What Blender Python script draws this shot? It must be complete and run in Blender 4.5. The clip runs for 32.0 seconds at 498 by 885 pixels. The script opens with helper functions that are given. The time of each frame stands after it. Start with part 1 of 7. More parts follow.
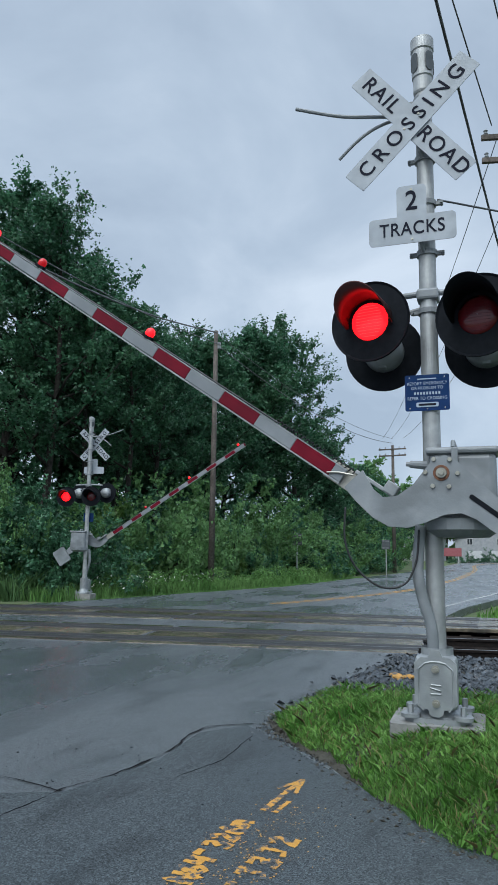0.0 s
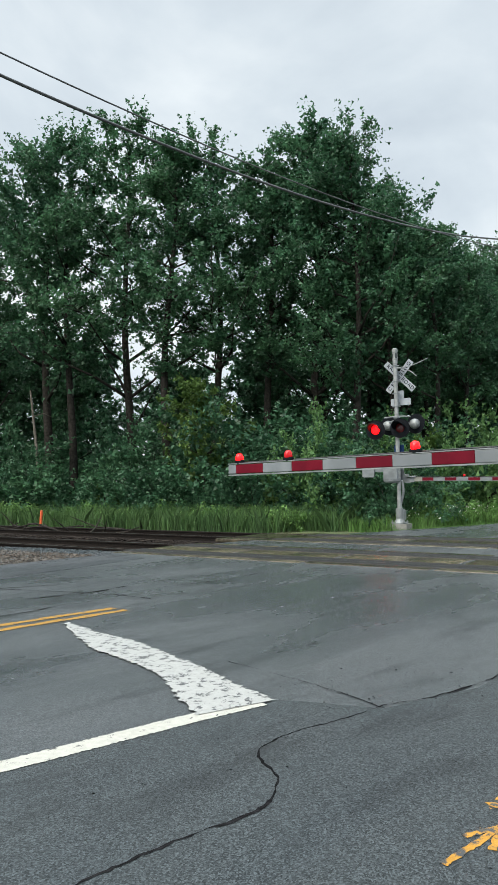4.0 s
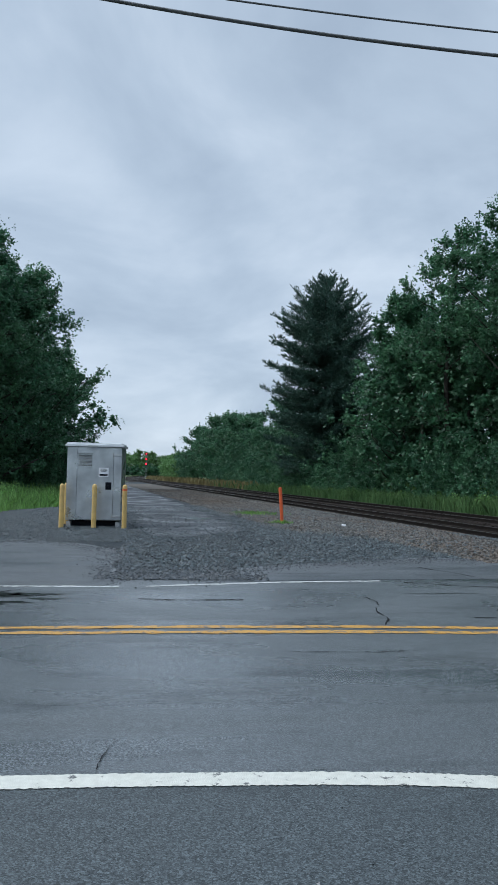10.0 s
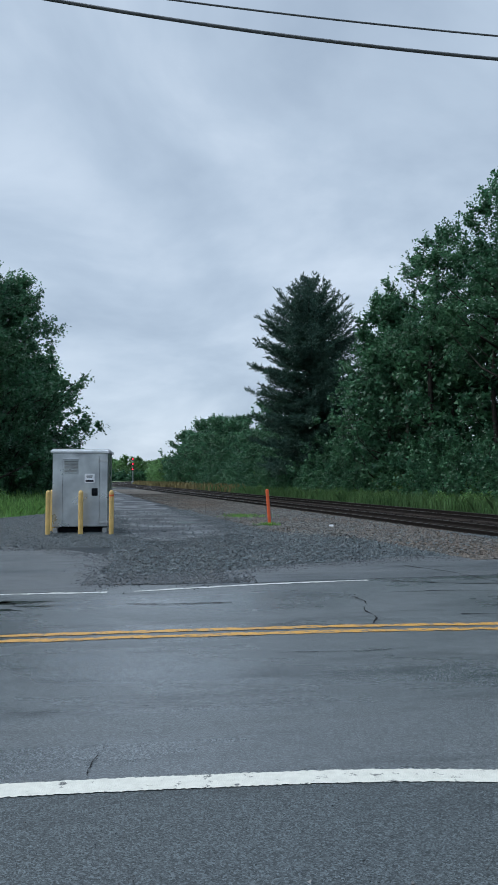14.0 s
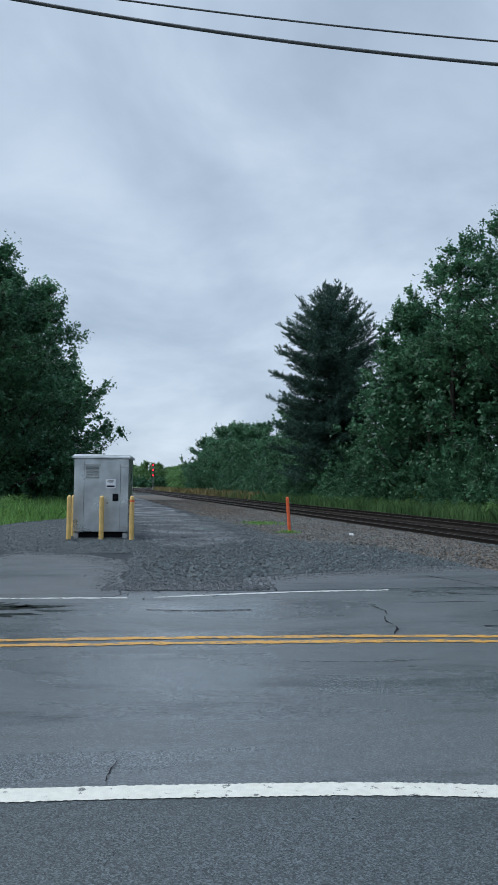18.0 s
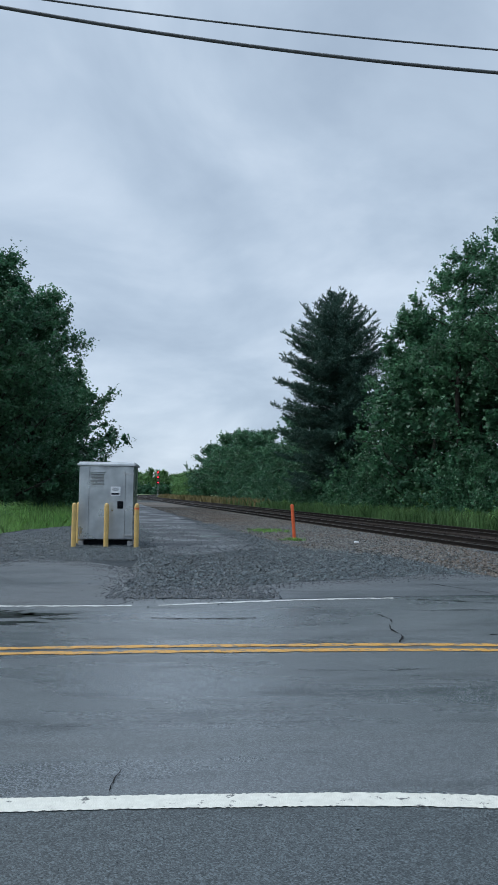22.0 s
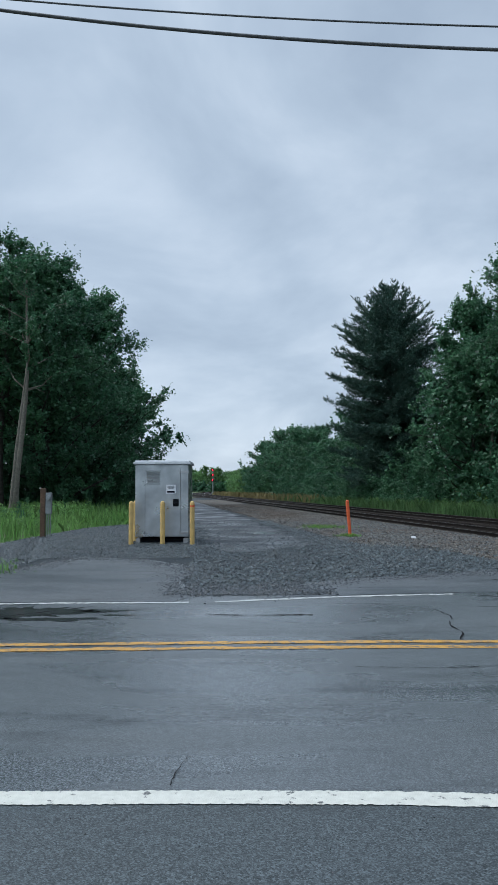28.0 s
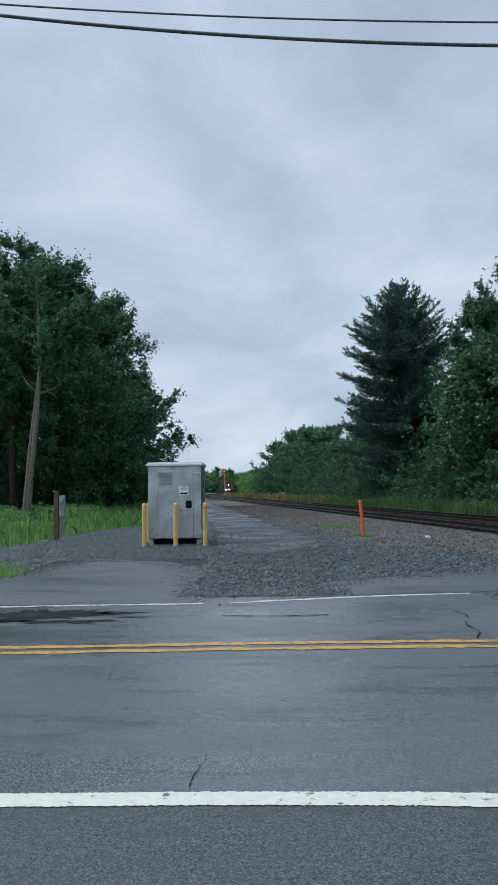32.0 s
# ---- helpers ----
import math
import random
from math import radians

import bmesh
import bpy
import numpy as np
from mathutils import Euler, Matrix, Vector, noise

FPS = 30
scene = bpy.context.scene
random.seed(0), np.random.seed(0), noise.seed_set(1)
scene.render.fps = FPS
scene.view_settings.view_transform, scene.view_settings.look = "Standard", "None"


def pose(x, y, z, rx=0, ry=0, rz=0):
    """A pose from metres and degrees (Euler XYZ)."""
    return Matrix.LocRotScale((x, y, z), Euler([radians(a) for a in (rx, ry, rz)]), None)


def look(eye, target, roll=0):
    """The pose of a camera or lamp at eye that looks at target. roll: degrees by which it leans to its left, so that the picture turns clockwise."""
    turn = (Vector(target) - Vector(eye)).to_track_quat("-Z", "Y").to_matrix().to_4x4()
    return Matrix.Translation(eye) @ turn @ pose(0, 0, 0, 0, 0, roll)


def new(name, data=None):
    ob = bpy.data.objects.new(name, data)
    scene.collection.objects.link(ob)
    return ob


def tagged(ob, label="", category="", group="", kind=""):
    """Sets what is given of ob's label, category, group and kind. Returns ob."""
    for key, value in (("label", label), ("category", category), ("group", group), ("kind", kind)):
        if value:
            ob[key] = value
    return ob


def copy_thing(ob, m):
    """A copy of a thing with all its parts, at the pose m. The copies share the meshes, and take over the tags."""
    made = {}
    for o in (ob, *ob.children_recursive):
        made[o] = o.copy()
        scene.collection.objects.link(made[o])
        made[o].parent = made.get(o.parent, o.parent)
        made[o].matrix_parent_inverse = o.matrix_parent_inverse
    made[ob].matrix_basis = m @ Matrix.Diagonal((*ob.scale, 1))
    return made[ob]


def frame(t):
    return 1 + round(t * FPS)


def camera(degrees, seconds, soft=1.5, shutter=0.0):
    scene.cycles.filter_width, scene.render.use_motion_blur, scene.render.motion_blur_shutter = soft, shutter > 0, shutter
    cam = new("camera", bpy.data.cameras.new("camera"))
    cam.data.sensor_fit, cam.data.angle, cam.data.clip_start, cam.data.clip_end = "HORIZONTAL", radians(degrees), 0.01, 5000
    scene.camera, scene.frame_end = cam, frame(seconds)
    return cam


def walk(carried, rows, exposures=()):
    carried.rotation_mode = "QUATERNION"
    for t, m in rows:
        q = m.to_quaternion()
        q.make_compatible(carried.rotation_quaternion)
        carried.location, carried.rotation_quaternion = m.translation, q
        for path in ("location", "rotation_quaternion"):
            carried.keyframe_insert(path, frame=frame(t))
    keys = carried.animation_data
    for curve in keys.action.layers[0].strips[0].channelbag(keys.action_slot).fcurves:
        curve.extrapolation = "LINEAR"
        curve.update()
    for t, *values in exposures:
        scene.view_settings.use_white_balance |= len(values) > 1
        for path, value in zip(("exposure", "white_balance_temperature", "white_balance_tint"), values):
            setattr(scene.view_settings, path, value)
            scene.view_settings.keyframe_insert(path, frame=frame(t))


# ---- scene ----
cam = camera(38.6, 32.0)
PATH = [
    (0, (-0.281, -0.235, 1.469), (1.594, 0.391, 1.77), 0.8),
    (0.5, (-0.266, -0.241, 1.456), (1.602, 0.42, 1.726), -0.3),
    (1, (-0.246, -0.241, 1.451), (1.613, 0.459, 1.687), -0.7),
    (1.5, (-0.249, -0.228, 1.453), (1.605, 0.492, 1.665), -0.5),
    (2, (-0.249, -0.213, 1.451), (1.604, 0.511, 1.65), -0.3),
    (2.5, (-0.255, -0.216, 1.441), (1.611, 0.483, 1.618), -0.1),
    (4.5, (-0.119, -0.271, 1.434), (0.942, 1.424, 1.468), 0.2),
    (5, (-0.076, -0.139, 1.452), (0.518, 1.77, 1.386), 1.9),
    (5.5, (-0.037, -0.16, 1.483), (0.324, 1.806, 1.415), 1.7),
    (6, (-0.007, -0.196, 1.497), (0.204, 1.793, 1.472), 0.2),
    (6.5, (-0.02, -0.19, 1.499), (0.15, 1.802, 1.52), -1.1),
    (7, (-0.041, -0.184, 1.492), (0.068, 1.813, 1.533), -1.6),
    (7.5, (-0.041, -0.195, 1.497), (0.022, 1.803, 1.552), -1.0),
    (8, (-0.035, -0.192, 1.493), (0.021, 1.805, 1.579), -0.9),
    (8.5, (-0.026, -0.209, 1.5), (0.05, 1.786, 1.608), -0.2),
    (9, (-0.001, -0.215, 1.501), (0.125, 1.778, 1.607), 0.7),
    (9.5, (-0.001, -0.215, 1.502), (0.17, 1.775, 1.603), 1.0),
    (10, (-0.007, -0.205, 1.501), (0.177, 1.785, 1.593), 1.2),
    (10.5, (-0.013, -0.198, 1.499), (0.179, 1.791, 1.59), 1.3),
    (11, (-0.013, -0.205, 1.498), (0.18, 1.784, 1.589), 0.9),
    (11.5, (-0.02, -0.185, 1.479), (0.157, 1.805, 1.558), 0.3),
    (12, (-0.017, -0.188, 1.477), (0.165, 1.803, 1.55), 0.2),
    (12.5, (-0.01, -0.203, 1.487), (0.203, 1.783, 1.587), 0.0),
    (13, (0.0, -0.216, 1.489), (0.23, 1.768, 1.602), -0.4),
    (13.5, (0.003, -0.217, 1.489), (0.239, 1.766, 1.595), -0.3),
    (14, (0.007, -0.223, 1.496), (0.229, 1.762, 1.596), -0.1),
    (14.5, (0.006, -0.207, 1.486), (0.198, 1.783, 1.56), -0.8),
    (16.5, (-0.006, -0.202, 1.493), (0.191, 1.785, 1.592), 0.2),
    (17, (-0.016, -0.214, 1.499), (0.176, 1.774, 1.611), 0.7),
    (17.5, (-0.009, -0.213, 1.496), (0.164, 1.776, 1.615), 0.7),
    (18, (-0.004, -0.209, 1.497), (0.161, 1.781, 1.617), 0.6),
    (18.5, (-0.002, -0.226, 1.5), (0.161, 1.764, 1.622), 0.3),
    (19, (0.015, -0.217, 1.497), (0.174, 1.772, 1.628), -0.0),
    (19.5, (0.017, -0.226, 1.505), (0.175, 1.763, 1.648), -0.0),
    (20, (0.015, -0.219, 1.501), (0.177, 1.77, 1.635), -0.2),
    (20.5, (0.012, -0.225, 1.505), (0.194, 1.765, 1.6), -0.1),
    (21, (0.003, -0.206, 1.501), (0.196, 1.782, 1.606), 0.4),
    (21.5, (0.004, -0.209, 1.503), (0.179, 1.779, 1.629), 0.5),
    (22, (0.0, -0.213, 1.504), (0.151, 1.777, 1.644), 0.6),
    (22.5, (-0.008, -0.202, 1.498), (0.117, 1.788, 1.648), 0.4),
    (23, (-0.011, -0.198, 1.5), (0.088, 1.795, 1.647), 0.4),
    (23.5, (-0.007, -0.2, 1.505), (0.079, 1.793, 1.648), 0.3),
    (24, (-0.013, -0.21, 1.507), (0.06, 1.784, 1.649), 0.6),
    (24.5, (-0.01, -0.212, 1.506), (0.047, 1.782, 1.643), 0.6),
    (26.5, (0.004, -0.204, 1.499), (0.047, 1.791, 1.643), 0.5),
    (27, (-0.005, -0.217, 1.507), (0.007, 1.779, 1.642), 0.2),
    (27.5, (-0.002, -0.186, 1.496), (-0.008, 1.81, 1.626), -0.1),
    (28, (0.002, -0.198, 1.502), (0.003, 1.798, 1.632), -0.2),
    (28.5, (-0.007, -0.184, 1.5), (-0.003, 1.811, 1.638), -0.0),
    (29, (-0.01, -0.194, 1.502), (-0.012, 1.801, 1.64), 0.1),
    (29.5, (-0.006, -0.189, 1.498), (-0.012, 1.806, 1.636), -0.0),
    (30, (0.0, -0.179, 1.495), (-0.002, 1.817, 1.624), -0.2),
    (30.5, (0.001, -0.19, 1.506), (0.001, 1.806, 1.636), -0.0),
    (31, (-0.012, -0.184, 1.504), (-0.014, 1.811, 1.642), 0.3),
    (31.5, (-0.028, -0.185, 1.502), (-0.044, 1.811, 1.639), 0.6),
    (32, (-0.017, -0.194, 1.5), (-0.048, 1.801, 1.633), -0.8),
]
EXPOSURES = [(0, 0.0, 6500, 10), (2.5, 0.0, 6500, 10), (3.6, 0.35, 7200, 10), (4.5, 0.5, 7900, 11), (4.8, 0.4, 7300, 10), (5.0, 0.32, 6950, 10), (6.0, 0.08, 6550, 10), (7.0, 0.0, 6500, 10), (32, 0.0, 6500, 10)]
walk(cam, [(t, look(eye, target, roll)) for t, eye, target, roll in PATH], EXPOSURES)
SKY, ZENITH = 0.95, 3.5

# ---- world, sun, exposure ----
world = bpy.data.worlds.new("overcast_sky")
scene.world = world
world.use_nodes = True
wn, wl = world.node_tree.nodes, world.node_tree.links
wn.clear()


def wnode(kind, **kw):
    n = wn.new(kind)
    for k, v in kw.items():
        n.inputs[k].default_value = v
    return n


w_out = wn.new("ShaderNodeOutputWorld")
w_tc = wn.new("ShaderNodeTexCoord")
w_sep = wn.new("ShaderNodeSeparateXYZ")
wl.new(w_tc.outputs["Generated"], w_sep.inputs[0])
w_up = wn.new("ShaderNodeMath")
w_up.operation = "MAXIMUM"
w_up.inputs[1].default_value = 0.0
wl.new(w_sep.outputs["Z"], w_up.inputs[0])
w_add = wn.new("ShaderNodeMath")
w_add.inputs[1].default_value = 0.35
wl.new(w_up.outputs[0], w_add.inputs[0])
w_div = wn.new("ShaderNodeVectorMath")
w_div.operation = "DIVIDE"
w_comb = wn.new("ShaderNodeCombineXYZ")
for i in range(3):
    wl.new(w_add.outputs[0], w_comb.inputs[i])
wl.new(w_tc.outputs["Generated"], w_div.inputs[0])
wl.new(w_comb.outputs[0], w_div.inputs[1])
w_map = wn.new("ShaderNodeMapping")
w_map.inputs["Location"].default_value = (0.37, 0.12, 0.0)
w_map.inputs["Scale"].default_value = (1.0, 1.1, 1.0)
wl.new(w_div.outputs[0], w_map.inputs[0])
w_noise = wnode("ShaderNodeTexNoise", Scale=2.0, Detail=7.0, Roughness=0.52, Distortion=0.35)
wl.new(w_map.outputs[0], w_noise.inputs["Vector"])
w_ramp = wn.new("ShaderNodeValToRGB")
els = w_ramp.color_ramp.elements
els[0].position, els[0].color = 0.34, (0.385, 0.485, 0.615, 1)
els[1].position, els[1].color = 0.70, (0.66, 0.77, 0.90, 1)
mid = els.new(0.48)
mid.color = (0.475, 0.585, 0.72, 1)
wl.new(w_noise.outputs[0], w_ramp.inputs[0])
w_bg = wnode("ShaderNodeBackground", Strength=SKY)
wl.new(w_ramp.outputs[0], w_bg.inputs[0])
# an overcast sky is brighter overhead than near the horizon
w_zen = wn.new("ShaderNodeMapRange")
w_zen.inputs[1].default_value, w_zen.inputs[2].default_value = 0.66, 1.0
w_zen.inputs[3].default_value, w_zen.inputs[4].default_value = SKY, SKY * ZENITH
wl.new(w_sep.outputs["Z"], w_zen.inputs[0])
wl.new(w_zen.outputs[0], w_bg.inputs["Strength"])
w_sky = wn.new("ShaderNodeTexSky")
w_sky.sky_type = "NISHITA"
w_sky.sun_disc = False
w_sky.sun_elevation, w_sky.sun_rotation = radians(51), radians(274)
w_bg2 = wnode("ShaderNodeBackground", Strength=0.012)
wl.new(w_sky.outputs[0], w_bg2.inputs[0])
w_mix = wn.new("ShaderNodeAddShader")
wl.new(w_bg.outputs[0], w_mix.inputs[0])
wl.new(w_bg2.outputs[0], w_mix.inputs[1])
wl.new(w_mix.outputs[0], w_out.inputs[0])

sun = new("sun", bpy.data.lights.new("sun", "SUN"))
sun.data.energy, sun.data.angle, sun.data.color = 2.6, radians(50), (0.95, 1.0, 1.0)
sun.matrix_world = look((0, 0, 60), (48, -4, 0))


# ---- materials ----
def mat(name, a, b=None, rough=0.6, metal=0.0, scale=8.0, bump=0.0, bump_scale=60.0, rough2=None, spec=0.5,
        stain=None, stain_scale=1.2, island=False, emit=None, power=0.0, objrand=0.0, leaf=0.0):
    """Procedural surface: two colours mixed by grain, a larger stain, uneven gloss and fine relief."""
    m = bpy.data.materials.new(name)
    m.use_nodes = True
    n, l = m.node_tree.nodes, m.node_tree.links
    p = n["Principled BSDF"]
    p.inputs["Metallic"].default_value = metal
    p.inputs["Specular IOR Level"].default_value = spec
    tc = n.new("ShaderNodeTexCoord")
    b = b or tuple(min(1, v * 1.25) for v in a)
    noise1 = n.new("ShaderNodeTexNoise")
    noise1.inputs["Scale"].default_value, noise1.inputs["Detail"].default_value = scale, 6
    l.new(tc.outputs["Object"], noise1.inputs["Vector"])
    ramp = n.new("ShaderNodeValToRGB")
    ramp.color_ramp.elements[0].position, ramp.color_ramp.elements[0].color = 0.35, (*a, 1)
    ramp.color_ramp.elements[1].position, ramp.color_ramp.elements[1].color = 0.65, (*b, 1)
    l.new(noise1.outputs[0], ramp.inputs[0])
    col = ramp.outputs[0]
    noise2 = n.new("ShaderNodeTexNoise")
    noise2.inputs["Scale"].default_value, noise2.inputs["Detail"].default_value = stain_scale, 4
    l.new(tc.outputs["Object"], noise2.inputs["Vector"])
    r2 = n.new("ShaderNodeMapRange")
    r2.inputs[1].default_value, r2.inputs[2].default_value = 0.42, 0.66
    l.new(noise2.outputs[0], r2.inputs[0])
    if stain:
        mx = n.new("ShaderNodeMix")
        mx.data_type = "RGBA"
        l.new(r2.outputs[0], mx.inputs[0])
        l.new(col, mx.inputs[6])
        mx.inputs[7].default_value = (*stain, 1)
        col = mx.outputs[2]
    if island or objrand:
        src = n.new("ShaderNodeNewGeometry").outputs["Random Per Island"] if island else n.new("ShaderNodeObjectInfo").outputs["Random"]
        hv = n.new("ShaderNodeHueSaturation")
        mr = n.new("ShaderNodeMapRange")
        k = objrand or 0.35
        mr.inputs[3].default_value, mr.inputs[4].default_value = 1 - k, 1 + k
        l.new(src, mr.inputs[0])
        l.new(mr.outputs[0], hv.inputs["Value"])
        l.new(col, hv.inputs["Color"])
        col = hv.outputs[0]
    l.new(col, p.inputs["Base Color"])
    if rough2 is None:
        p.inputs["Roughness"].default_value = rough
    else:
        rr = n.new("ShaderNodeMapRange")
        rr.inputs[1].default_value, rr.inputs[2].default_value = 0.38, 0.64
        rr.inputs[3].default_value, rr.inputs[4].default_value = rough, rough2
        l.new(noise2.outputs[0], rr.inputs[0])
        l.new(rr.outputs[0], p.inputs["Roughness"])
    if bump:
        nb = n.new("ShaderNodeTexNoise")
        nb.inputs["Scale"].default_value, nb.inputs["Detail"].default_value = bump_scale, 4
        l.new(tc.outputs["Object"], nb.inputs["Vector"])
        bp = n.new("ShaderNodeBump")
        bp.inputs["Strength"].default_value, bp.inputs["Distance"].default_value = bump, 0.02
        l.new(nb.outputs[0], bp.inputs["Height"])
        l.new(bp.outputs[0], p.inputs["Normal"])
    if emit:
        p.inputs["Emission Color"].default_value = (*emit, 1)
        p.inputs["Emission Strength"].default_value = power
    if leaf:
        tl, mxs = n.new("ShaderNodeBsdfTranslucent"), n.new("ShaderNodeMixShader")
        mxs.inputs[0].default_value = leaf
        l.new(col, tl.inputs["Color"])
        l.new(p.outputs[0], mxs.inputs[1])
        l.new(tl.outputs[0], mxs.inputs[2])
        l.new(mxs.outputs[0], n["Material Output"].inputs["Surface"])
    return m


def asphalt_mat(name, dark, light, wet_lo, wet_hi, wet_scale, relief, grain=150):
    """Wet asphalt: stone speckle, smooth damp patches drawn out along the road, fine relief."""
    m = bpy.data.materials.new(name)
    m.use_nodes = True
    n, l = m.node_tree.nodes, m.node_tree.links
    p = n["Principled BSDF"]
    tc = n.new("ShaderNodeTexCoord")
    vor = n.new("ShaderNodeTexVoronoi")
    vor.inputs["Scale"].default_value = grain
    l.new(tc.outputs["Object"], vor.inputs["Vector"])
    speck = n.new("ShaderNodeTexNoise")
    speck.inputs["Scale"].default_value, speck.inputs["Detail"].default_value = grain * 0.7, 8
    speck.inputs["Roughness"].default_value = 0.75
    l.new(tc.outputs["Object"], speck.inputs["Vector"])
    ramp = n.new("ShaderNodeValToRGB")
    ce = ramp.color_ramp.elements
    ce[0].position, ce[0].color = 0.30, (*dark, 1)
    ce[1].position, ce[1].color = 0.92, (*(min(1, v * 1.5) for v in light), 1)
    mid_el = ce.new(0.62)
    mid_el.color = (*(0.45 * a + 0.55 * b for a, b in zip(dark, light)), 1)
    cell = n.new("ShaderNodeSeparateColor")
    l.new(vor.outputs["Color"], cell.inputs[0])
    both = n.new("ShaderNodeMath")
    both.operation = "MULTIPLY_ADD"
    both.inputs[1].default_value = 0.55
    l.new(cell.outputs[0], both.inputs[0])
    sub = n.new("ShaderNodeMath")
    sub.operation = "MULTIPLY"
    sub.inputs[1].default_value = 0.5
    l.new(speck.outputs[0], sub.inputs[0])
    l.new(sub.outputs[0], both.inputs[2])
    l.new(both.outputs[0], ramp.inputs[0])
    mp = n.new("ShaderNodeMapping")
    mp.inputs["Scale"].default_value = (0.35, 1.0, 1.0)
    l.new(tc.outputs["Object"], mp.inputs[0])
    big = n.new("ShaderNodeTexNoise")
    big.inputs["Scale"].default_value, big.inputs["Detail"].default_value = wet_scale, 5
    l.new(mp.outputs[0], big.inputs["Vector"])
    wet = n.new("ShaderNodeMapRange")
    big.inputs["Roughness"].default_value = 0.6
    big.inputs["Distortion"].default_value = 0.4
    wet.inputs[1].default_value, wet.inputs[2].default_value = 0.38, 0.62
    l.new(big.outputs[0], wet.inputs[0])
    mul = n.new("ShaderNodeMix")
    mul.data_type, mul.blend_type = "RGBA", "MULTIPLY"
    mul.inputs[7].default_value = (0.9, 0.92, 0.95, 1)
    l.new(wet.outputs[0], mul.inputs[0])
    l.new(ramp.outputs[0], mul.inputs[6])
    # coarse dark stains drawn out along the lane
    mp2 = n.new("ShaderNodeMapping")
    mp2.inputs["Scale"].default_value = (0.55, 2.4, 1.0)
    mp2.inputs["Location"].default_value = (3.1, 7.7, 0.0)
    l.new(tc.outputs["Object"], mp2.inputs[0])
    oil = n.new("ShaderNodeTexNoise")
    oil.inputs["Scale"].default_value, oil.inputs["Detail"].default_value = 1.1, 7
    oil.inputs["Roughness"].default_value, oil.inputs["Distortion"].default_value = 0.68, 0.3
    l.new(mp2.outputs[0], oil.inputs["Vector"])
    om = n.new("ShaderNodeMapRange")
    om.inputs[1].default_value, om.inputs[2].default_value = 0.53, 0.68
    l.new(oil.outputs[0], om.inputs[0])
    stn = n.new("ShaderNodeMix")
    stn.data_type, stn.blend_type = "RGBA", "MULTIPLY"
    stn.inputs[7].default_value = (0.52, 0.53, 0.54, 1)
    l.new(om.outputs[0], stn.inputs[0])
    l.new(mul.outputs[2], stn.inputs[6])
    l.new(stn.outputs[2], p.inputs["Base Color"])
    rr = n.new("ShaderNodeMapRange")
    rr.inputs[3].default_value, rr.inputs[4].default_value = wet_hi, wet_lo
    l.new(wet.outputs[0], rr.inputs[0])
    l.new(rr.outputs[0], p.inputs["Roughness"])
    hmix = n.new("ShaderNodeMath")
    hmix.operation = "MULTIPLY_ADD"
    hmix.inputs[1].default_value = 0.6
    l.new(vor.outputs["Distance"], hmix.inputs[0])
    l.new(speck.outputs[0], hmix.inputs[2])
    bp = n.new("ShaderNodeBump")
    bp.inputs["Distance"].default_value = 0.006
    bs = n.new("ShaderNodeMapRange")
    bs.inputs[3].default_value, bs.inputs[4].default_value = relief, relief * 0.35
    l.new(wet.outputs[0], bs.inputs[0])
    l.new(bs.outputs[0], bp.inputs["Strength"])
    l.new(hmix.outputs[0], bp.inputs["Height"])
    l.new(bp.outputs[0], p.inputs["Normal"])
    return m


def paint_mat(name, colour, ground, wear):
    """Road paint worn through to the asphalt in small flakes."""
    m = mat(name, colour, tuple(v * 0.88 for v in colour), rough=0.5, scale=25, bump=0.3, bump_scale=120)
    n, l = m.node_tree.nodes, m.node_tree.links
    p = n["Principled BSDF"]
    src = p.inputs["Base Color"].links[0].from_socket
    tc = n.new("ShaderNodeTexCoord")
    w = n.new("ShaderNodeTexNoise")
    w.inputs["Scale"].default_value, w.inputs["Detail"].default_value, w.inputs["Roughness"].default_value = 13, 9, 0.72
    l.new(tc.outputs["Object"], w.inputs["Vector"])
    r = n.new("ShaderNodeMapRange")
    r.inputs[1].default_value, r.inputs[2].default_value = wear, wear + 0.05
    l.new(w.outputs[0], r.inputs[0])
    mx = n.new("ShaderNodeMix")
    mx.data_type = "RGBA"
    l.new(r.outputs[0], mx.inputs[0])
    l.new(src, mx.inputs[6])
    mx.inputs[7].default_value = (*ground, 1)
    l.new(mx.outputs[2], p.inputs["Base Color"])
    return m


M_ROAD = asphalt_mat("wet_asphalt", (0.038, 0.044, 0.048), (0.138, 0.154, 0.163), 0.15, 0.44, 0.55, 0.4, 150)
M_APRON = asphalt_mat("dull_apron_asphalt", (0.03, 0.035, 0.039), (0.105, 0.116, 0.124), 0.34, 0.62, 0.8, 0.4, 150)
M_SHOULDER = asphalt_mat("coarse_shoulder_asphalt", (0.010, 0.0145, 0.0165), (0.086, 0.103, 0.110), 0.45, 0.65, 0.6, 0.55, 150)
M_TAR = mat("crack_dark", (0.008, 0.008, 0.009), (0.022, 0.022, 0.024), rough=0.95, scale=30, spec=0.03)
M_WHITE = paint_mat("white_road_paint", (0.53, 0.525, 0.475), (0.075, 0.078, 0.08), 0.585)
M_WHITE2 = paint_mat("worn_white_road_paint", (0.44, 0.45, 0.44), (0.08, 0.085, 0.09), 0.53)
M_YELLOW = paint_mat("yellow_road_paint", (0.46, 0.235, 0.04), (0.10, 0.095, 0.09), 0.53)
M_SPRAY = paint_mat("sprayed_yellow_paint", (0.55, 0.27, 0.04), (0.07, 0.075, 0.078), 0.50)
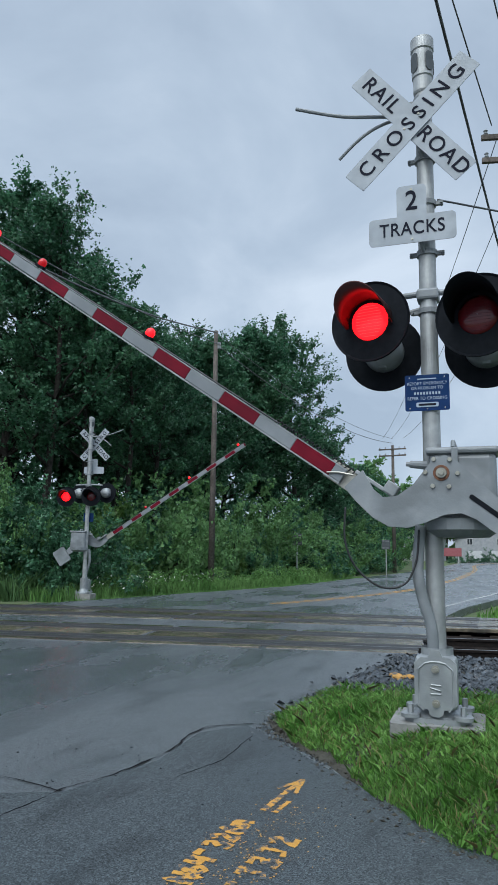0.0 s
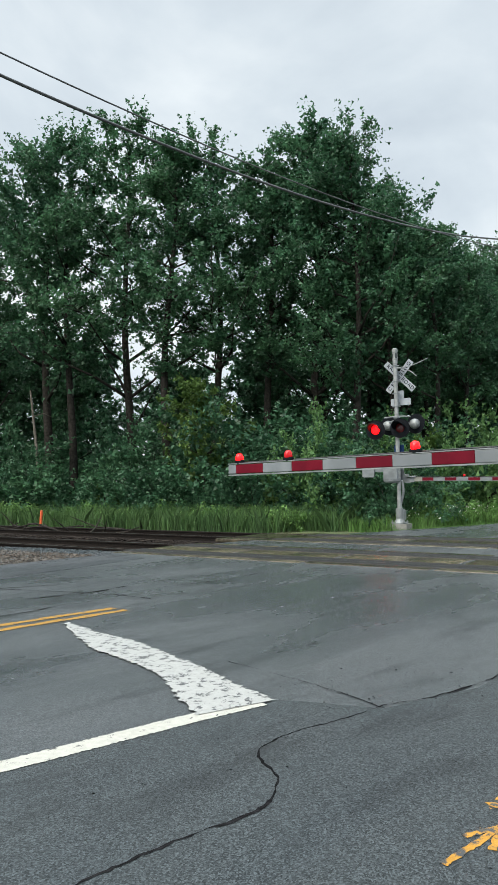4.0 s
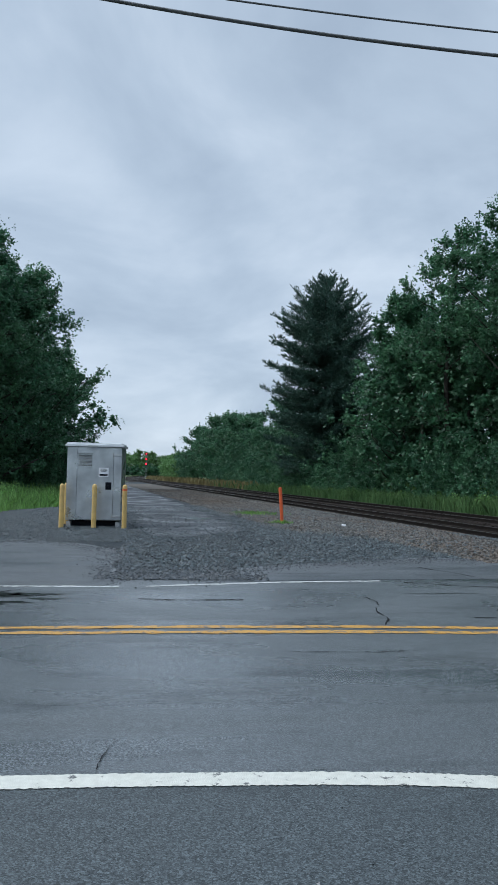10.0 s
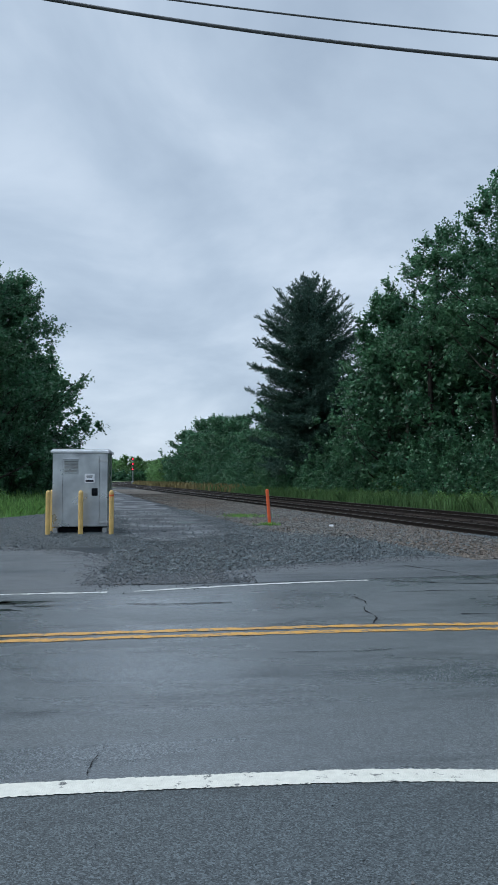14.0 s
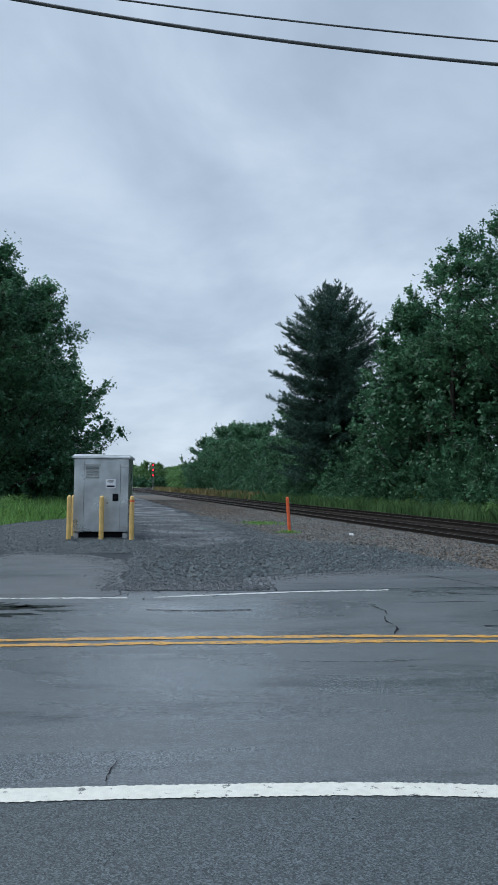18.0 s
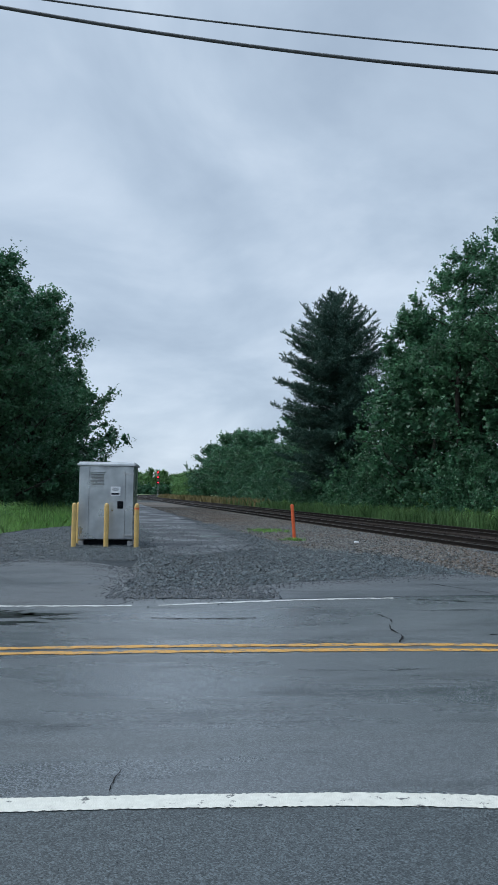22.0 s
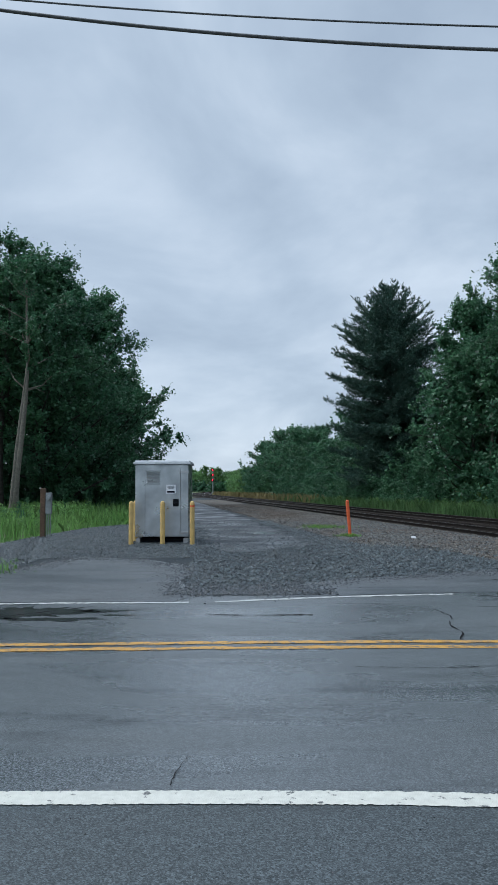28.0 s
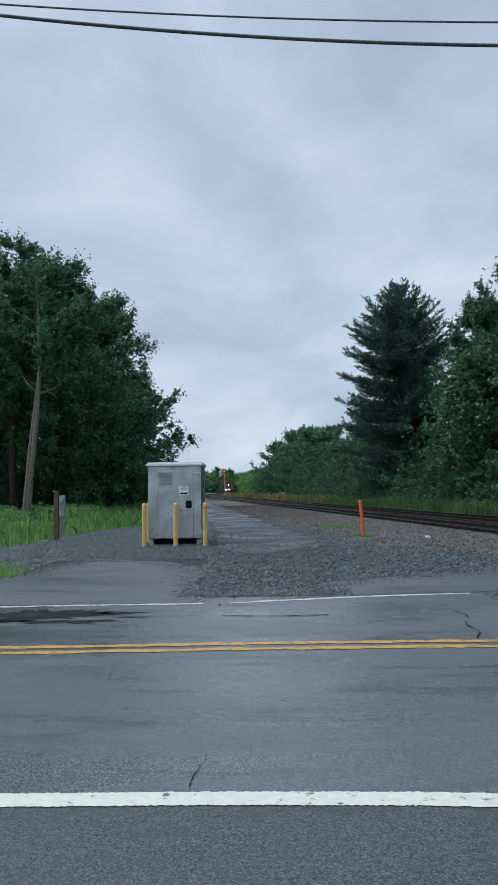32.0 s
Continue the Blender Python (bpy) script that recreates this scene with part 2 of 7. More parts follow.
M_PUDDLE = mat("standing_water", (0.026, 0.03, 0.032), (0.042, 0.048, 0.05), rough=0.16, scale=2, spec=0.5)
M_GROUND = mat("grass_soil", (0.06, 0.10, 0.03), (0.10, 0.15, 0.045), rough=0.9, scale=3, stain=(0.06, 0.065, 0.035), stain_scale=0.25, bump=0.8, bump_scale=12)
M_SOIL = mat("dark_verge_soil", (0.035, 0.032, 0.026), (0.06, 0.055, 0.042), rough=0.9, scale=14, bump=0.9, bump_scale=40)
M_GRAVEL = mat("crushed_stone", (0.010, 0.014, 0.017), (0.06, 0.07, 0.078), rough=0.9, spec=0.08, scale=34, stain=(0.028, 0.032, 0.035), stain_scale=0.5, bump=1.0, bump_scale=40, rough2=0.5)
M_FINES = mat("wet_stone_fines", (0.018, 0.021, 0.025), (0.062, 0.068, 0.076), rough=0.75, rough2=0.28, spec=0.3, scale=30, stain=(0.045, 0.049, 0.055), stain_scale=0.7, bump=0.9, bump_scale=45)
M_BALLAST = mat("track_ballast", (0.04, 0.038, 0.036), (0.17, 0.16, 0.148), rough=0.9, spec=0.1, scale=22, stain=(0.10, 0.08, 0.066), stain_scale=0.35, bump=1.0, bump_scale=24, island=True, objrand=0.75)
M_BED = mat("stained_track_bed", (0.011, 0.0095, 0.009), (0.038, 0.032, 0.03), rough=0.9, spec=0.08, scale=18, stain=(0.024, 0.019, 0.017), stain_scale=0.5, bump=1.0, bump_scale=24)
M_STONE = mat("loose_stone", (0.014, 0.021, 0.025), (0.068, 0.088, 0.097), rough=0.34, scale=9, island=True, objrand=0.8, spec=0.45)
M_STONE2 = mat("dark_wet_stone", (0.012, 0.016, 0.02), (0.058, 0.068, 0.078), rough=0.32, scale=9, island=True, objrand=0.75)
M_RAIL = mat("rail_side_rust", (0.008, 0.007, 0.007), (0.02, 0.015, 0.013), rough=0.8, scale=20, spec=0.15)
M_RAILTOP = mat("rail_head_steel", (0.16, 0.16, 0.165), (0.26, 0.26, 0.26), rough=0.3, metal=1.0, scale=30)
M_TIE = mat("wooden_tie", (0.02, 0.016, 0.014), (0.05, 0.041, 0.034), rough=0.95, spec=0.1, scale=12, bump=0.5, objrand=0.3)
M_PANEL = mat("crossing_panel", (0.055, 0.048, 0.034), (0.17, 0.145, 0.10), rough=0.2, rough2=0.04, scale=7, stain=(0.03, 0.028, 0.024), stain_scale=1.3, bump=0.3, objrand=0.45)
M_RUBBER = mat("black_rubber", (0.012, 0.012, 0.013), (0.02, 0.02, 0.02), rough=0.6)
M_CONC = mat("concrete", (0.20, 0.20, 0.19), (0.30, 0.295, 0.28), rough=0.85, scale=12, stain=(0.14, 0.14, 0.13), bump=0.5)
M_ALU = mat("cast_aluminium", (0.25, 0.27, 0.28), (0.36, 0.38, 0.39), rough=0.5, metal=0.5, scale=6, stain=(0.20, 0.215, 0.22), stain_scale=2.5, bump=0.12, bump_scale=90)
M_MAST = mat("galvanised_mast", (0.33, 0.345, 0.35), (0.44, 0.455, 0.46), rough=0.5, metal=0.45, scale=10, stain=(0.26, 0.27, 0.27), stain_scale=3, bump=0.06)
M_GREYP = mat("grey_mechanism_paint", (0.195, 0.215, 0.23), (0.26, 0.28, 0.295), rough=0.42, scale=5, stain=(0.155, 0.17, 0.18), stain_scale=3.5, bump=0.08)
M_BLACK = mat("matt_black", (0.004, 0.006, 0.009), (0.008, 0.010, 0.014), rough=0.65, scale=20, spec=0.12)
M_SIGN = mat("white_sign_sheeting", (0.30, 0.335, 0.375), (0.36, 0.395, 0.435), rough=0.5, scale=4, stain=(0.27, 0.30, 0.33), stain_scale=6)
M_SIGNBACK = mat("sign_back_metal", (0.38, 0.39, 0.40), (0.46, 0.47, 0.48), rough=0.4, metal=0.6)
M_INK = mat("black_lettering", (0.012, 0.013, 0.022), (0.02, 0.022, 0.034), rough=0.8, spec=0.1)
M_BLUE = mat("blue_sign", (0.004, 0.027, 0.10), (0.007, 0.036, 0.13), rough=0.6, spec=0.15)
M_WINK = mat("white_lettering", (0.72, 0.74, 0.78), (0.8, 0.8, 0.82), rough=0.5)
M_RED = mat("red_reflective_stripe", (0.125, 0.003, 0.013), (0.165, 0.005, 0.017), rough=0.6, scale=6, stain=(0.10, 0.004, 0.013), spec=0.15)
M_GREYW = mat("grey_white_stripe", (0.175, 0.195, 0.21), (0.22, 0.24, 0.258), rough=0.5, scale=6, stain=(0.15, 0.165, 0.178))
M_LIT = mat("lit_red_lens", (0.5, 0.01, 0.01), rough=0.3, emit=(1.0, 0.005, 0.009), power=3.6)
M_LITW = mat("lit_far_lens", (0.5, 0.01, 0.01), rough=0.3, emit=(1.0, 0.004, 0.009), power=3.0)
M_DIM = mat("unlit_red_lens", (0.10, 0.006, 0.01), (0.13, 0.01, 0.014), rough=0.15)
M_RIB = mat("lens_rib_red", (0.4, 0.01, 0.01), rough=0.3, emit=(1.0, 0.012, 0.012), power=5.0)
M_GLOW = mat("arm_lamp_lens", (0.32, 0.012, 0.015), rough=0.2, emit=(1.0, 0.0, 0.012), power=0.25)
# black hood with the lens's red light mixed into its base colour
M_HOOD_REDLIT = mat("hood_with_lens_glow", (0.075, 0.02, 0.022), (0.09, 0.024, 0.026), rough=0.4)
M_BOLT = mat("steel_bolt", (0.30, 0.29, 0.25), (0.42, 0.41, 0.36), rough=0.4, metal=0.7)
M_RUST = mat("rusty_steel", (0.11, 0.045, 0.025), (0.2, 0.09, 0.05), rough=0.8, scale=30)
M_WIRE = mat("weathered_overhead_wire", (0.06, 0.064, 0.07), (0.11, 0.115, 0.125), rough=0.55)
M_CABLE = mat("black_cable", (0.012, 0.013, 0.015), (0.02, 0.021, 0.024), rough=0.5)
M_WOODPOLE = mat("weathered_pole_wood", (0.075, 0.062, 0.054), (0.15, 0.128, 0.112), rough=0.85, scale=14, stain=(0.06, 0.05, 0.043), bump=0.4)
M_POST = mat("brown_post_timber", (0.085, 0.048, 0.03), (0.15, 0.088, 0.055), rough=0.85, scale=14, stain=(0.06, 0.036, 0.025), bump=0.4)
M_PRINT = mat("pale_print", (0.34, 0.42, 0.52), (0.4, 0.48, 0.58), rough=0.5)
M_DULLBACK = mat("dull_sign_back_and_bell_opening", (0.06, 0.068, 0.075), (0.09, 0.1, 0.108), rough=0.6, metal=0.3)
M_SHED = mat("mill_aluminium", (0.46, 0.49, 0.51), (0.56, 0.59, 0.61), rough=0.26, metal=0.95, scale=2.2, stain=(0.36, 0.38, 0.40), stain_scale=1.6, rough2=0.48)
M_SHEDTOP = mat("aluminium_roof", (0.6, 0.62, 0.64), (0.7, 0.72, 0.74), rough=0.4, metal=0.5, scale=4)
M_BOLLARD = mat("yellow_bollard", (0.58, 0.38, 0.12), (0.68, 0.46, 0.17), rough=0.6, scale=6, stain=(0.5, 0.34, 0.13), stain_scale=4)
M_ORANGE = mat("orange_marker", (0.62, 0.09, 0.025), (0.72, 0.13, 0.04), rough=0.5, scale=7)
M_BARK = mat("tree_bark", (0.02, 0.018, 0.016), (0.05, 0.044, 0.039), rough=0.9, scale=9, bump=0.6, bump_scale=20, spec=0.15)
M_PALEBARK = mat("pale_bark", (0.11, 0.10, 0.085), (0.20, 0.18, 0.15), rough=0.85, scale=9, bump=0.4)
M_LEAF = mat("broad_leaves", (0.032, 0.104, 0.058), (0.070, 0.18, 0.090), rough=0.45, scale=0.3, island=True, objrand=0.5, spec=0.4, leaf=0.4)
# own colour of the roadside shrubs; on the farthest trees it imitates haze
M_LEAF3 = mat("pale_shrub_and_haze_leaves", (0.085, 0.19, 0.066), (0.15, 0.29, 0.11), rough=0.5, scale=0.4, island=True, spec=0.35, leaf=0.45)
M_LEAF2 = mat("bright_leaves", (0.07, 0.14, 0.035), (0.12, 0.21, 0.055), rough=0.5, scale=0.5, island=True, spec=0.35, leaf=0.35)
M_NEEDLE = mat("pine_needles", (0.026, 0.068, 0.054), (0.05, 0.108, 0.08), rough=0.6, scale=0.6, island=True, spec=0.3, leaf=0.15)
M_GRASS = mat("fresh_grass", (0.085, 0.22, 0.04), (0.20, 0.38, 0.095), rough=0.45, scale=2.5, island=True, objrand=0.5, spec=0.35, leaf=0.5)
M_WEED = mat("tall_weeds", (0.085, 0.20, 0.05), (0.17, 0.31, 0.10), rough=0.55, scale=0.4, island=True, objrand=0.45, spec=0.3, leaf=0.35)
M_SEDGE = mat("track_side_grass", (0.05, 0.115, 0.04), (0.105, 0.20, 0.075), rough=0.6, scale=0.4, island=True, objrand=0.45, spec=0.3, leaf=0.35)
M_DRY = mat("dry_grass", (0.15, 0.13, 0.05), (0.22, 0.17, 0.07), rough=0.7, scale=1, island=True)
M_FLOWER = mat("white_blossom", (0.7, 0.7, 0.62), (0.8, 0.8, 0.74), rough=0.6)
M_SIDING = mat("house_siding", (0.26, 0.27, 0.29), (0.33, 0.34, 0.36), rough=0.7, scale=2)
M_ROOF = mat("asphalt_shingles", (0.07, 0.07, 0.075), (0.12, 0.12, 0.125), rough=0.85, scale=6)
M_DOORW = mat("white_garage_door", (0.45, 0.46, 0.48), (0.52, 0.53, 0.55), rough=0.5)
M_GLASS = mat("dark_window_glass", (0.02, 0.025, 0.03), (0.03, 0.035, 0.04), rough=0.08)
M_PINK = mat("faded_red_board", (0.27, 0.07, 0.085), (0.33, 0.1, 0.115), rough=0.6)
M_SIGLIT = mat("railway_signal_red", (0.5, 0.02, 0.03), emit=(1.0, 0.025, 0.05), power=3.2)
M_HEADLIGHT = mat("headlight_glow", (0.9, 0.85, 0.7), emit=(1.0, 0.72, 0.38), power=26.0)
M_LOCO = mat("locomotive_paint", (0.06, 0.03, 0.03), (0.09, 0.045, 0.04), rough=0.4)


# ---- building helpers ----
def finish(bm, name):
    bmesh.ops.recalc_face_normals(bm, faces=bm.faces)
    me = bpy.data.meshes.new(name)
    bm.to_mesh(me)
    bm.free()
    return me


def part(name, bm, material, parent, label="", smooth=False):
    me = finish(bm, name) if isinstance(bm, bmesh.types.BMesh) else bm
    if not me.materials:
        me.materials.append(material)
    if smooth:
        me.polygons.foreach_set("use_smooth", [True] * len(me.polygons))
    ob = new(name, me)
    ob.parent = parent
    return tagged(ob, label) if label else ob


def thing(name, m, label, category, group="", kind=""):
    ob = new(name)
    ob.empty_display_size = 0.2
    ob.matrix_basis = m
    return tagged(ob, label, category, group, kind)


def solid(name, bm, material, label, category="", group="", kind="", smooth=False):
    return tagged(part(name, bm, material, None, smooth=smooth), label, category, group, kind)


def B():
    return bmesh.new()


def box(bm, c, s, m=None, bevel=0.0):
    r = bmesh.ops.create_cube(bm, size=1.0, matrix=(m or Matrix()) @ Matrix.LocRotScale(c, None, s))
    if bevel:
        es = {e for v in r["verts"] for e in v.link_edges}
        bmesh.ops.bevel(bm, geom=list(es), offset=bevel, segments=2, affect="EDGES", profile=0.5)
    return bm


def cyl(bm, p0, p1, r0, r1=None, seg=16, m=None):
    p0, p1 = Vector(p0), Vector(p1)
    d = p1 - p0
    t = Matrix.Translation((p0 + p1) / 2) @ d.to_track_quat("Z", "Y").to_matrix().to_4x4()
    bmesh.ops.create_cone(bm, cap_ends=True, segments=seg, radius1=r0, radius2=r0 if r1 is None else r1, depth=d.length, matrix=(m or Matrix()) @ t)
    return bm


def tube(bm, pts, r, seg=8, m=None):
    pts = [Vector(p) for p in pts]
    rad = r if isinstance(r, (list, tuple)) else [r] * len(pts)
    rings = []
    for i, p in enumerate(pts):
        d = (pts[min(i + 1, len(pts) - 1)] - pts[max(i - 1, 0)]).normalized()
        q = d.to_track_quat("Z", "Y").to_matrix()
        ring = []
        for k in range(seg):
            a = 2 * math.pi * k / seg
            v = p + q @ Vector((math.cos(a) * rad[i], math.sin(a) * rad[i], 0))
            ring.append(bm.verts.new((m @ v) if m else v))
        rings.append(ring)
    for a, b in zip(rings, rings[1:]):
        for k in range(seg):
            bm.faces.new((a[k], a[(k + 1) % seg], b[(k + 1) % seg], b[k]))
    bm.faces.new(rings[0][::-1])
    bm.faces.new(rings[-1])
    return bm


def prism(bm, pts, z0, z1, m=None):
    m = m or Matrix()
    lo = [bm.verts.new(m @ Vector((x, y, z0))) for x, y in pts]
    hi = [bm.verts.new(m @ Vector((x, y, z1))) for x, y in pts]
    k = len(pts)
    bm.faces.new(lo[::-1])
    bm.faces.new(hi)
    for i in range(k):
        bm.faces.new((lo[i], lo[(i + 1) % k], hi[(i + 1) % k], hi[i]))
    return bm


def lathe(bm, prof, seg=24, m=None):
    m = m or Matrix()
    rings = [[bm.verts.new(m @ Vector((r * math.cos(2 * math.pi * k / seg), r * math.sin(2 * math.pi * k / seg), z))) for k in range(seg)] for r, z in prof]
    for a, b in zip(rings, rings[1:]):
        for k in range(seg):
            bm.faces.new((a[k], a[(k + 1) % seg], b[(k + 1) % seg], b[k]))
    return bm


def rounded(w, h, r, n=5):
    pts = []
    for cx, cy, a0 in ((w / 2 - r, h / 2 - r, 0), (-w / 2 + r, h / 2 - r, 90), (-w / 2 + r, -h / 2 + r, 180), (w / 2 - r, -h / 2 + r, 270)):
        for i in range(n):
            a = radians(a0 + 90 * i / (n - 1))
            pts.append((cx + r * math.cos(a), cy + r * math.sin(a)))
    return pts


def quick_mesh(name, verts, faces_n, material):
    """A mesh from an (n, k, 3) array of separate faces with k corners."""
    n, k = verts.shape[:2]
    me = bpy.data.meshes.new(name)
    me.vertices.add(n * k)
    me.vertices.foreach_set("co", verts.reshape(-1).astype(np.float32))
    me.loops.add(n * k)
    me.loops.foreach_set("vertex_index", np.arange(n * k, dtype=np.int32))
    me.polygons.add(n)
    me.polygons.foreach_set("loop_start", np.arange(0, n * k, k, dtype=np.int32))
    me.update(calc_edges=True)
    me.materials.append(material)
    return me


def letters(text, size, m, material, parent, name="lettering", depth=0.004, align="CENTER", width=1.0, spacing=1.0, weight=0.012):
    """Raised lettering in the built-in font, on the plane of m (x to the right, y up)."""
    cu = bpy.data.curves.new(name, "FONT")
    cu.body, cu.size, cu.align_x, cu.align_y, cu.extrude = text, size, align, "CENTER", depth / 2
    cu.offset, cu.space_character = size * weight, spacing
    tmp = bpy.data.objects.new(name, cu)
    scene.collection.objects.link(tmp)
    bpy.context.view_layer.update()
    me = bpy.data.meshes.new_from_object(tmp.evaluated_get(bpy.context.evaluated_depsgraph_get()))
    bpy.data.objects.remove(tmp)
    me.transform(m @ Matrix.Diagonal((width, 1, 1, 1)))
    me.materials.clear()
    return part(name, me, material, parent)


rng = np.random.default_rng(7)


# ---- ground, road, track bed ----
TRACK_SLOPE = -0.145


def track_x(y, x0):
    """The line of a rail; straight over the road, bending east far up the line."""
    return x0 + TRACK_SLOPE * y + (0.0006 * (y - 170) ** 2 if y > 170 else 0.0)


T1, T2 = (11.5, 12.97), (15.44, 16.91)


def dense(pts, step=0.5, jit=0.0, closed=True, seed=1):
    r = random.Random(seed)
    out = []
    n = len(pts)
    for i in range(n if closed else n - 1):
        a, b = Vector(pts[i]), Vector(pts[(i + 1) % n])
        d = (b - a).length
        k = max(1, min(60, int(d / step)))
        nrm = Vector((-(b - a).y, (b - a).x)).normalized() if d else Vector((0, 0))
        for j in range(k):
            q = a.lerp(b, j / k) + nrm * (r.uniform(-jit, jit) if j else 0)
            out.append((q.x, q.y))
    if not closed:
        out.append(tuple(pts[-1]))
    return out


def sheet(name, pts, z, depth, material, label, category=""):
    bm = B()
    prism(bm, pts, z - depth, z)
    me = finish(bm, name)
    return tagged(part(name, me, material, None), label, category, kind="structure")


def ground_sheet():
    xs = np.concatenate([[-900, -500, -250, -120, -70], np.arange(-45, 60, 3.0), [75, 100, 140, 200, 350, 600, 900]])
    ys = np.concatenate([[-900, -400, -150, -70, -40], np.arange(-24, 100, 3.0), [120, 150, 200, 280, 400, 600, 1000, 1500]])
    bm = B()
    grid = [[bm.verts.new((x, y, -0.20 + 0.04 * noise.noise(Vector((x * 0.3, y * 0.3, 0))))) for x in xs] for y in ys]
    for a, b in zip(grid, grid[1:]):
        for i in range(len(xs) - 1):
            bm.faces.new((a[i], a[i + 1], b[i + 1], b[i]))
    return solid("ground", bm, M_GROUND, "uneven green grass and soil beside road and railway", kind="structure", smooth=True)


ground_sheet()

VERGE_EDGE = [(2.6, -9), (2.85, -4), (3.2, -1.2), (3.62, -0.08), (3.85, 0.16), (4.33, 0.47), (4.84, 0.85), (5.35, 1.3), (5.94, 1.63), (6.6, 1.62), (7.55, 1.53), (9.95, 1.11)]
ROAD_OUT = ([(-80, -9)] + dense(VERGE_EDGE, 0.25, 0.035, False, 3) +
            [(11.2, 0.9), (14, 0.8), (17.5, 0.75), (19.5, 0.55), (21.2, 0.3), (24, -0.3), (27, -0.9), (33, -1.6), (40, -2.4), (60, -3.2), (114, -4.4), (140, -12), (158, -45), (175, -45), (152, -6), (114, 4.2), (80, 4.9), (54, 5.9), (45, 6.6)] +
            dense([(36.5, 7.35), (29.3, 7.9), (24.7, 9.1), (18.7, 10.5), (14.5, 11.9), (9.2, 12.7), (4.6, 13.05), (3.15, 12.4), (1.5, 11.8), (0.75, 11.0), (0.2, 10.25), (-0.5, 9.95), (-0.95, 10.6), (-1.1, 11.4), (-1.0, 12.8), (-1.25, 14), (-2.2, 15.2), (-3.7, 15.9), (-4.4, 13.4), (-4.75, 12.4), (-6, 11.2), (-8, 10.6), (-20, 10.2)], 0.3, 0.06, False, 5) + [(-80, 9.5)])
road = sheet("road", ROAD_OUT, 0.0, 0.22, M_ROAD, "wet grey asphalt road with shoulder and damp patches")

SHOULDER = ([(-80, -9)] + dense(VERGE_EDGE, 0.25, 0.035, False, 3)[:-24] + [(5.75, 1.76), (5.35, 2.04), (4.53, 2.02), (3.73, 2.27), (3.5, 2.8), (3.4, 2.9), (2.05, 3.12), (1.2, 3.25), (0, 3.3), (-1.2, 3.3), (-6, 3.22), (-20, 3.0), (-80, 2.5)])
sheet("road_shoulder", SHOULDER, 0.004, 0.2, M_SHOULDER, "coarse dark asphalt shoulder beside the lane")

sheet("asphalt_apron", [(-40, 9.3), (-8, 9.28), (-3.3, 9.4), (-1.0, 9.44)] + dense([(-0.75, 10.0), (-0.98, 10.6), (-1.13, 11.4), (-1.05, 12.8), (-1.32, 13.95), (-2.25, 15.1), (-3.65, 15.75), (-4.36, 13.4), (-4.75, 12.3), (-6, 11.1), (-8, 10.5), (-20, 10.1)], 0.3, 0.05, False, 6) + [(-40, 9.9)], 0.004, 0.05, M_APRON, "dull grey asphalt apron at the yard entrance")
sheet("asphalt_apron", [(0.35, 9.75), (1.4, 9.95), (2.9, 10.15), (5.5, 10.4), (8.8, 11.0), (9.0, 12.55)] + dense([(4.6, 12.95), (3.2, 12.3), (1.55, 11.7), (0.8, 10.95)], 0.3, 0.05, False, 7), 0.004, 0.05, M_APRON, "dull grey asphalt apron beside the tracks")


def ribbon(path, width, z, jag=0.0, seed=1):
    """A flat strip along a path with uneven edges."""
    r = random.Random(seed)
    bm = B()
    rows = []
    n = len(path)
    for i, p in enumerate(path):
        a, b = Vector(path[max(i - 1, 0)]), Vector(path[min(i + 1, n - 1)])
        d = (b - a).normalized()
        nrm = Vector((-d.y, d.x))
        w0 = (width[i] if isinstance(width, list) else width) / 2
        q0 = Vector(p) + nrm * (w0 + r.uniform(-jag, jag))
        q1 = Vector(p) - nrm * (w0 + r.uniform(-jag, jag))
        rows.append((bm.verts.new((*q0, z)), bm.verts.new((*q1, z))))
    for (a, b), (c, d) in zip(rows, rows[1:]):
        bm.faces.new((a, b, d, c))
    return bm


def smooth_path(pts, step=0.12):
    """A smooth curve through unevenly spaced points."""
    p = [Vector(q) for q in pts]
    n = len(p)
    tan = []
    for i in range(n):
        if i in (0, n - 1):
            tan.append((p[min(i + 1, n - 1)] - p[max(i - 1, 0)]).normalized())
        else:
            a, b = p[i] - p[i - 1], p[i + 1] - p[i]
            tan.append((a.normalized() * b.length + b.normalized() * a.length).normalized())
    out = []
    for i in range(n - 1):
        d = (p[i + 1] - p[i]).length
        k = max(2, min(440, int(d / step)))
        for j in range(k):
            t = j / k
            q = (2 * t ** 3 - 3 * t * t + 1) * p[i] + (t ** 3 - 2 * t * t + t) * d * tan[i] + (3 * t * t - 2 * t ** 3) * p[i + 1] + (t ** 3 - t * t) * d * tan[i + 1]
            out.append((q.x, q.y))
    return out + [tuple(pts[-1])]


def marking(name, pts, width, material, label, jag=0.012, z=0.0045, seed=1, step=0.12):
    ob = part(name, ribbon(smooth_path(pts, step), width, z, jag, seed), material, road, label)
    return ob


marking("edge_line", [(-60, 2.6), (-20, 3.05), (-6, 3.28), (-1.2, 3.36), (0, 3.36), (1.2, 3.31), (2.05, 3.18), (3.08, 3.0), (3.32, 2.945)], 0.152, M_WHITE, "solid white edge line with chipped borders", 0.006, z=0.0085, seed=2, step=0.014)
marking("edge_line", [(-60, 8.6), (-20, 8.95), (-8, 9.15), (-3.3, 9.28), (-1.8, 9.33), (-0.8, 9.34)], 0.10, M_WHITE2, "worn white edge line", 0.02, seed=3)
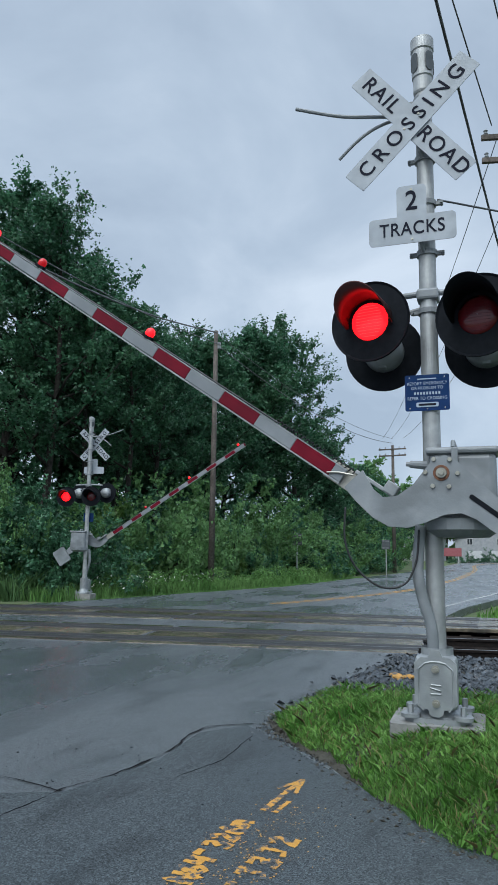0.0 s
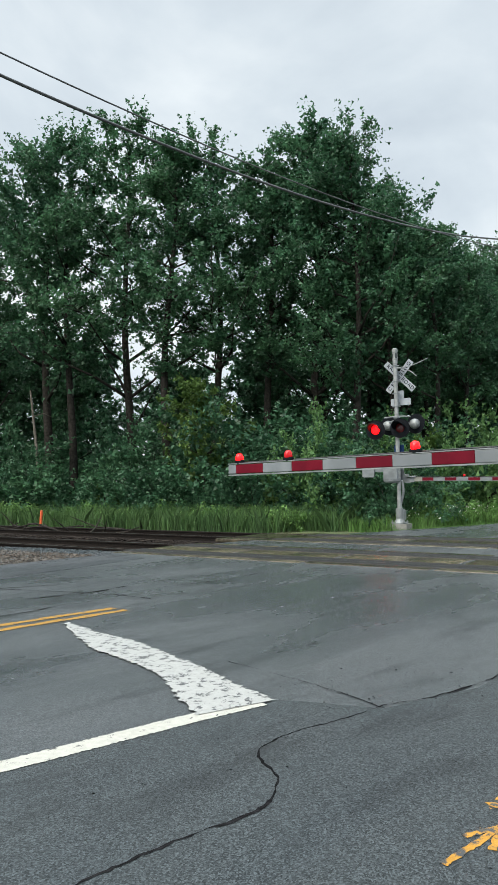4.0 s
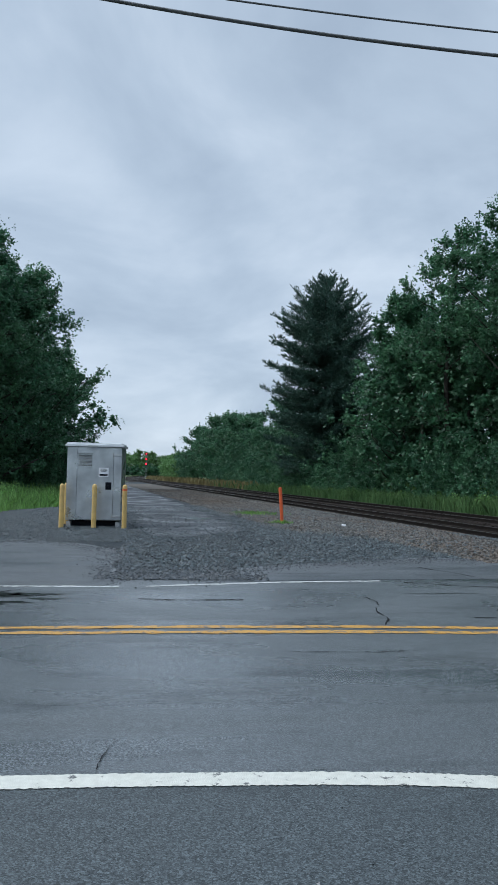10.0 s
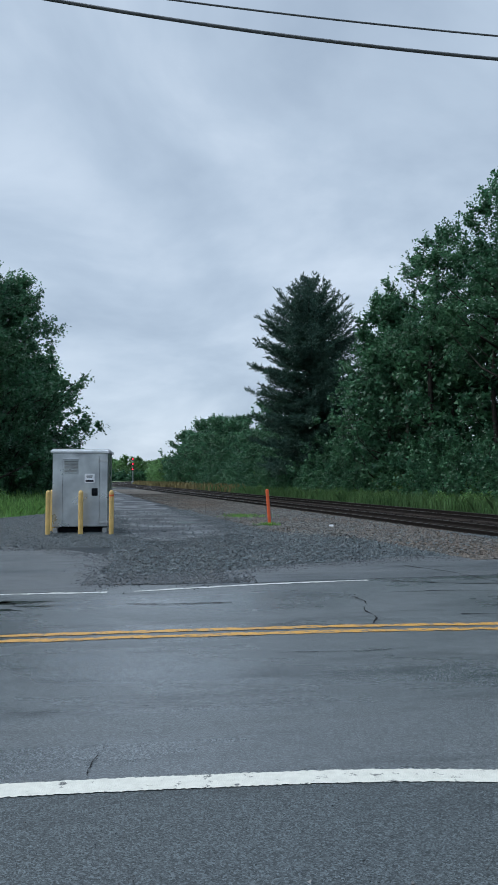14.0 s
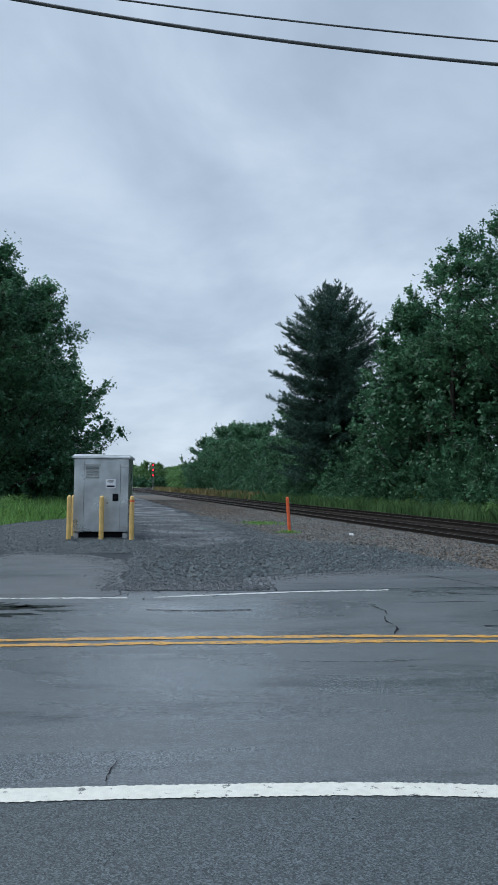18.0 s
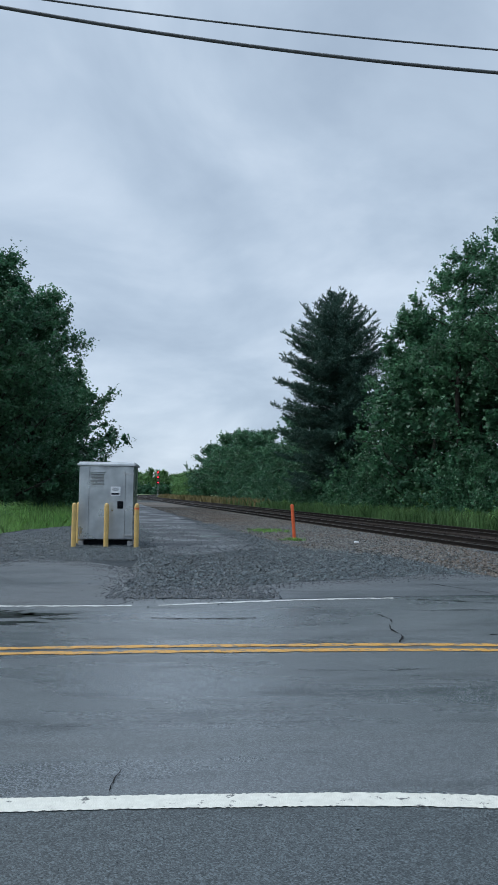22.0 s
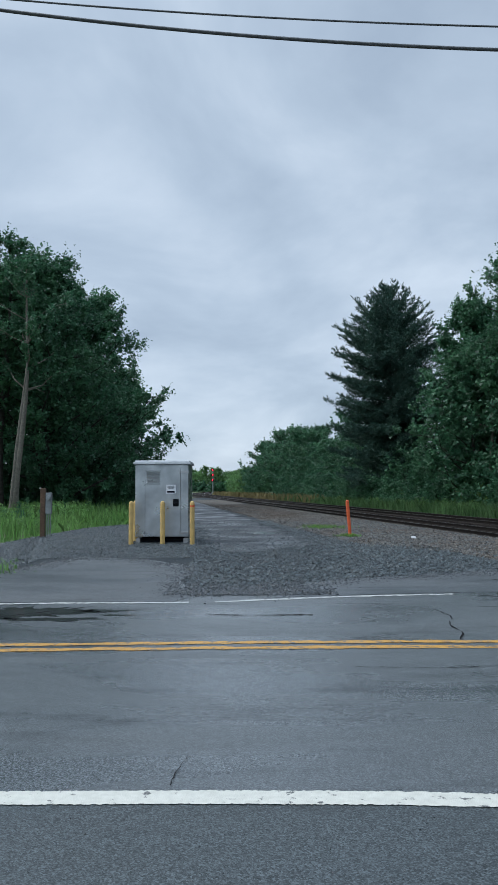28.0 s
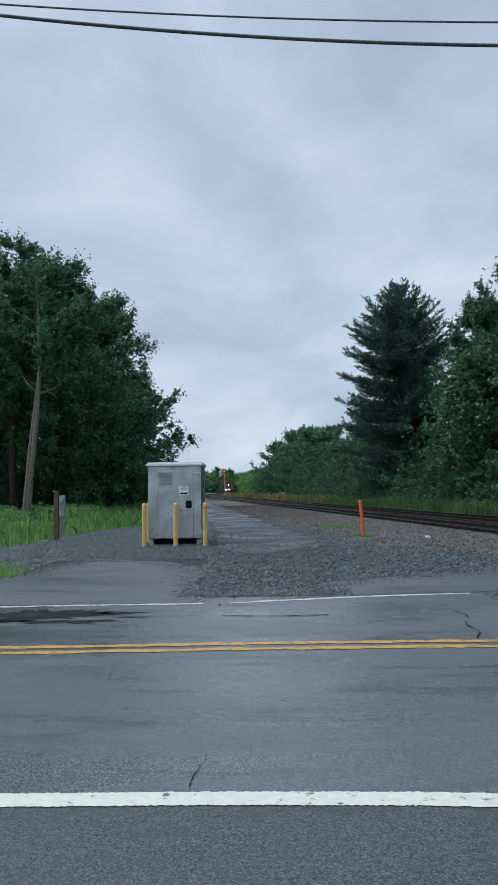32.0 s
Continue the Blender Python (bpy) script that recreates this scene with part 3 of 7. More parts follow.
marking("edge_line", [(-0.45, 9.36), (0, 9.48), (1.4, 9.8), (2.9, 10.0)], 0.10, M_WHITE2, "worn white edge line", 0.02, seed=4)
for off, s in ((0.115, 5), (-0.115, 6)):
    marking("centre_line", [(-60, 5.9 + off), (-20, 6.45 + off), (-2.4, 6.68 + off), (0, 6.75 + off), (2.2, 6.76 + off), (3.75, 6.68 + off), (4.9, 6.6 + off)], 0.115, M_YELLOW, "worn double yellow centre line", 0.02, seed=s)
    marking("centre_line", [(19.4, 5.5 + off), (22.4, 4.45 + off), (26.6, 3.3 + off), (40, 1.75 + off), (60, 1.0 + off), (114, -0.2 + off), (138, -6 + off), (150, -18 + off)], 0.11, M_YELLOW, "yellow centre line on the far road", 0.01, seed=s)
marking("edge_line", [(19.6, 1.2), (21.2, 0.88), (24, 0.38), (27, -0.2), (40, -1.7), (60, -2.6), (114, -3.6)], 0.10, M_WHITE2, "worn white edge line", 0.02, seed=9)


def stop_bar():
    """A worn stop line, broad where it meets the edge line and frayed out at the far end."""
    path = smooth_path([(3.14, 2.98), (3.24, 3.3), (3.45, 3.8), (3.58, 4.3), (3.70, 5.0), (3.84, 5.7), (4.02, 6.34)], 0.03)
    w = [float(np.interp(y, [2.97, 3.3, 3.7, 4.3, 5.1, 5.6, 6.34], [0.58, 0.50, 0.40, 0.36, 0.42, 0.26, 0.05])) for x, y in path]
    part("stop_line", ribbon(path, w, 0.0128, 0.022, 12), M_WHITE2, road, "broad white stop line with frayed worn edges")


stop_bar()


def crack(pts, w=0.018, seed=1):
    """A ragged crack: it wanders, swells, closes up and splits into side strands."""
    r = random.Random(seed)
    line = smooth_path(pts, 0.03)
    path, widths = [], []
    for k, (x, y) in enumerate(line):
        q = Vector((x * 2.3 + seed, y * 2.3, seed * 1.7))
        path.append((x + 0.025 * noise.noise(q) + 0.014 * noise.noise(q * 5) + r.uniform(-0.004, 0.004), y + 0.025 * noise.noise(q + Vector((9, 3, 1))) + 0.014 * noise.noise(q * 5 + Vector((2, 8, 4))) + r.uniform(-0.004, 0.004)))
        widths.append(w * max(0.05, 0.55 + 1.1 * noise.noise(q * 2.2) + r.uniform(-0.25, 0.35)))
    part("crack", ribbon(path, widths, 0.0065, 0.0, seed), M_TAR, road)
    for k in range(len(path) // 45):
        a = r.randrange(0, max(1, len(path) - 14))
        n = r.randrange(8, 14)
        side = r.choice((-1, 1)) * r.uniform(0.012, 0.03)
        strand = [(x + side * math.sin(math.pi * q / n), y + side * math.sin(math.pi * q / n)) for q, (x, y) in enumerate(path[a:a + n])]
        if len(strand) > 3:
            part("crack", ribbon(strand, w * 0.35, 0.0067, 0.001, seed + k), M_TAR, road)


for i, (pts, w) in enumerate([
        ([(-6, 2.35), (-2.5, 2.3), (-1, 2.25), (0.0, 2.2), (0.63, 2.12), (1.02, 2.06), (1.76, 1.99), (2.3, 1.94), (2.5, 2.08), (2.66, 2.36), (2.95, 2.42), (3.28, 2.37), (3.71, 2.3), (4.25, 2.13), (4.8, 2.05), (5.31, 2.08), (5.59, 1.99), (5.8, 1.71)], 0.02),
        ([(3.95, 3.9), (3.9, 3.2), (3.82, 2.67), (3.73, 2.27)], 0.012), ([(4.2, 1.75), (4.75, 1.6), (5.4, 1.6)], 0.01),
        ([(2.28, 8.75), (2.36, 8.3), (2.22, 7.8), (2.2, 7.2), (2.1, 6.95)], 0.022), ([(-0.4, 3.5), (-0.38, 3.67), (-0.37, 3.76), (-0.34, 3.95)], 0.0075),
        ([(-0.5, 8.42), (0.1, 8.36), (0.75, 8.4)], 0.05), ([(0.9, 5.9), (1.6, 5.86), (2.1, 5.9)], 0.012), ([(3.2, 7.35), (4.0, 7.3), (4.6, 7.38)], 0.035),
        ([(3.1, 7.6), (2.6, 7.62)], 0.02), ([(3.2, 9.9), (3.9, 9.6), (4.8, 9.4), (5.6, 9.0)], 0.03), ([(4.0, 11.6), (4.5, 10.6), (4.7, 9.6), (5.1, 8.7), (5.5, 7.6), (5.6, 6.9)], 0.03),
        ([(2.9, 8.9), (3.7, 8.95), (4.4, 8.8)], 0.025), ([(-3.2, 8.2), (-2.4, 8.7), (-2.0, 9.05)], 0.03), ([(-4, 6.1), (-2.9, 6.05)], 0.02), ([(6.2, 7.6), (7.4, 7.4), (8.4, 7.5)], 0.02),
        ([(4.6, 8.2), (5.3, 8.0), (6.1, 8.05)], 0.05), ([(5.0, 10.4), (6.4, 10.6), (7.9, 10.2)], 0.02)]):
    crack(pts, w, i + 20)


def blob(cx, cy, rx, ry, seed, n=40, rough=0.3):
    out = []
    for k in range(n):
        a = 2 * math.pi * k / n
        f = 1 + rough * noise.noise(Vector((math.cos(a) * 1.6 + seed * 7, math.sin(a) * 1.6, seed)))
        out.append((cx + rx * f * math.cos(a), cy + ry * f * math.sin(a)))
    return out


def puddle(cx, cy, rx, ry, seed, z=0.004):
    bm = B()
    rim = []
    for x, y in blob(cx, cy, rx, ry, seed, 260, 0.7):
        f = 1 + 0.5 * noise.noise(Vector((x * 7, y * 16, seed))) + 0.25 * noise.noise(Vector((x * 24, y * 50, seed)))
        rim.append(bm.verts.new((cx + (x - cx) * f, cy + (y - cy) * f, z)))
    bm.faces.new(rim)
    solid("puddle", bm, M_PUDDLE, "thin rain puddle on the asphalt", kind="structure")


puddle(-2.75, 8.62, 0.75, 0.32, 1)
puddle(-2.3, 8.15, 0.5, 0.1, 2)
puddle(-1.85, 8.72, 0.3, 0.1, 5)
puddle(-3.0, 8.2, 0.35, 0.08, 6)
puddle(-1.6, 8.4, 0.22, 0.05, 7)
puddle(16.2, 3.2, 0.9, 0.9, 4)
puddle(0.5, 24.0, 0.5, 0.6, 8, 0.0)

# gravel yard and track bed
PAD = [(-80, 9.0), (9.9, 9.0), (9.0, 14.5)] + [(track_x(y, 10.4), y) for y in (20, 30, 45, 60, 80, 100, 120)] + [(-9.5, 118), (-7.5, 80), (-6, 55), (-5.6, 40), (-5.1, 31), (-6.4, 27.5), (-6.8, 23.2), (-7.0, 19.8), (-9.5, 17), (-14, 14.5), (-80, 13)]
gravel = sheet("gravel_yard", dense(PAD, 0.6, 0.12, True, 8), -0.012, 0.16, M_GRAVEL, "dark wet crushed stone yard and access track")

TRACKWAY = dense([(-0.5, 17.0), (0.6, 17.6), (1.5, 19), (1.7, 21), (1.2, 25), (0.2, 33), (-1.2, 45), (-3.2, 62), (-7.5, 100), (-8.6, 100), (-6.0, 70), (-4.6, 45), (-3.4, 33), (-1.5, 25.5), (-1.35, 21), (-1.1, 18.5)], 0.4, 0.3, True, 31)
sheet("packed_trackway", TRACKWAY, -0.006, 0.06, M_FINES, "packed wet stone fines of the access track")
SHOULDER = dense([(track_x(y, 5.8), y) for y in (20.5, 40, 60, 80, 98)] + [(track_x(y, 10.1), y) for y in (98, 60, 30, 14.5)] + [(track_x(17.5, 7.2), 17.5)], 0.4, 0.35, True, 17)
sheet("track_shoulder", SHOULDER, -0.002, 0.06, M_BALLAST, "grey and brown crushed stone shoulder of the track")


def strip_bed():
    bm = B()
    ys = list(np.arange(-60, 170, 5.0)) + list(np.arange(170, 720, 15.0))
    prof = [(9.0, -0.3), (10.2, -0.10), (11.0, -0.14), (13.6, -0.155), (14.3, -0.16), (14.8, -0.155), (17.6, -0.14), (18.6, -0.13), (20.2, -0.32)]
    rows = [[bm.verts.new((track_x(y, x), y, z)) for x, z in prof] for y in ys]
    for a, b in zip(rows, rows[1:]):
        for i in range(len(prof) - 1):
            bm.faces.new((a[i], a[i + 1], b[i + 1], b[i]))
    return solid("track_bed", bm, M_BED, "brownish crushed stone ballast under the two tracks", kind="structure")


strip_bed()
RAIL_PROF = [(-0.07, -0.15), (0.07, -0.15), (0.07, -0.135), (0.012, -0.115), (0.012, -0.03), (0.036, -0.022), (0.036, 0.006), (0.028, 0.014), (-0.028, 0.014), (-0.036, 0.006), (-0.036, -0.022), (-0.012, -0.03), (-0.012, -0.115), (-0.07, -0.135)]


def rail(x0):
    ys = list(np.arange(-60, 20, 4.0)) + list(np.arange(20, 170, 6.0)) + list(np.arange(170, 720, 10.0))
    for name, material, pick in (("rail", M_RAIL, None), ("rail_head", M_RAILTOP, [(-0.027, 0.0155), (0.027, 0.0155), (0.027, 0.0145), (-0.027, 0.0145)])):
        bm = B()
        prof = pick or RAIL_PROF
        rows = [[bm.verts.new((track_x(y, x0) + dx, y, z)) for dx, z in prof] for y in ys]
        n = len(prof)
        for a, b in zip(rows, rows[1:]):
            for i in range(n):
                bm.faces.new((a[i], a[(i + 1) % n], b[(i + 1) % n], b[i]))
        if name == "rail":
            base = solid("rail", bm, material, "rusty brown steel rail with polished running surface", "rail", "rails of the two tracks")
        else:
            part("running_surface", bm, material, base, "polished steel top")


for x0 in (*T1, *T2):
    rail(x0)


def ties():
    bm = B()
    box(bm, (0, 0, -0.19), (2.6, 0.22, 0.13), bevel=0.012)
    me = finish(bm, "tie")
    me.materials.append(M_TIE)
    r = random.Random(4)
    turn = math.degrees(math.atan(-TRACK_SLOPE))
    track = {0: thing("sleepers", pose(0, 0, 0), "dark wooden ties of the nearer track", "railway ties", kind="structure"), 1: thing("sleepers", pose(0, 0, 0), "dark wooden ties of the farther track", "railway ties", kind="structure")}
    for k, (a, b) in enumerate((T1, T2)):
        for y in list(np.arange(-8, 1.0, 0.56)) + list(np.arange(11.6, 75, 0.56)):
            ob = new("tie", me)
            ob.parent = track[k]
            ob.matrix_basis = pose(track_x(y, (a + b) / 2), y + r.uniform(-0.03, 0.03), r.uniform(-0.006, 0.006), 0, 0, turn + r.uniform(-1, 1))


def crossing_panels():
    r = random.Random(9)
    turn = math.degrees(math.atan(-TRACK_SLOPE))
    shapes = {}
    for w in (0.50, 1.27, 0.52):
        bm = B()
        box(bm, (0, 0, -0.03), (w, 2.29, 0.08), bevel=0.012)
        shapes[w] = finish(bm, "panel")
        shapes[w].materials.append(M_PANEL)
    for k, (a, b) in enumerate((T1, T2)):
        hold = thing("crossing_deck", pose(0, 0, 0), "worn tan timber and concrete crossing panels between the rails", "crossing deck", kind="structure")
        for i in range(5 if k == 0 else 6):
            y = 1.95 + 2.37 * i - (1.6 if k else 0.0)
            for off, w in ((a - 0.33, 0.50), ((a + b) / 2, 1.27), (b + 0.34, 0.52)):
                ob = new("panel", shapes[w])
                ob.parent = hold
                ob.matrix_basis = pose(track_x(y, off), y, r.uniform(-0.001, 0.004), r.uniform(-0.1, 0.1), 0, turn)
        for x0 in (a, b):
            for c in (-0.18, 0.18):
                bm = B()
                box(bm, (0, 0, -0.01), (0.26, 11.9, 0.056), bevel=0.012)
                ym = 6.7 - (0.8 if k else 0.0)
                ob = part("flange_strip", bm, M_RUBBER, hold, "black rubber strip beside the rail")
                ob.matrix_basis = pose(track_x(ym, x0 + c), ym, 0, 0, 0, turn)


# raised grassy verge by the near signal
def verge_height(x, y):
    best = 9.0
    for (ax, ay), (bx, by) in zip(VERGE_EDGE, VERGE_EDGE[1:]):
        dx, dy = bx - ax, by - ay
        t = max(0, min(1, ((x - ax) * dx + (y - ay) * dy) / (dx * dx + dy * dy)))
        best = min(best, math.hypot(x - ax - t * dx, y - ay - t * dy))
    lim = 0.24 if x < 6.4 else max(0.02, 0.24 - (x - 6.4) * 0.085)
    s = min(1, best / 0.62)
    return -0.01 + lim * s * s * (3 - 2 * s), best


def verge_edge_y(x):
    for (ax, ay), (bx, by) in zip(VERGE_EDGE, VERGE_EDGE[1:]):
        if ax <= x <= bx:
            return ay + (by - ay) * (x - ax) / (bx - ax)
    return None


def verge():
    bm = B()
    cols = []
    for x in np.concatenate([np.arange(2.6, 4.0, 0.1), np.arange(4.0, 9.95, 0.15)]):
        top = verge_edge_y(x)
        col = []
        for t in np.linspace(0, 1, 40) ** 1.7:
            y = top - t * (top + 9.0)
            h, d = verge_height(x, y)
            col.append(bm.verts.new((x, y, h + 0.015 * noise.noise(Vector((x * 5, y * 5, 0))) * min(1, d * 4))))
        cols.append(col)
    for a, b in zip(cols, cols[1:]):
        for i in range(39):
            bm.faces.new((a[i], b[i], b[i + 1], a[i + 1]))
    return solid("verge", bm, M_SOIL, "raised soil verge by the road edge", kind="structure", smooth=True)


verge()


# ---- loose stones, grass and weeds ----
def inside(x, y, poly):
    px, py = np.array(poly).T
    qx, qy = np.roll(px, -1), np.roll(py, -1)
    c = np.zeros(len(x), bool)
    for ax, ay, bx, by in zip(px, py, qx, qy):
        if ay == by:
            continue
        hit = ((ay > y) != (by > y)) & (x < (bx - ax) * (y - ay) / (by - ay) + ax)
        c ^= hit
    return c


def stones(name, x, y, z, size, material, label, seed=1):
    r = np.random.default_rng(seed)
    n = len(x)
    base = np.array([(1, 0, 0), (0, 1, 0), (-1, 0, 0), (0, -1, 0), (0, 0, 1), (0, 0, -1)], float)
    v = base[None] * r.uniform(0.55, 1.3, (n, 6, 1)) * size[:, None, None] * np.array([1, 1, 0.7])
    a = r.uniform(0, 6.28, n)
    b = r.uniform(-0.9, 0.9, n)
    ca, sa, cb, sb = np.cos(a), np.sin(a), np.cos(b), np.sin(b)
    X, Y, Z = v[..., 0], v[..., 1], v[..., 2]
    Y, Z = Y * cb[:, None] - Z * sb[:, None], Y * sb[:, None] + Z * cb[:, None]
    X, Y = X * ca[:, None] - Y * sa[:, None], X * sa[:, None] + Y * ca[:, None]
    v = np.stack([X + x[:, None], Y + y[:, None], Z + z[:, None]], -1)
    tri = np.array([(0, 1, 4), (1, 2, 4), (2, 3, 4), (3, 0, 4)]) if len(x) > 4000 else np.array([(0, 1, 4), (1, 2, 4), (2, 3, 4), (3, 0, 4), (1, 0, 5), (2, 1, 5), (3, 2, 5), (0, 3, 5)])
    me = bpy.data.meshes.new(name)
    me.from_pydata(v.reshape(-1, 3).tolist(), [], (tri[None] + 6 * np.arange(n)[:, None, None]).reshape(-1, 3).tolist())
    me.materials.append(material)
    return tagged(new(name, me), label, "gravel", kind="stuff")


def blades(name, x, y, z, height, width, material, label, lean=0.5, seed=1, parent=None):
    r = np.random.default_rng(seed)
    n = len(x)
    a, t = r.uniform(0, 6.28, n), r.uniform(0, 6.28, n)
    h = height * r.uniform(0.45, 1.25, n)
    w = width * r.uniform(0.6, 1.3, n) / 2
    ln = lean * r.uniform(0.1, 1.0, n) * h
    p = np.stack([x, y, z], -1)
    side = np.stack([np.cos(a), np.sin(a), 0 * a], -1) * w[:, None]
    out = np.stack([np.cos(t) * ln, np.sin(t) * ln, h], -1)
    mid = np.stack([np.cos(t) * ln * 0.3, np.sin(t) * ln * 0.3, h * 0.6], -1)
    v = np.stack([p - side, p + side, p + mid + side * 0.7, p + out, p + mid - side * 0.7], 1)
    me = quick_mesh(name, v, 5, material)
    return tagged(new(name, me), label, "grass", kind="stuff")


def ground_cover():
    r = np.random.default_rng(3)
    # ballast stones by the near signal, between the verge and the rails
    x, y = r.uniform(6.0, 10.6, 9000), r.uniform(-3.5, 1.75, 9000)
    e = np.array([verge_edge_y(min(v, 9.94)) for v in x])
    k = (y < e + 0.1 * r.normal(size=9000) - 0.05) & (x > 6.35 + 0.35 * r.normal(size=9000))
    x, y = x[k], y[k]
    z = np.array([verge_height(min(a, 9.9), b)[0] for a, b in zip(x, y)])
    stones("ballast_stones", x, y, z + 0.012, r.uniform(0.022, 0.05, len(x)), M_STONE2, "dark wet angular ballast stones beside the track", 1)
    # stones of the yard, coarse by the road and the cabinet, thin on the packed wheel track
    n = 150000
    x, y = r.uniform(-8.0, 9.2, n), 9.9 + 24 * r.uniform(0, 1, n) ** 1.5
    k = inside(x, y, PAD) & ~inside(x, y, ROAD_OUT)
    packed = (np.abs(x - np.interp(y, [13, 20, 25, 34], [0.6, 0.2, -0.1, -1.4])) < 1.5 + 0.35 * r.normal(size=n)) & (r.uniform(size=n) < 0.78 * np.clip((y - 12.6) / 7, 0, 1))
    k &= ~packed & ~((x < -1.2) & (y < 15.5) & (x > -4.5))
    x, y = x[k], y[k]
    stones("yard_stones", x, y, np.full(len(x), -0.004), r.uniform(0.012, 0.034, len(x)), M_STONE, "scattered grey crushed stone in the yard", 2)
    # grit that blurs the rim of the asphalt aprons
    rim = np.array(dense([(-0.75, 10.0), (-1.05, 11.2), (-1.1, 12.8), (-1.4, 14), (-2.3, 15.2), (-3.7, 15.8), (-4.4, 13.4), (-5, 12)], 0.05, 0, False) + dense([(9.0, 12.6), (4.6, 13.0), (3.15, 12.35), (1.5, 11.75), (0.75, 10.95), (0.2, 10.2)], 0.05, 0, False))
    idx = r.integers(0, len(rim), 6500)
    x, y = rim[idx, 0] + r.normal(0, 0.24, 6500), rim[idx, 1] - np.abs(r.normal(0, 0.32, 6500))
    stones("apron_grit", x, y, np.full(6500, 0.007), r.uniform(0.005, 0.02, 6500), M_STONE2, "loose crushed stone strewn over the asphalt apron", 34)
    x, y = r.uniform(10.9, 18.5, 14000), 11.8 + 34 * r.uniform(0, 1, 14000) ** 1.5
    keep = (np.abs(x - T1[0]) > 0.1) & (np.abs(x - T1[1]) > 0.1) & (np.abs(x - T2[0]) > 0.1) & (np.abs(x - T2[1]) > 0.1)
    x, y = x[keep], y[keep]
    xx = x + TRACK_SLOPE * y
    zz = np.where(x < 10.5, -0.05 - 0.03 * (x - 9.0), -0.14)
    stones("ballast_stones", xx, y, zz, r.uniform(0.025, 0.06, len(x)), M_BED, "stained ballast between the rails", 3)
    x, y = r.uniform(5.7, 11.15, 52000), 12.3 + 56 * r.uniform(0, 1, 52000) ** 1.6
    keep = (x > 7.3) | (y > 19.5 - 1.6 * (x - 5.8) + r.normal(0, 0.5, 52000))
    x, y = x[keep], y[keep]
    stones("ballast_stones", x + TRACK_SLOPE * y, y, np.where(x < 10.2, -0.005, -0.01 - 0.08 * (x - 10.2)), r.uniform(0.02, 0.052, len(x)), M_BALLAST, "grey and brown ballast on the track shoulder", 14)
    # heap of stone spilling onto the road edge
    x, y = np.clip(r.normal(0.05, 0.62, 2600), -1.2, 1.25), 9.95 + np.abs(r.normal(0, 0.55, 2600))
    stones("spilled_stones", x, y, np.full(2600, 0.012) * 0 + 0.008, r.uniform(0.010, 0.028, 2600), M_STONE2, "dark crushed stone spilled along the road edge", 4)
    x, y = r.uniform(-3.5, 5, 2600), r.uniform(0.6, 3.15, 2600)
    stones("loose_grit", x, y, np.full(2600, 0.0045), r.uniform(0.002, 0.0065, 2600) * np.where(r.uniform(size=2600) < 0.04, 2.2, 1.0), M_STONE2, "loose grit on the shoulder", 5)
    x, y = r.uniform(2.2, 6.2, 9000), r.uniform(-1.2, 1.7, 9000)
    e = np.array([verge_edge_y(min(max(v, 2.61), 9.94)) for v in x])
    k = (y > e - 0.02) & (y < e + np.abs(r.normal(0, 0.2, 9000)))
    stones("loose_grit", x[k], y[k], np.full(k.sum(), 0.004), r.uniform(0.004, 0.014, k.sum()), M_STONE2, "loose grit along the verge edge", 6)
    k = (y > e - 0.06) & (y < e + np.abs(r.normal(0, 0.10, 9000))) & (r.uniform(size=9000) < 0.8)
    stones("verge_crumbs", x[k], y[k], np.full(k.sum(), 0.003), r.uniform(0.006, 0.022, k.sum()), M_SOIL, "crumbs of dark soil washed onto the asphalt", 16)
    # lush grass on the verge
    x, y = r.uniform(3.3, 7.0, 120000), r.uniform(-3.0, 1.62, 120000)
    e = np.array([verge_edge_y(v) for v in x])
    clump = np.array([0.6 * noise.noise(Vector((a * 1.3, b * 1.3, 3))) + 0.5 * noise.noise(Vector((a * 5, b * 5, 9))) for a, b in zip(x, y)])
    k = (y < e - 0.07 + 0.16 * clump) & (x < 6.25 + 0.3 * r.normal(size=120000)) & (clump > -0.75) & (np.hypot(x - 5.3, y - 0.14) > 0.29)
    x, y, clump = x[k], y[k], clump[k]
    z = np.array([verge_height(a, b)[0] for a, b in zip(x, y)])
    blades("verge_grass", x, y, z, (0.03 + 0.10 * np.clip(clump + 0.25, 0, 1) ** 1.3) * r.uniform(0.5, 1.5, len(x)), 0.0075, M_GRASS, "lush wet green grass on the verge", 1.5, 5)
    k = r.uniform(size=len(x)) < 0.05
    blades("verge_grass", x[k], y[k], z[k], 0.09, 0.008, M_DRY, "withered straw among the grass", 1.8, 15)
    xs, ys = r.uniform(2.7, 7.0, 26000), r.uniform(-9.0, -2.7, 26000)
    ed = np.array([np.interp(v, [-9, -4, -1.2], [2.6, 2.85, 3.2]) for v in ys])
    m = (xs > ed + 0.12) & (xs < 6.4 + 0.3 * r.normal(size=26000))
    xs, ys = xs[m], ys[m]
    blades("verge_grass", xs, ys, np.array([verge_height(a, b)[0] for a, b in zip(xs, ys)]), 0.09 * r.uniform(0.6, 1.4, len(xs)), 0.014, M_GRASS, "lush wet green grass farther along the verge", 1.1, 25)
    xs, ys = r.uniform(2.9, 3.6, 5000), r.uniform(-2.9, -0.3, 5000)
    ed = np.array([np.interp(v, [-4, -1.2, -0.08], [2.85, 3.2, 3.62]) for v in ys])
    m = xs > ed + 0.1
    xs, ys = xs[m], ys[m]
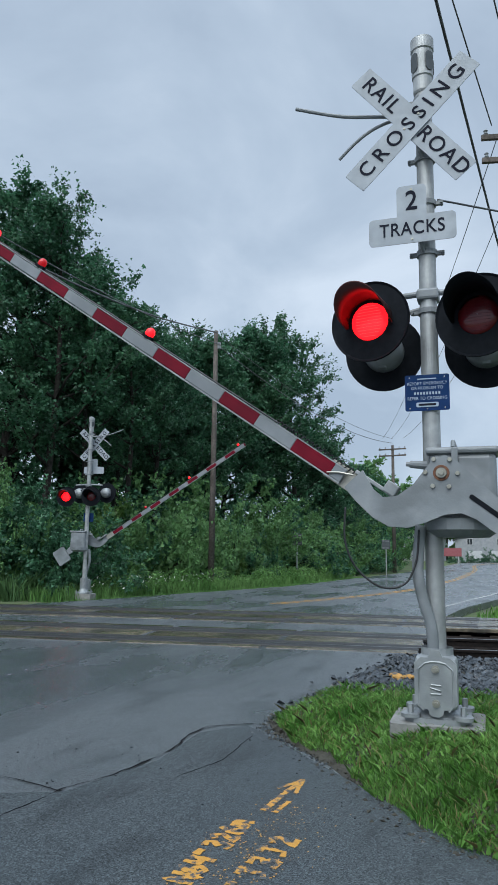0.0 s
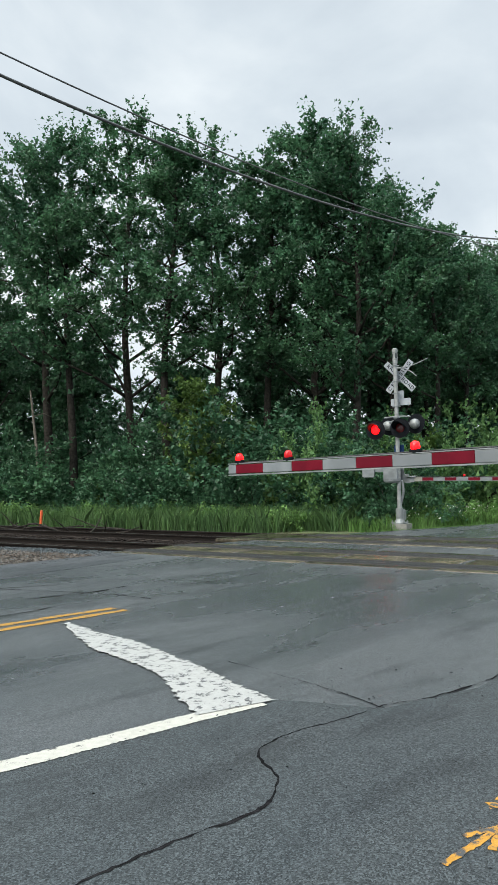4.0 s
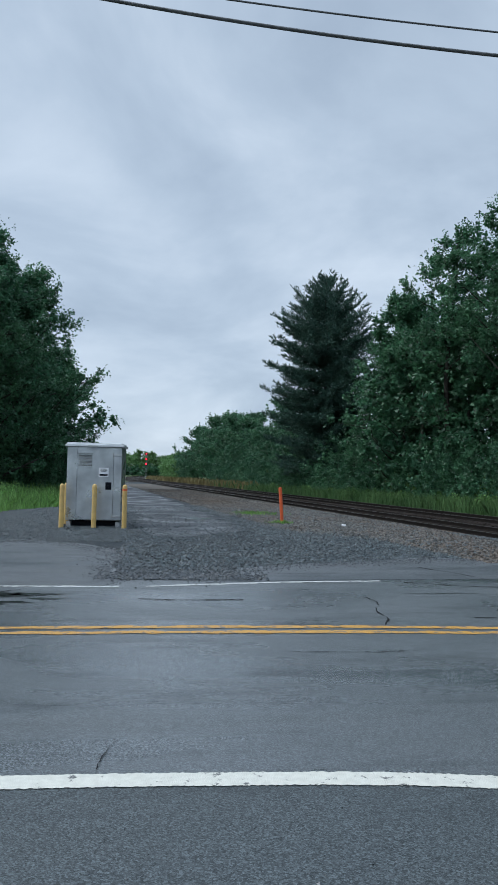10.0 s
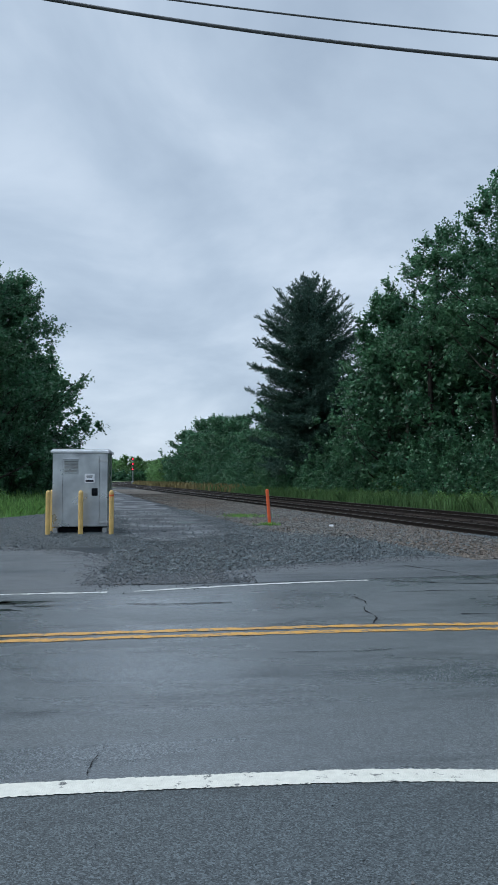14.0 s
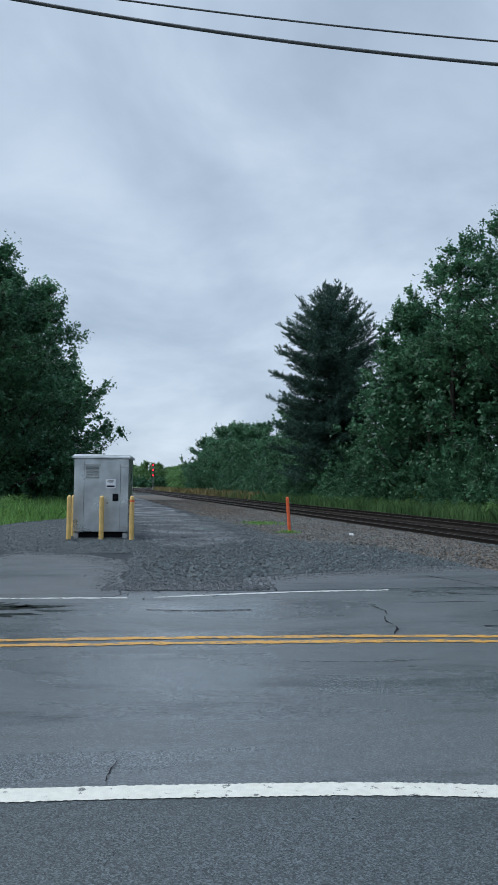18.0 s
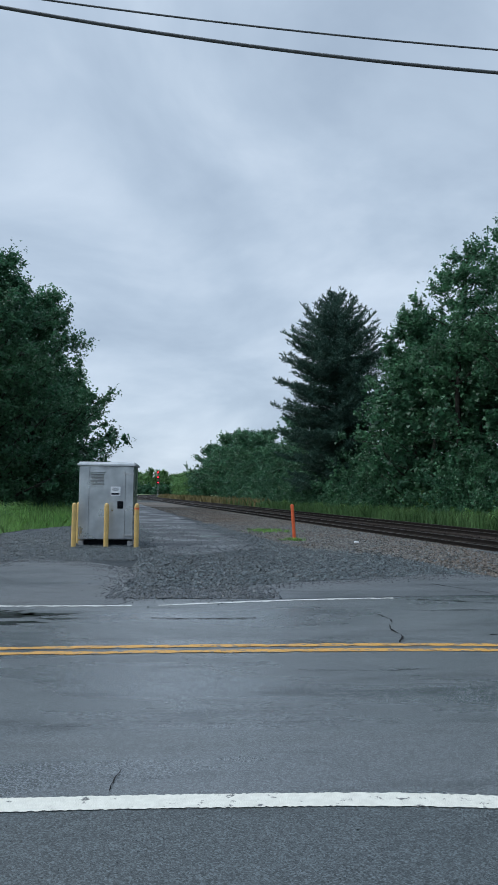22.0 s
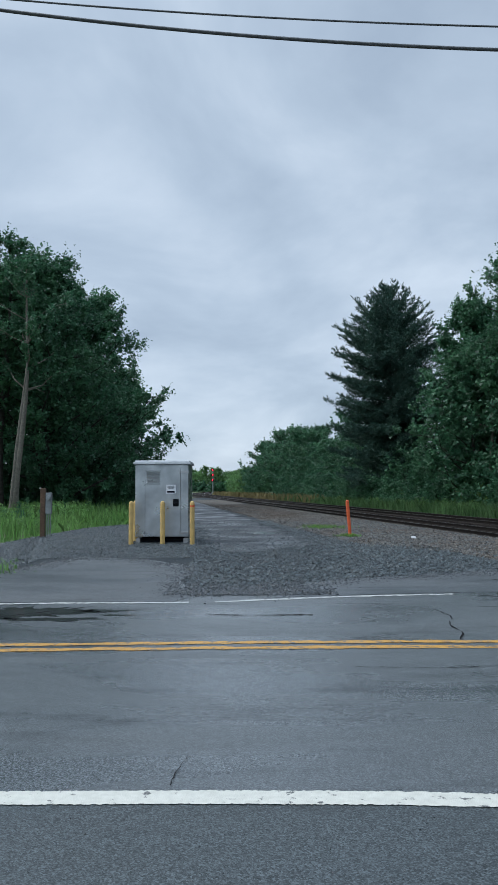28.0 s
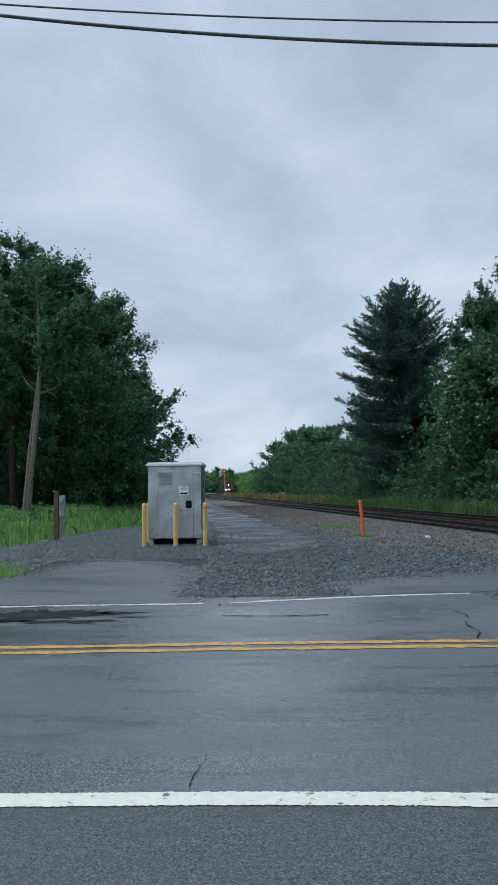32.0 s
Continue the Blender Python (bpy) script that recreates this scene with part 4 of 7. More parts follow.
    blades("verge_grass", xs, ys, np.array([verge_height(a, b)[0] for a, b in zip(xs, ys)]), 0.08 * r.uniform(0.5, 1.5, len(xs)), 0.009, M_GRASS, "wet green grass at the verge corner", 1.1, 26)
    # dandelion-like broad leaves
    k = (r.uniform(size=len(x)) < 0.22) & (clump < 0.15)
    blades("broadleaf_weeds", x[k], y[k], z[k] + 0.02, 0.05, 0.022, M_GRASS, "broad-leaved weeds in the grass", 1.9, 6)
    # tall grass along the far side of the track
    x, y = r.uniform(18.7, 22.9, 36000), 9 + 90 * r.uniform(0, 1, 36000) ** 1.6
    k = (y > 13.6) & ~((y < 15) & (x < 20.6)) & (r.uniform(size=36000) < 0.9)
    x, y = x[k], y[k]
    blades("track_grass", x + TRACK_SLOPE * y, y, np.full(len(x), -0.22), 0.8, 0.035, M_SEDGE, "tall rough grass along the railway", 0.7, 7)
    x, y = r.uniform(18.7, 21.0, 2600), r.uniform(80, 200, 2600)
    blades("dry_grass", x + TRACK_SLOPE * y, y, np.full(2600, -0.22), 1.0, 0.2, M_DRY, "ochre dry grass beside the far track", 0.5, 8)
    # left field
    x, y = r.uniform(-22, -4.2, 34000), 16.5 + 45 * r.uniform(0, 1, 34000) ** 1.3
    k = ~inside(x, y, PAD)
    x, y = x[k], y[k]
    near = y < 24
    blades("field_grass", x, y, np.full(len(x), -0.2), np.where(near, 0.2, 0.48), 0.03, M_WEED, "bright green rough grass and weeds in the field", 0.9, 9)
    k = r.uniform(size=len(x)) < 0.10
    blades("field_weeds", x[k], y[k], np.full(k.sum(), -0.2), 0.85, 0.045, M_WEED, "taller flowering weeds in the field", 0.35, 10)
    # roadside verge beyond the crossing
    pts = dense([(45, 6.6), (36.5, 7.35), (29.3, 7.9), (24.7, 9.1), (18.7, 10.5), (16.4, 11.4)], 0.1, 0, False)
    idx = r.integers(0, len(pts), 26000)
    base = np.array(pts)[idx]
    off = np.abs(r.normal(0, 1.6, 26000)) + 0.1
    x, y = base[:, 0] + off * 0.25, base[:, 1] + off
    k = (x > 18.9) & (np.hypot(x - 19.85, y - 11.93) > 0.55)
    blades("roadside_grass", x[k], y[k], np.full(k.sum(), -0.2), np.where(off[k] < 1.3, 0.15, 0.45), 0.028, M_WEED, "fresh green roadside grass and weeds", 0.6, 11)
    n = 90
    x, y = r.uniform(20.2, 26, n), r.uniform(0.6, 2.6, n)
    edge = np.interp(x, [18.7, 24.7, 29.3], [10.5, 9.1, 7.9])
    v = np.stack([x, edge + y, r.uniform(0.25, 0.6, n)], -1)
    q = r.normal(0, 0.022, (n, 4, 3)) + v[:, None]
    me = quick_mesh("wild_flowers", q, 4, M_FLOWER)
    tagged(new("wild_flowers", me), "small white wild flowers in the roadside grass", "flowers", kind="stuff")
    # far road south side and lawns
    x, y = r.uniform(19, 60, 9000), -1.0 - np.abs(r.normal(0, 3.0, 9000))
    y = y - np.interp(x, [19, 27, 40, 60], [-1.2, 0.5, 2.2, 3.0])
    blades("roadside_grass", x, y, np.full(9000, -0.2), 0.25, 0.04, M_GRASS, "mown green grass beside the far road", 0.6, 12)
    # weeds sprouting in the yard
    for cx, cy, rx, ry, n in ((3.15, 22.2, 0.35, 0.25, 160), (2.9, 27.5, 0.9, 1.1, 500), (-5.2, 12.9, 0.8, 0.8, 900), (-6.2, 14.0, 1.2, 1.2, 900)):
        x, y = r.normal(cx, rx * 0.5, n), r.normal(cy, ry * 0.5, n)
        blades("yard_weeds", x, y, np.full(n, -0.02), 0.12, 0.02, M_GRASS, "low weeds sprouting through gravel", 0.9, 13)


# ---- crossing signals ----
SIGN_AX = Matrix(((0, 0, -1, 0), (-1, 0, 0, 0), (0, 1, 0, 0), (0, 0, 0, 1)))


def face_at(x, y, z, roll=0.0, back=False):
    """A plane that faces the traffic: x to the viewer's right, y up."""
    turn = Matrix.Rotation(math.pi, 4, "Z") if back else Matrix()
    return Matrix.Translation((x, y, z)) @ turn @ SIGN_AX @ Matrix.Rotation(radians(roll), 4, "Z")


def flasher(parent, y, z, x, back, lit, tilt=0.0):
    """A round lamp: black disc, hood, lens and grey housing behind it."""
    m = face_at(x, y, z, 0, back) @ Matrix.Rotation(radians(tilt), 4, "Y")
    bm = B()
    lathe(bm, [(0.15, 0.004), (0.30, 0.0), (0.318, 0.012), (0.318, -0.012), (0.30, -0.012), (0.14, -0.012)], 40, m)
    disc = part("backing_disc", bm, M_BLACK, parent, smooth=False)
    bm = B()
    lathe(bm, [(0.005, 0.028), (0.06, 0.026), (0.11, 0.019), (0.148, 0.004), (0.148, -0.01)], 32, m)
    lens = part("lens", bm, lit or M_DIM, disc, "glowing red lens" if lit else "unlit dark red lens", smooth=True)
    for k in range(-5, 6):
        bm = B()
        v = 0.024 * k
        half = math.sqrt(0.14 ** 2 - v * v)
        box(bm, (0, v, 0.026 - 0.7 * v * v), (half * 1.5, 0.004, 0.006), m, 0.001)
        part("lens_rib", bm, M_RIB if lit else M_DIM, lens)
    bm = B()
    n = 22
    rows = []
    for i in range(n + 1):
        a = radians(-12 + 204 * i / n)
        reach = 0.36 * math.sin(math.pi * (i / n)) ** 0.55 + 0.02
        rows.append([bm.verts.new(m @ Vector((r * math.cos(a), r * math.sin(a), zz))) for r, zz in ((0.185, 0.0), (0.20, reach), (0.192, reach), (0.176, 0.0))])
    for a, b in zip(rows, rows[1:]):
        for i in range(4):
            bm.faces.new((a[i], a[(i + 1) % 4], b[(i + 1) % 4], b[i]))
    # lit lamps get the hood with red lens light in its colour
    part("hood", bm, M_HOOD_REDLIT if lit else M_BLACK, disc, smooth=True)
    bm = B()
    lathe(bm, [(0.165, -0.012), (0.165, -0.06), (0.15, -0.14), (0.11, -0.18), (0.005, -0.19)], 28, m)
    box(bm, (0, -0.12, -0.1), (0.07, 0.08, 0.1), m, 0.012)
    part("housing", bm, M_ALU, disc, "grey lamp housing", smooth=True)


ARM_LEN, ARM_DROP = 4.78, 0.41


def gate_arm(parent, length, reach0, lights, lamps):
    """The swinging arm: bracket plate, striped blade, three lamps. Its origin is the pivot, the arm runs along y."""
    bm = B()
    prof = [(0.53, -0.47), (0.485, -0.29), (0.34, -0.365), (0.25, -0.375), (0.17, -0.31), (0.12, -0.18), (0.105, 0.02), (0.06, 0.115), (-0.01, 0.135), (-0.08, 0.125), (-0.25, 0.09), (-0.42, 0.06), (-0.62, 0.03), (-0.95, -0.02), (-1.0, -0.17), (-0.75, -0.18), (-0.55, -0.155), (-0.38, -0.145), (-0.27, -0.165), (-0.18, -0.24), (-0.10, -0.36), (-0.02, -0.46), (0.10, -0.53), (0.23, -0.54), (0.40, -0.51)]
    m = Matrix(((0, 0, 1, 0), (1, 0, 0, 0), (0, 1, 0, 0), (0, 0, 0, 1)))
    prism(bm, prof, -0.02, 0.02, m)
    arm = part("gate_arm", bm, M_GREYP, parent, "grey steel arm bracket with counterweight side")
    bm = B()
    prism(bm, rounded(0.42, 0.5, 0.05), 0.02, 0.09, m @ Matrix.Translation((-1.08, -0.1, 0)))
    part("counterweight", bm, M_GREYP, arm, "grey counterweight plate")
    for k in range(6):
        a = 2 * math.pi * k / 6 + 0.5
        bm = B()
        cyl(bm, (-0.02, 0.112 * math.cos(a), 0.112 * math.sin(a)), (-0.038, 0.112 * math.cos(a), 0.112 * math.sin(a)), 0.019, 0.016, 6)
        part("bolt", bm, M_BOLT, arm, "pale steel bolt head")
    bm = B()
    lathe(bm, [(0.058, -0.02), (0.056, -0.026), (0.04, -0.026), (0.04, -0.02)], 20, Matrix(((0, 0, 1, 0), (1, 0, 0, 0), (0, 1, 0, 0), (0, 0, 0, 1))))
    part("pivot_ring", bm, M_RUST, arm, "rusty ring round the pivot")
    bm = B()
    cyl(bm, (0.02, 0, 0), (-0.042, 0, 0), 0.038, 0.036, 20)
    cyl(bm, (-0.042, 0, 0), (-0.066, 0, 0), 0.022, 0.02, 6)
    part("pivot_shaft", bm, M_BOLT, arm, "steel pivot shaft end")
    bm = B()
    box(bm, (0.05, 0.36, -0.325), (0.10, 0.34, 0.03), bevel=0.006)
    box(bm, (0.05, 0.24, -0.29), (0.11, 0.10, 0.09), bevel=0.008)
    part("arm_socket", bm, M_ALU, arm)
    bm = B()
    box(bm, (0.03, 0.60, -0.41), (0.012, 0.26, 0.15), bevel=0.004)
    tube(bm, [(-0.03, 0.52, -0.36), (-0.035, 0.62, -0.40), (-0.03, 0.70, -0.45)], 0.007, 5)
    part("shear_bracket", bm, M_BOLT, arm, "bright steel breakaway bracket")
    # bracket is uncut; a black plate paints the slot's shaded inside
    bm = B()
    prism(bm, rounded(0.40, 0.035, 0.017), -0.024, -0.020, m @ Matrix.Translation((-0.45, -0.04, 0)) @ Matrix.Rotation(radians(3), 4, "Z"))
    part("slot", bm, M_BLACK, arm, "black plate for the shade in an adjusting slot")
    z = -ARM_DROP
    # striped blade, each stripe a piece, tapering outward
    y, k = reach0, 0
    step = 0.363
    while y < length - 0.02:
        y1 = min(y + (step if k else 0.10), length)
        bm = B()
        h = 0.108 - 0.02 * (y / length)
        box(bm, (0.0, (y + y1) / 2, z), (0.045, y1 - y, h), None, 0.006)
        part("stripe", bm, M_RED if k % 2 else M_GREYW, arm)
        y, k = y1, k + 1
    bm = B()
    box(bm, (0, (reach0 + length) / 2, z - 0.058), (0.05, length - reach0, 0.012))
    box(bm, (0, (reach0 + length) / 2, z + 0.056), (0.05, length - reach0, 0.008))
    part("edge_strip", bm, M_ALU, arm)
    for (yl, material) in zip(lights, lamps):
        bm = B()
        cyl(bm, (0, yl, z + 0.055), (0, yl, z + 0.10), 0.03, 0.03, 12)
        box(bm, (0, yl, z + 0.075), (0.05, 0.10, 0.03), None, 0.006)
        lamp = part("arm_lamp", bm, M_BLACK, arm)
        bm = B()
        lathe(bm, [(0.034, z + 0.085), (0.040, z + 0.10), (0.038, z + 0.13), (0.024, z + 0.152), (0.004, z + 0.156)], 18, Matrix.Translation((0, yl, 0)))
        part("lamp_lens", bm, material, lamp, "red arm lamp lens", smooth=True)
    bm = B()
    pts = [(0.03, reach0 - 0.1 + 0.8 * i / 90, z + 0.075 + 0.018 * math.sin(i * 1.5)) for i in range(90)]
    tube(bm, [(x + 0.018 * math.cos(i * 1.5), yy, zz) for i, (x, yy, zz) in enumerate(pts)], 0.006, 5)
    tube(bm, [(0.02, reach0 + 0.68, z + 0.07), (0.02, reach0 + 1.8, z + 0.068), (0.02, length - 0.1, z + 0.064)], 0.007, 5)
    part("coiled_cord", bm, M_CABLE, arm, "coiled black lamp cord")
    return arm


def crossing_signal(m, label, lit_front, lit_back, arm_len, lights, lamps, foundation, front_y, back_y, up=0.0, arm_start=0.58):
    s = thing("crossing_signal", m, label, "crossing signal", "railway crossing signals")
    bm = B()
    prism(bm, rounded(0.56, 0.64, 0.04), -0.25, foundation)
    base = part("foundation", bm, M_CONC, s, "low concrete foundation")
    f = foundation
    bm = B()
    prism(bm, rounded(0.44, 0.46, 0.12), f, f + 0.035)
    for sx in (-1, 1):
        for sy in (-1, 1):
            prism(bm, rounded(0.13, 0.13, 0.05), f + 0.035, f + 0.06, Matrix.Translation((sx * 0.17, sy * 0.18, 0)))
            cyl(bm, (sx * 0.17, sy * 0.18, f + 0.06), (sx * 0.17, sy * 0.18, f + 0.12), 0.022, 0.02, 6)
    lathe(bm, [(0.20, f + 0.035), (0.15, f + 0.08), (0.12, f + 0.16), (0.115, f + 0.5)], 20)
    part("base_casting", bm, M_ALU, s, "grey cast base with anchor bolts", smooth=False)
    bm = B()
    box(bm, (-0.10, 0.0, f + 0.27), (0.18, 0.29, 0.36), None, 0.03)
    prism(bm, [(-0.10, 0.05), (-0.145, 0.09), (-0.145, 0.36), (-0.10, 0.40), (-0.05, 0.40), (-0.03, 0.45), (0.03, 0.45), (0.05, 0.40), (0.10, 0.40), (0.145, 0.36), (0.145, 0.09), (0.10, 0.05), (0.055, 0.05), (0.045, 0.015), (0.02, 0.0), (-0.02, 0.0), (-0.045, 0.015), (-0.055, 0.05)], 0.0, 0.03, face_at(-0.19, 0, f + 0.05))
    jb = part("junction_box", bm, M_ALU, s, "grey cast junction box with scalloped cover")
    bm = B()
    tube(bm, [(-0.222, -0.035, f + 0.262), (-0.222, 0.03, f + 0.266), (-0.222, 0.038, f + 0.245), (-0.222, -0.03, f + 0.228), (-0.222, -0.036, f + 0.206), (-0.222, 0.036, f + 0.204)], 0.007, 6)
    tube(bm, [(-0.22, y, f + z) for y, z in ((-0.085, 0.09), (-0.115, 0.13), (-0.115, 0.37), (-0.07, 0.41), (-0.03, 0.42), (0.03, 0.42), (0.07, 0.41), (0.115, 0.37), (0.115, 0.13), (0.085, 0.09))], 0.008, 5)
    part("cast_relief", bm, M_ALU, jb)
    for z in (0.37, 0.14):
        bm = B()
        cyl(bm, (-0.22, 0, f + z), (-0.232, 0, f + z), 0.028, 0.026, 16)
        cyl(bm, (-0.232, 0, f + z), (-0.252, 0, f + z), 0.017, 0.015, 6)
        part("cover_bolt", bm, M_BOLT, jb)
    bm = B()
    cyl(bm, (0, 0, f + 0.4), (0, 0, 5.0 + up), 0.068, 0.066, 28)
    lift = Matrix.Translation((0, 0, up))
    mast = part("mast", bm, M_MAST, s, "round galvanised mast", smooth=False)
    bm = B()
    lathe(bm, [(0.07, 4.98), (0.078, 5.0), (0.078, 5.12), (0.086, 5.13), (0.086, 5.36), (0.094, 5.37), (0.094, 5.47), (0.05, 5.5), (0.004, 5.505)], 26, lift)
    bell = part("bell_head", bm, M_MAST, s, "grey electronic bell head with openings", smooth=False)
    # no holes are cut: dark plates carry the shade of the openings
    bm = B()
    for k in range(4):
        a = radians(45 + 90 * k)
        mm = lift @ Matrix.Rotation(a, 4, "Z") @ Matrix(((0, 0, 1, 0.0845), (1, 0, 0, 0), (0, 1, 0, 5.245), (0, 0, 0, 1)))
        prism(bm, rounded(0.075, 0.17, 0.035), 0, 0.006, mm)
    part("bell_opening", bm, M_DULLBACK, bell, "dark plate for the shade in a bell opening")
    # crossbuck
    cz, cy, W = 4.665 + up * 0.7, 0.085, 0.207
    words, halves = (("CROSSING", 0.0),), (("RAIL", -0.37), ("ROAD", 0.37))
    for roll, x, L, texts, back_texts in ((45, -0.16, 1.31, words, halves), (-50, -0.145, 1.26, halves, words)):
        bm = B()
        prism(bm, rounded(L, W, 0.008), -0.004, 0.004, face_at(x, cy, cz, roll))
        blade = part("crossbuck_blade", bm, M_SIGN, s, "white blade with black lettering")
        for text, u in texts:
            letters(text, 0.172, face_at(x - 0.0065, cy, cz, roll) @ Matrix.Translation((u, 0, 0)), M_INK, blade, spacing=1.5 if text == "CROSSING" else 1.16, weight=0.006)
        for text, u in back_texts:
            letters(text, 0.172, face_at(x + 0.0065, cy, cz, -roll, True) @ Matrix.Translation((u, 0, 0)), M_INK, blade, spacing=1.5 if text == "CROSSING" else 1.16, weight=0.006)
        for u in (-0.08, 0.08):
            bm = B()
            cyl(bm, face_at(x, cy, cz, roll) @ Vector((u, 0, 0.004)), face_at(x, cy, cz, roll) @ Vector((u, 0, 0.011)), 0.011, 0.009, 6)
            part("blade_bolt", bm, M_BOLT, blade)
    for k, z in enumerate((4.92, 4.40, 4.02, 3.60, 3.12)):
        z += up
        bm = B()
        lathe(bm, [(0.067, z - 0.02), (0.082, z - 0.02), (0.082, z + 0.02), (0.067, z + 0.02)], 20)
        box(bm, (0.0, 0.10, z), (0.03, 0.07, 0.035), None, 0.004)
        box(bm, (0.0, -0.10, z), (0.03, 0.07, 0.035), None, 0.004)
        cyl(bm, (-0.03, 0.12, z), (0.04, 0.12, z), 0.01, 0.01, 6)
        cyl(bm, (-0.03, -0.12, z), (0.04, -0.12, z), 0.01, 0.01, 6)
        if k in (1, 3):
            tube(bm, [(-0.07, 0.02, z - 0.005), (-0.11, 0.03, z + 0.03), (-0.135, 0.05, z + 0.14)], 0.017, 6)
        part("clamp", bm, M_GREYP, s, "grey mounting clamp")
    # number of tracks
    bm = B()
    w, h, uw, uh, c = 0.335, 0.225, 0.115, 0.255, 0.035

    def corner(cx, cy0, a0):
        return [(cx + c * math.cos(radians(a0 + 22.5 * q)), cy0 + c * math.sin(radians(a0 + 22.5 * q))) for q in range(5)]
    pts = (corner(-w + c, c, 180) + corner(w - c, c, 270) + corner(w - c, h - c, 0) + [(uw, h)] + corner(uw - c, h + uh - c, 0) + corner(-uw + c, h + uh - c, 90) + [(-uw, h)] + corner(-w + c, h - c, 90))
    tz = 3.645 + up
    prism(bm, pts, -0.003, 0.003, face_at(-0.15, 0.10, tz))
    plate = part("tracks_sign", bm, M_SIGN, s, "white inverted-T sign plate")
    letters("2", 0.225, face_at(-0.155, 0.10, tz + h + uh * 0.47), M_INK, plate, width=0.9, weight=0.008)
    letters("TRACKS", 0.152, face_at(-0.155, 0.10, tz + h * 0.52), M_INK, plate, width=0.84, spacing=1.1, weight=0.008)
    for v in (0.03, h + uh - 0.035):
        bm = B()
        cyl(bm, (-0.152, 0.10, tz + v), (-0.16, 0.10, tz + v), 0.011, 0.009, 6)
        part("sign_bolt", bm, M_BOLT, plate)
    # lamps on their cross arm
    bm = B()
    tube(bm, [(0, 0.46, 3.25), (0, 0, 3.28), (0, -0.42, 3.25)], 0.024, 10, lift)
    tube(bm, [(-0.12, 0.40, 3.02), (0, 0.2, 3.12), (0, 0, 3.16)], 0.02, 8, lift)
    tube(bm, [(-0.12, -0.37, 3.02), (0, -0.2, 3.12), (0, 0, 3.16)], 0.02, 8, lift)
    box(bm, (0, 0, 3.25), (0.17, 0.17, 0.09), lift, 0.02)
    part("cross_arm", bm, M_GREYP, s, "grey lamp cross arm")
    flasher(s, front_y[0], 3.02 + up, -0.20, False, M_LIT if lit_front[0] else None, -13)
    flasher(s, front_y[1], 3.0 + up, -0.20, False, M_LIT if lit_front[1] else None, -13)
    flasher(s, back_y[0], 2.88 + up, 0.24, True, M_LITW if lit_back[0] else None)
    flasher(s, back_y[1], 2.86 + up, 0.24, True, M_LITW if lit_back[1] else None)
    # blue notice
    bm = B()
    mm = face_at(-0.075, 0.02, 2.46)
    prism(bm, rounded(0.33, 0.28, 0.015), -0.002, 0.002, mm)
    blue = part("notice_plate", bm, M_BLUE, s, "blue emergency notice plate")
    for text, v in (("REPORT EMERGENCY", 0.072), ("OR PROBLEM TO", 0.036), ("REFER TO CROSSING", -0.044)):
        letters(text, 0.034, face_at(-0.0785, 0.02, 2.46 + v), M_PRINT, blue, width=0.86, depth=0.002, spacing=1.08, weight=0.0)
    for k in range(9):
        bm = B()
        box(bm, (-0.0785, 0.02 + 0.09 - 0.0225 * k, 2.46 - 0.004), (0.002, 0.013, 0.021))
        part("printed_bar", bm, M_PRINT, blue)
    bm = B()
    box(bm, (-0.0785, 0.02, 2.46 + 0.108), (0.002, 0.14, 0.008))
    part("printed_bar", bm, M_PRINT, blue)
    bm = B()
    prism(bm, rounded(0.165, 0.036, 0.01), 0, 0.002, face_at(-0.0775, 0.02, 2.46 - 0.093))
    part("number_field", bm, M_PRINT, blue)
    bm = B()
    box(bm, (-0.0805, 0.02, 2.46 - 0.093), (0.002, 0.13, 0.016))
    part("printed_bar", bm, M_INK, blue)
    for u, v in ((-0.13, 0.12), (0.13, 0.12), (-0.13, -0.12), (0.13, -0.12), (0, -0.125)):
        bm = B()
        cyl(bm, (-0.077, 0.02 + u, 2.46 + v), (-0.081, 0.02 + u, 2.46 + v), 0.006, 0.005, 8)
        part("rivet", bm, M_BOLT, blue)
    # bent cable brackets at the top
    bm = B()
    tube(bm, smooth3([(0.05, 0.0, 4.86), (0.03, 0.2, 4.855), (0.0, 0.42, 4.87), (0.0, 0.7, 4.93), (0.0, 1.08, 5.07)], 5), 0.016, 8, lift)
    tube(bm, smooth3([(0.05, 0.0, 4.84), (0.03, 0.25, 4.82), (0.0, 0.42, 4.75), (0.0, 0.56, 4.66), (0.0, 0.70, 4.53)], 5), 0.014, 8, lift)
    part("pipe_bracket", bm, M_GREYP, s, "bent grey pipe arms")
    # mechanism
    bm = B()
    box(bm, (0.02, -0.22, 1.70), (0.34, 0.48, 0.58), None, 0.05)
    box(bm, (0.02, -0.22, 2.0), (0.38, 0.52, 0.05), None, 0.02)
    box(bm, (-0.16, -0.17, 1.75), (0.03, 0.05, 0.54), None, 0.008)
    tube(bm, [(-0.14, -0.16, 2.02), (-0.10, -0.16, 2.07), (0.10, -0.16, 2.07), (0.16, -0.16, 2.02)], 0.018, 6)
    lathe(bm, [(0.004, 1.36), (0.2, 1.37), (0.27, 1.42), (0.28, 1.5)], 18, Matrix.Translation((0.02, -0.2, 0)))
    part("gate_mechanism", bm, M_GREYP, s, "grey gate motor housing")
    bm = B()
    cyl(bm, (-0.06, 0.0, 1.90), (-0.06, 0.16, 1.915), 0.035, 0.028, 10)
    cyl(bm, (-0.06, 0.16, 1.915), (-0.06, 0.19, 1.917), 0.018, 0.018, 8)
    part("hand_crank_cover", bm, M_GREYP, s)
    bm = B()
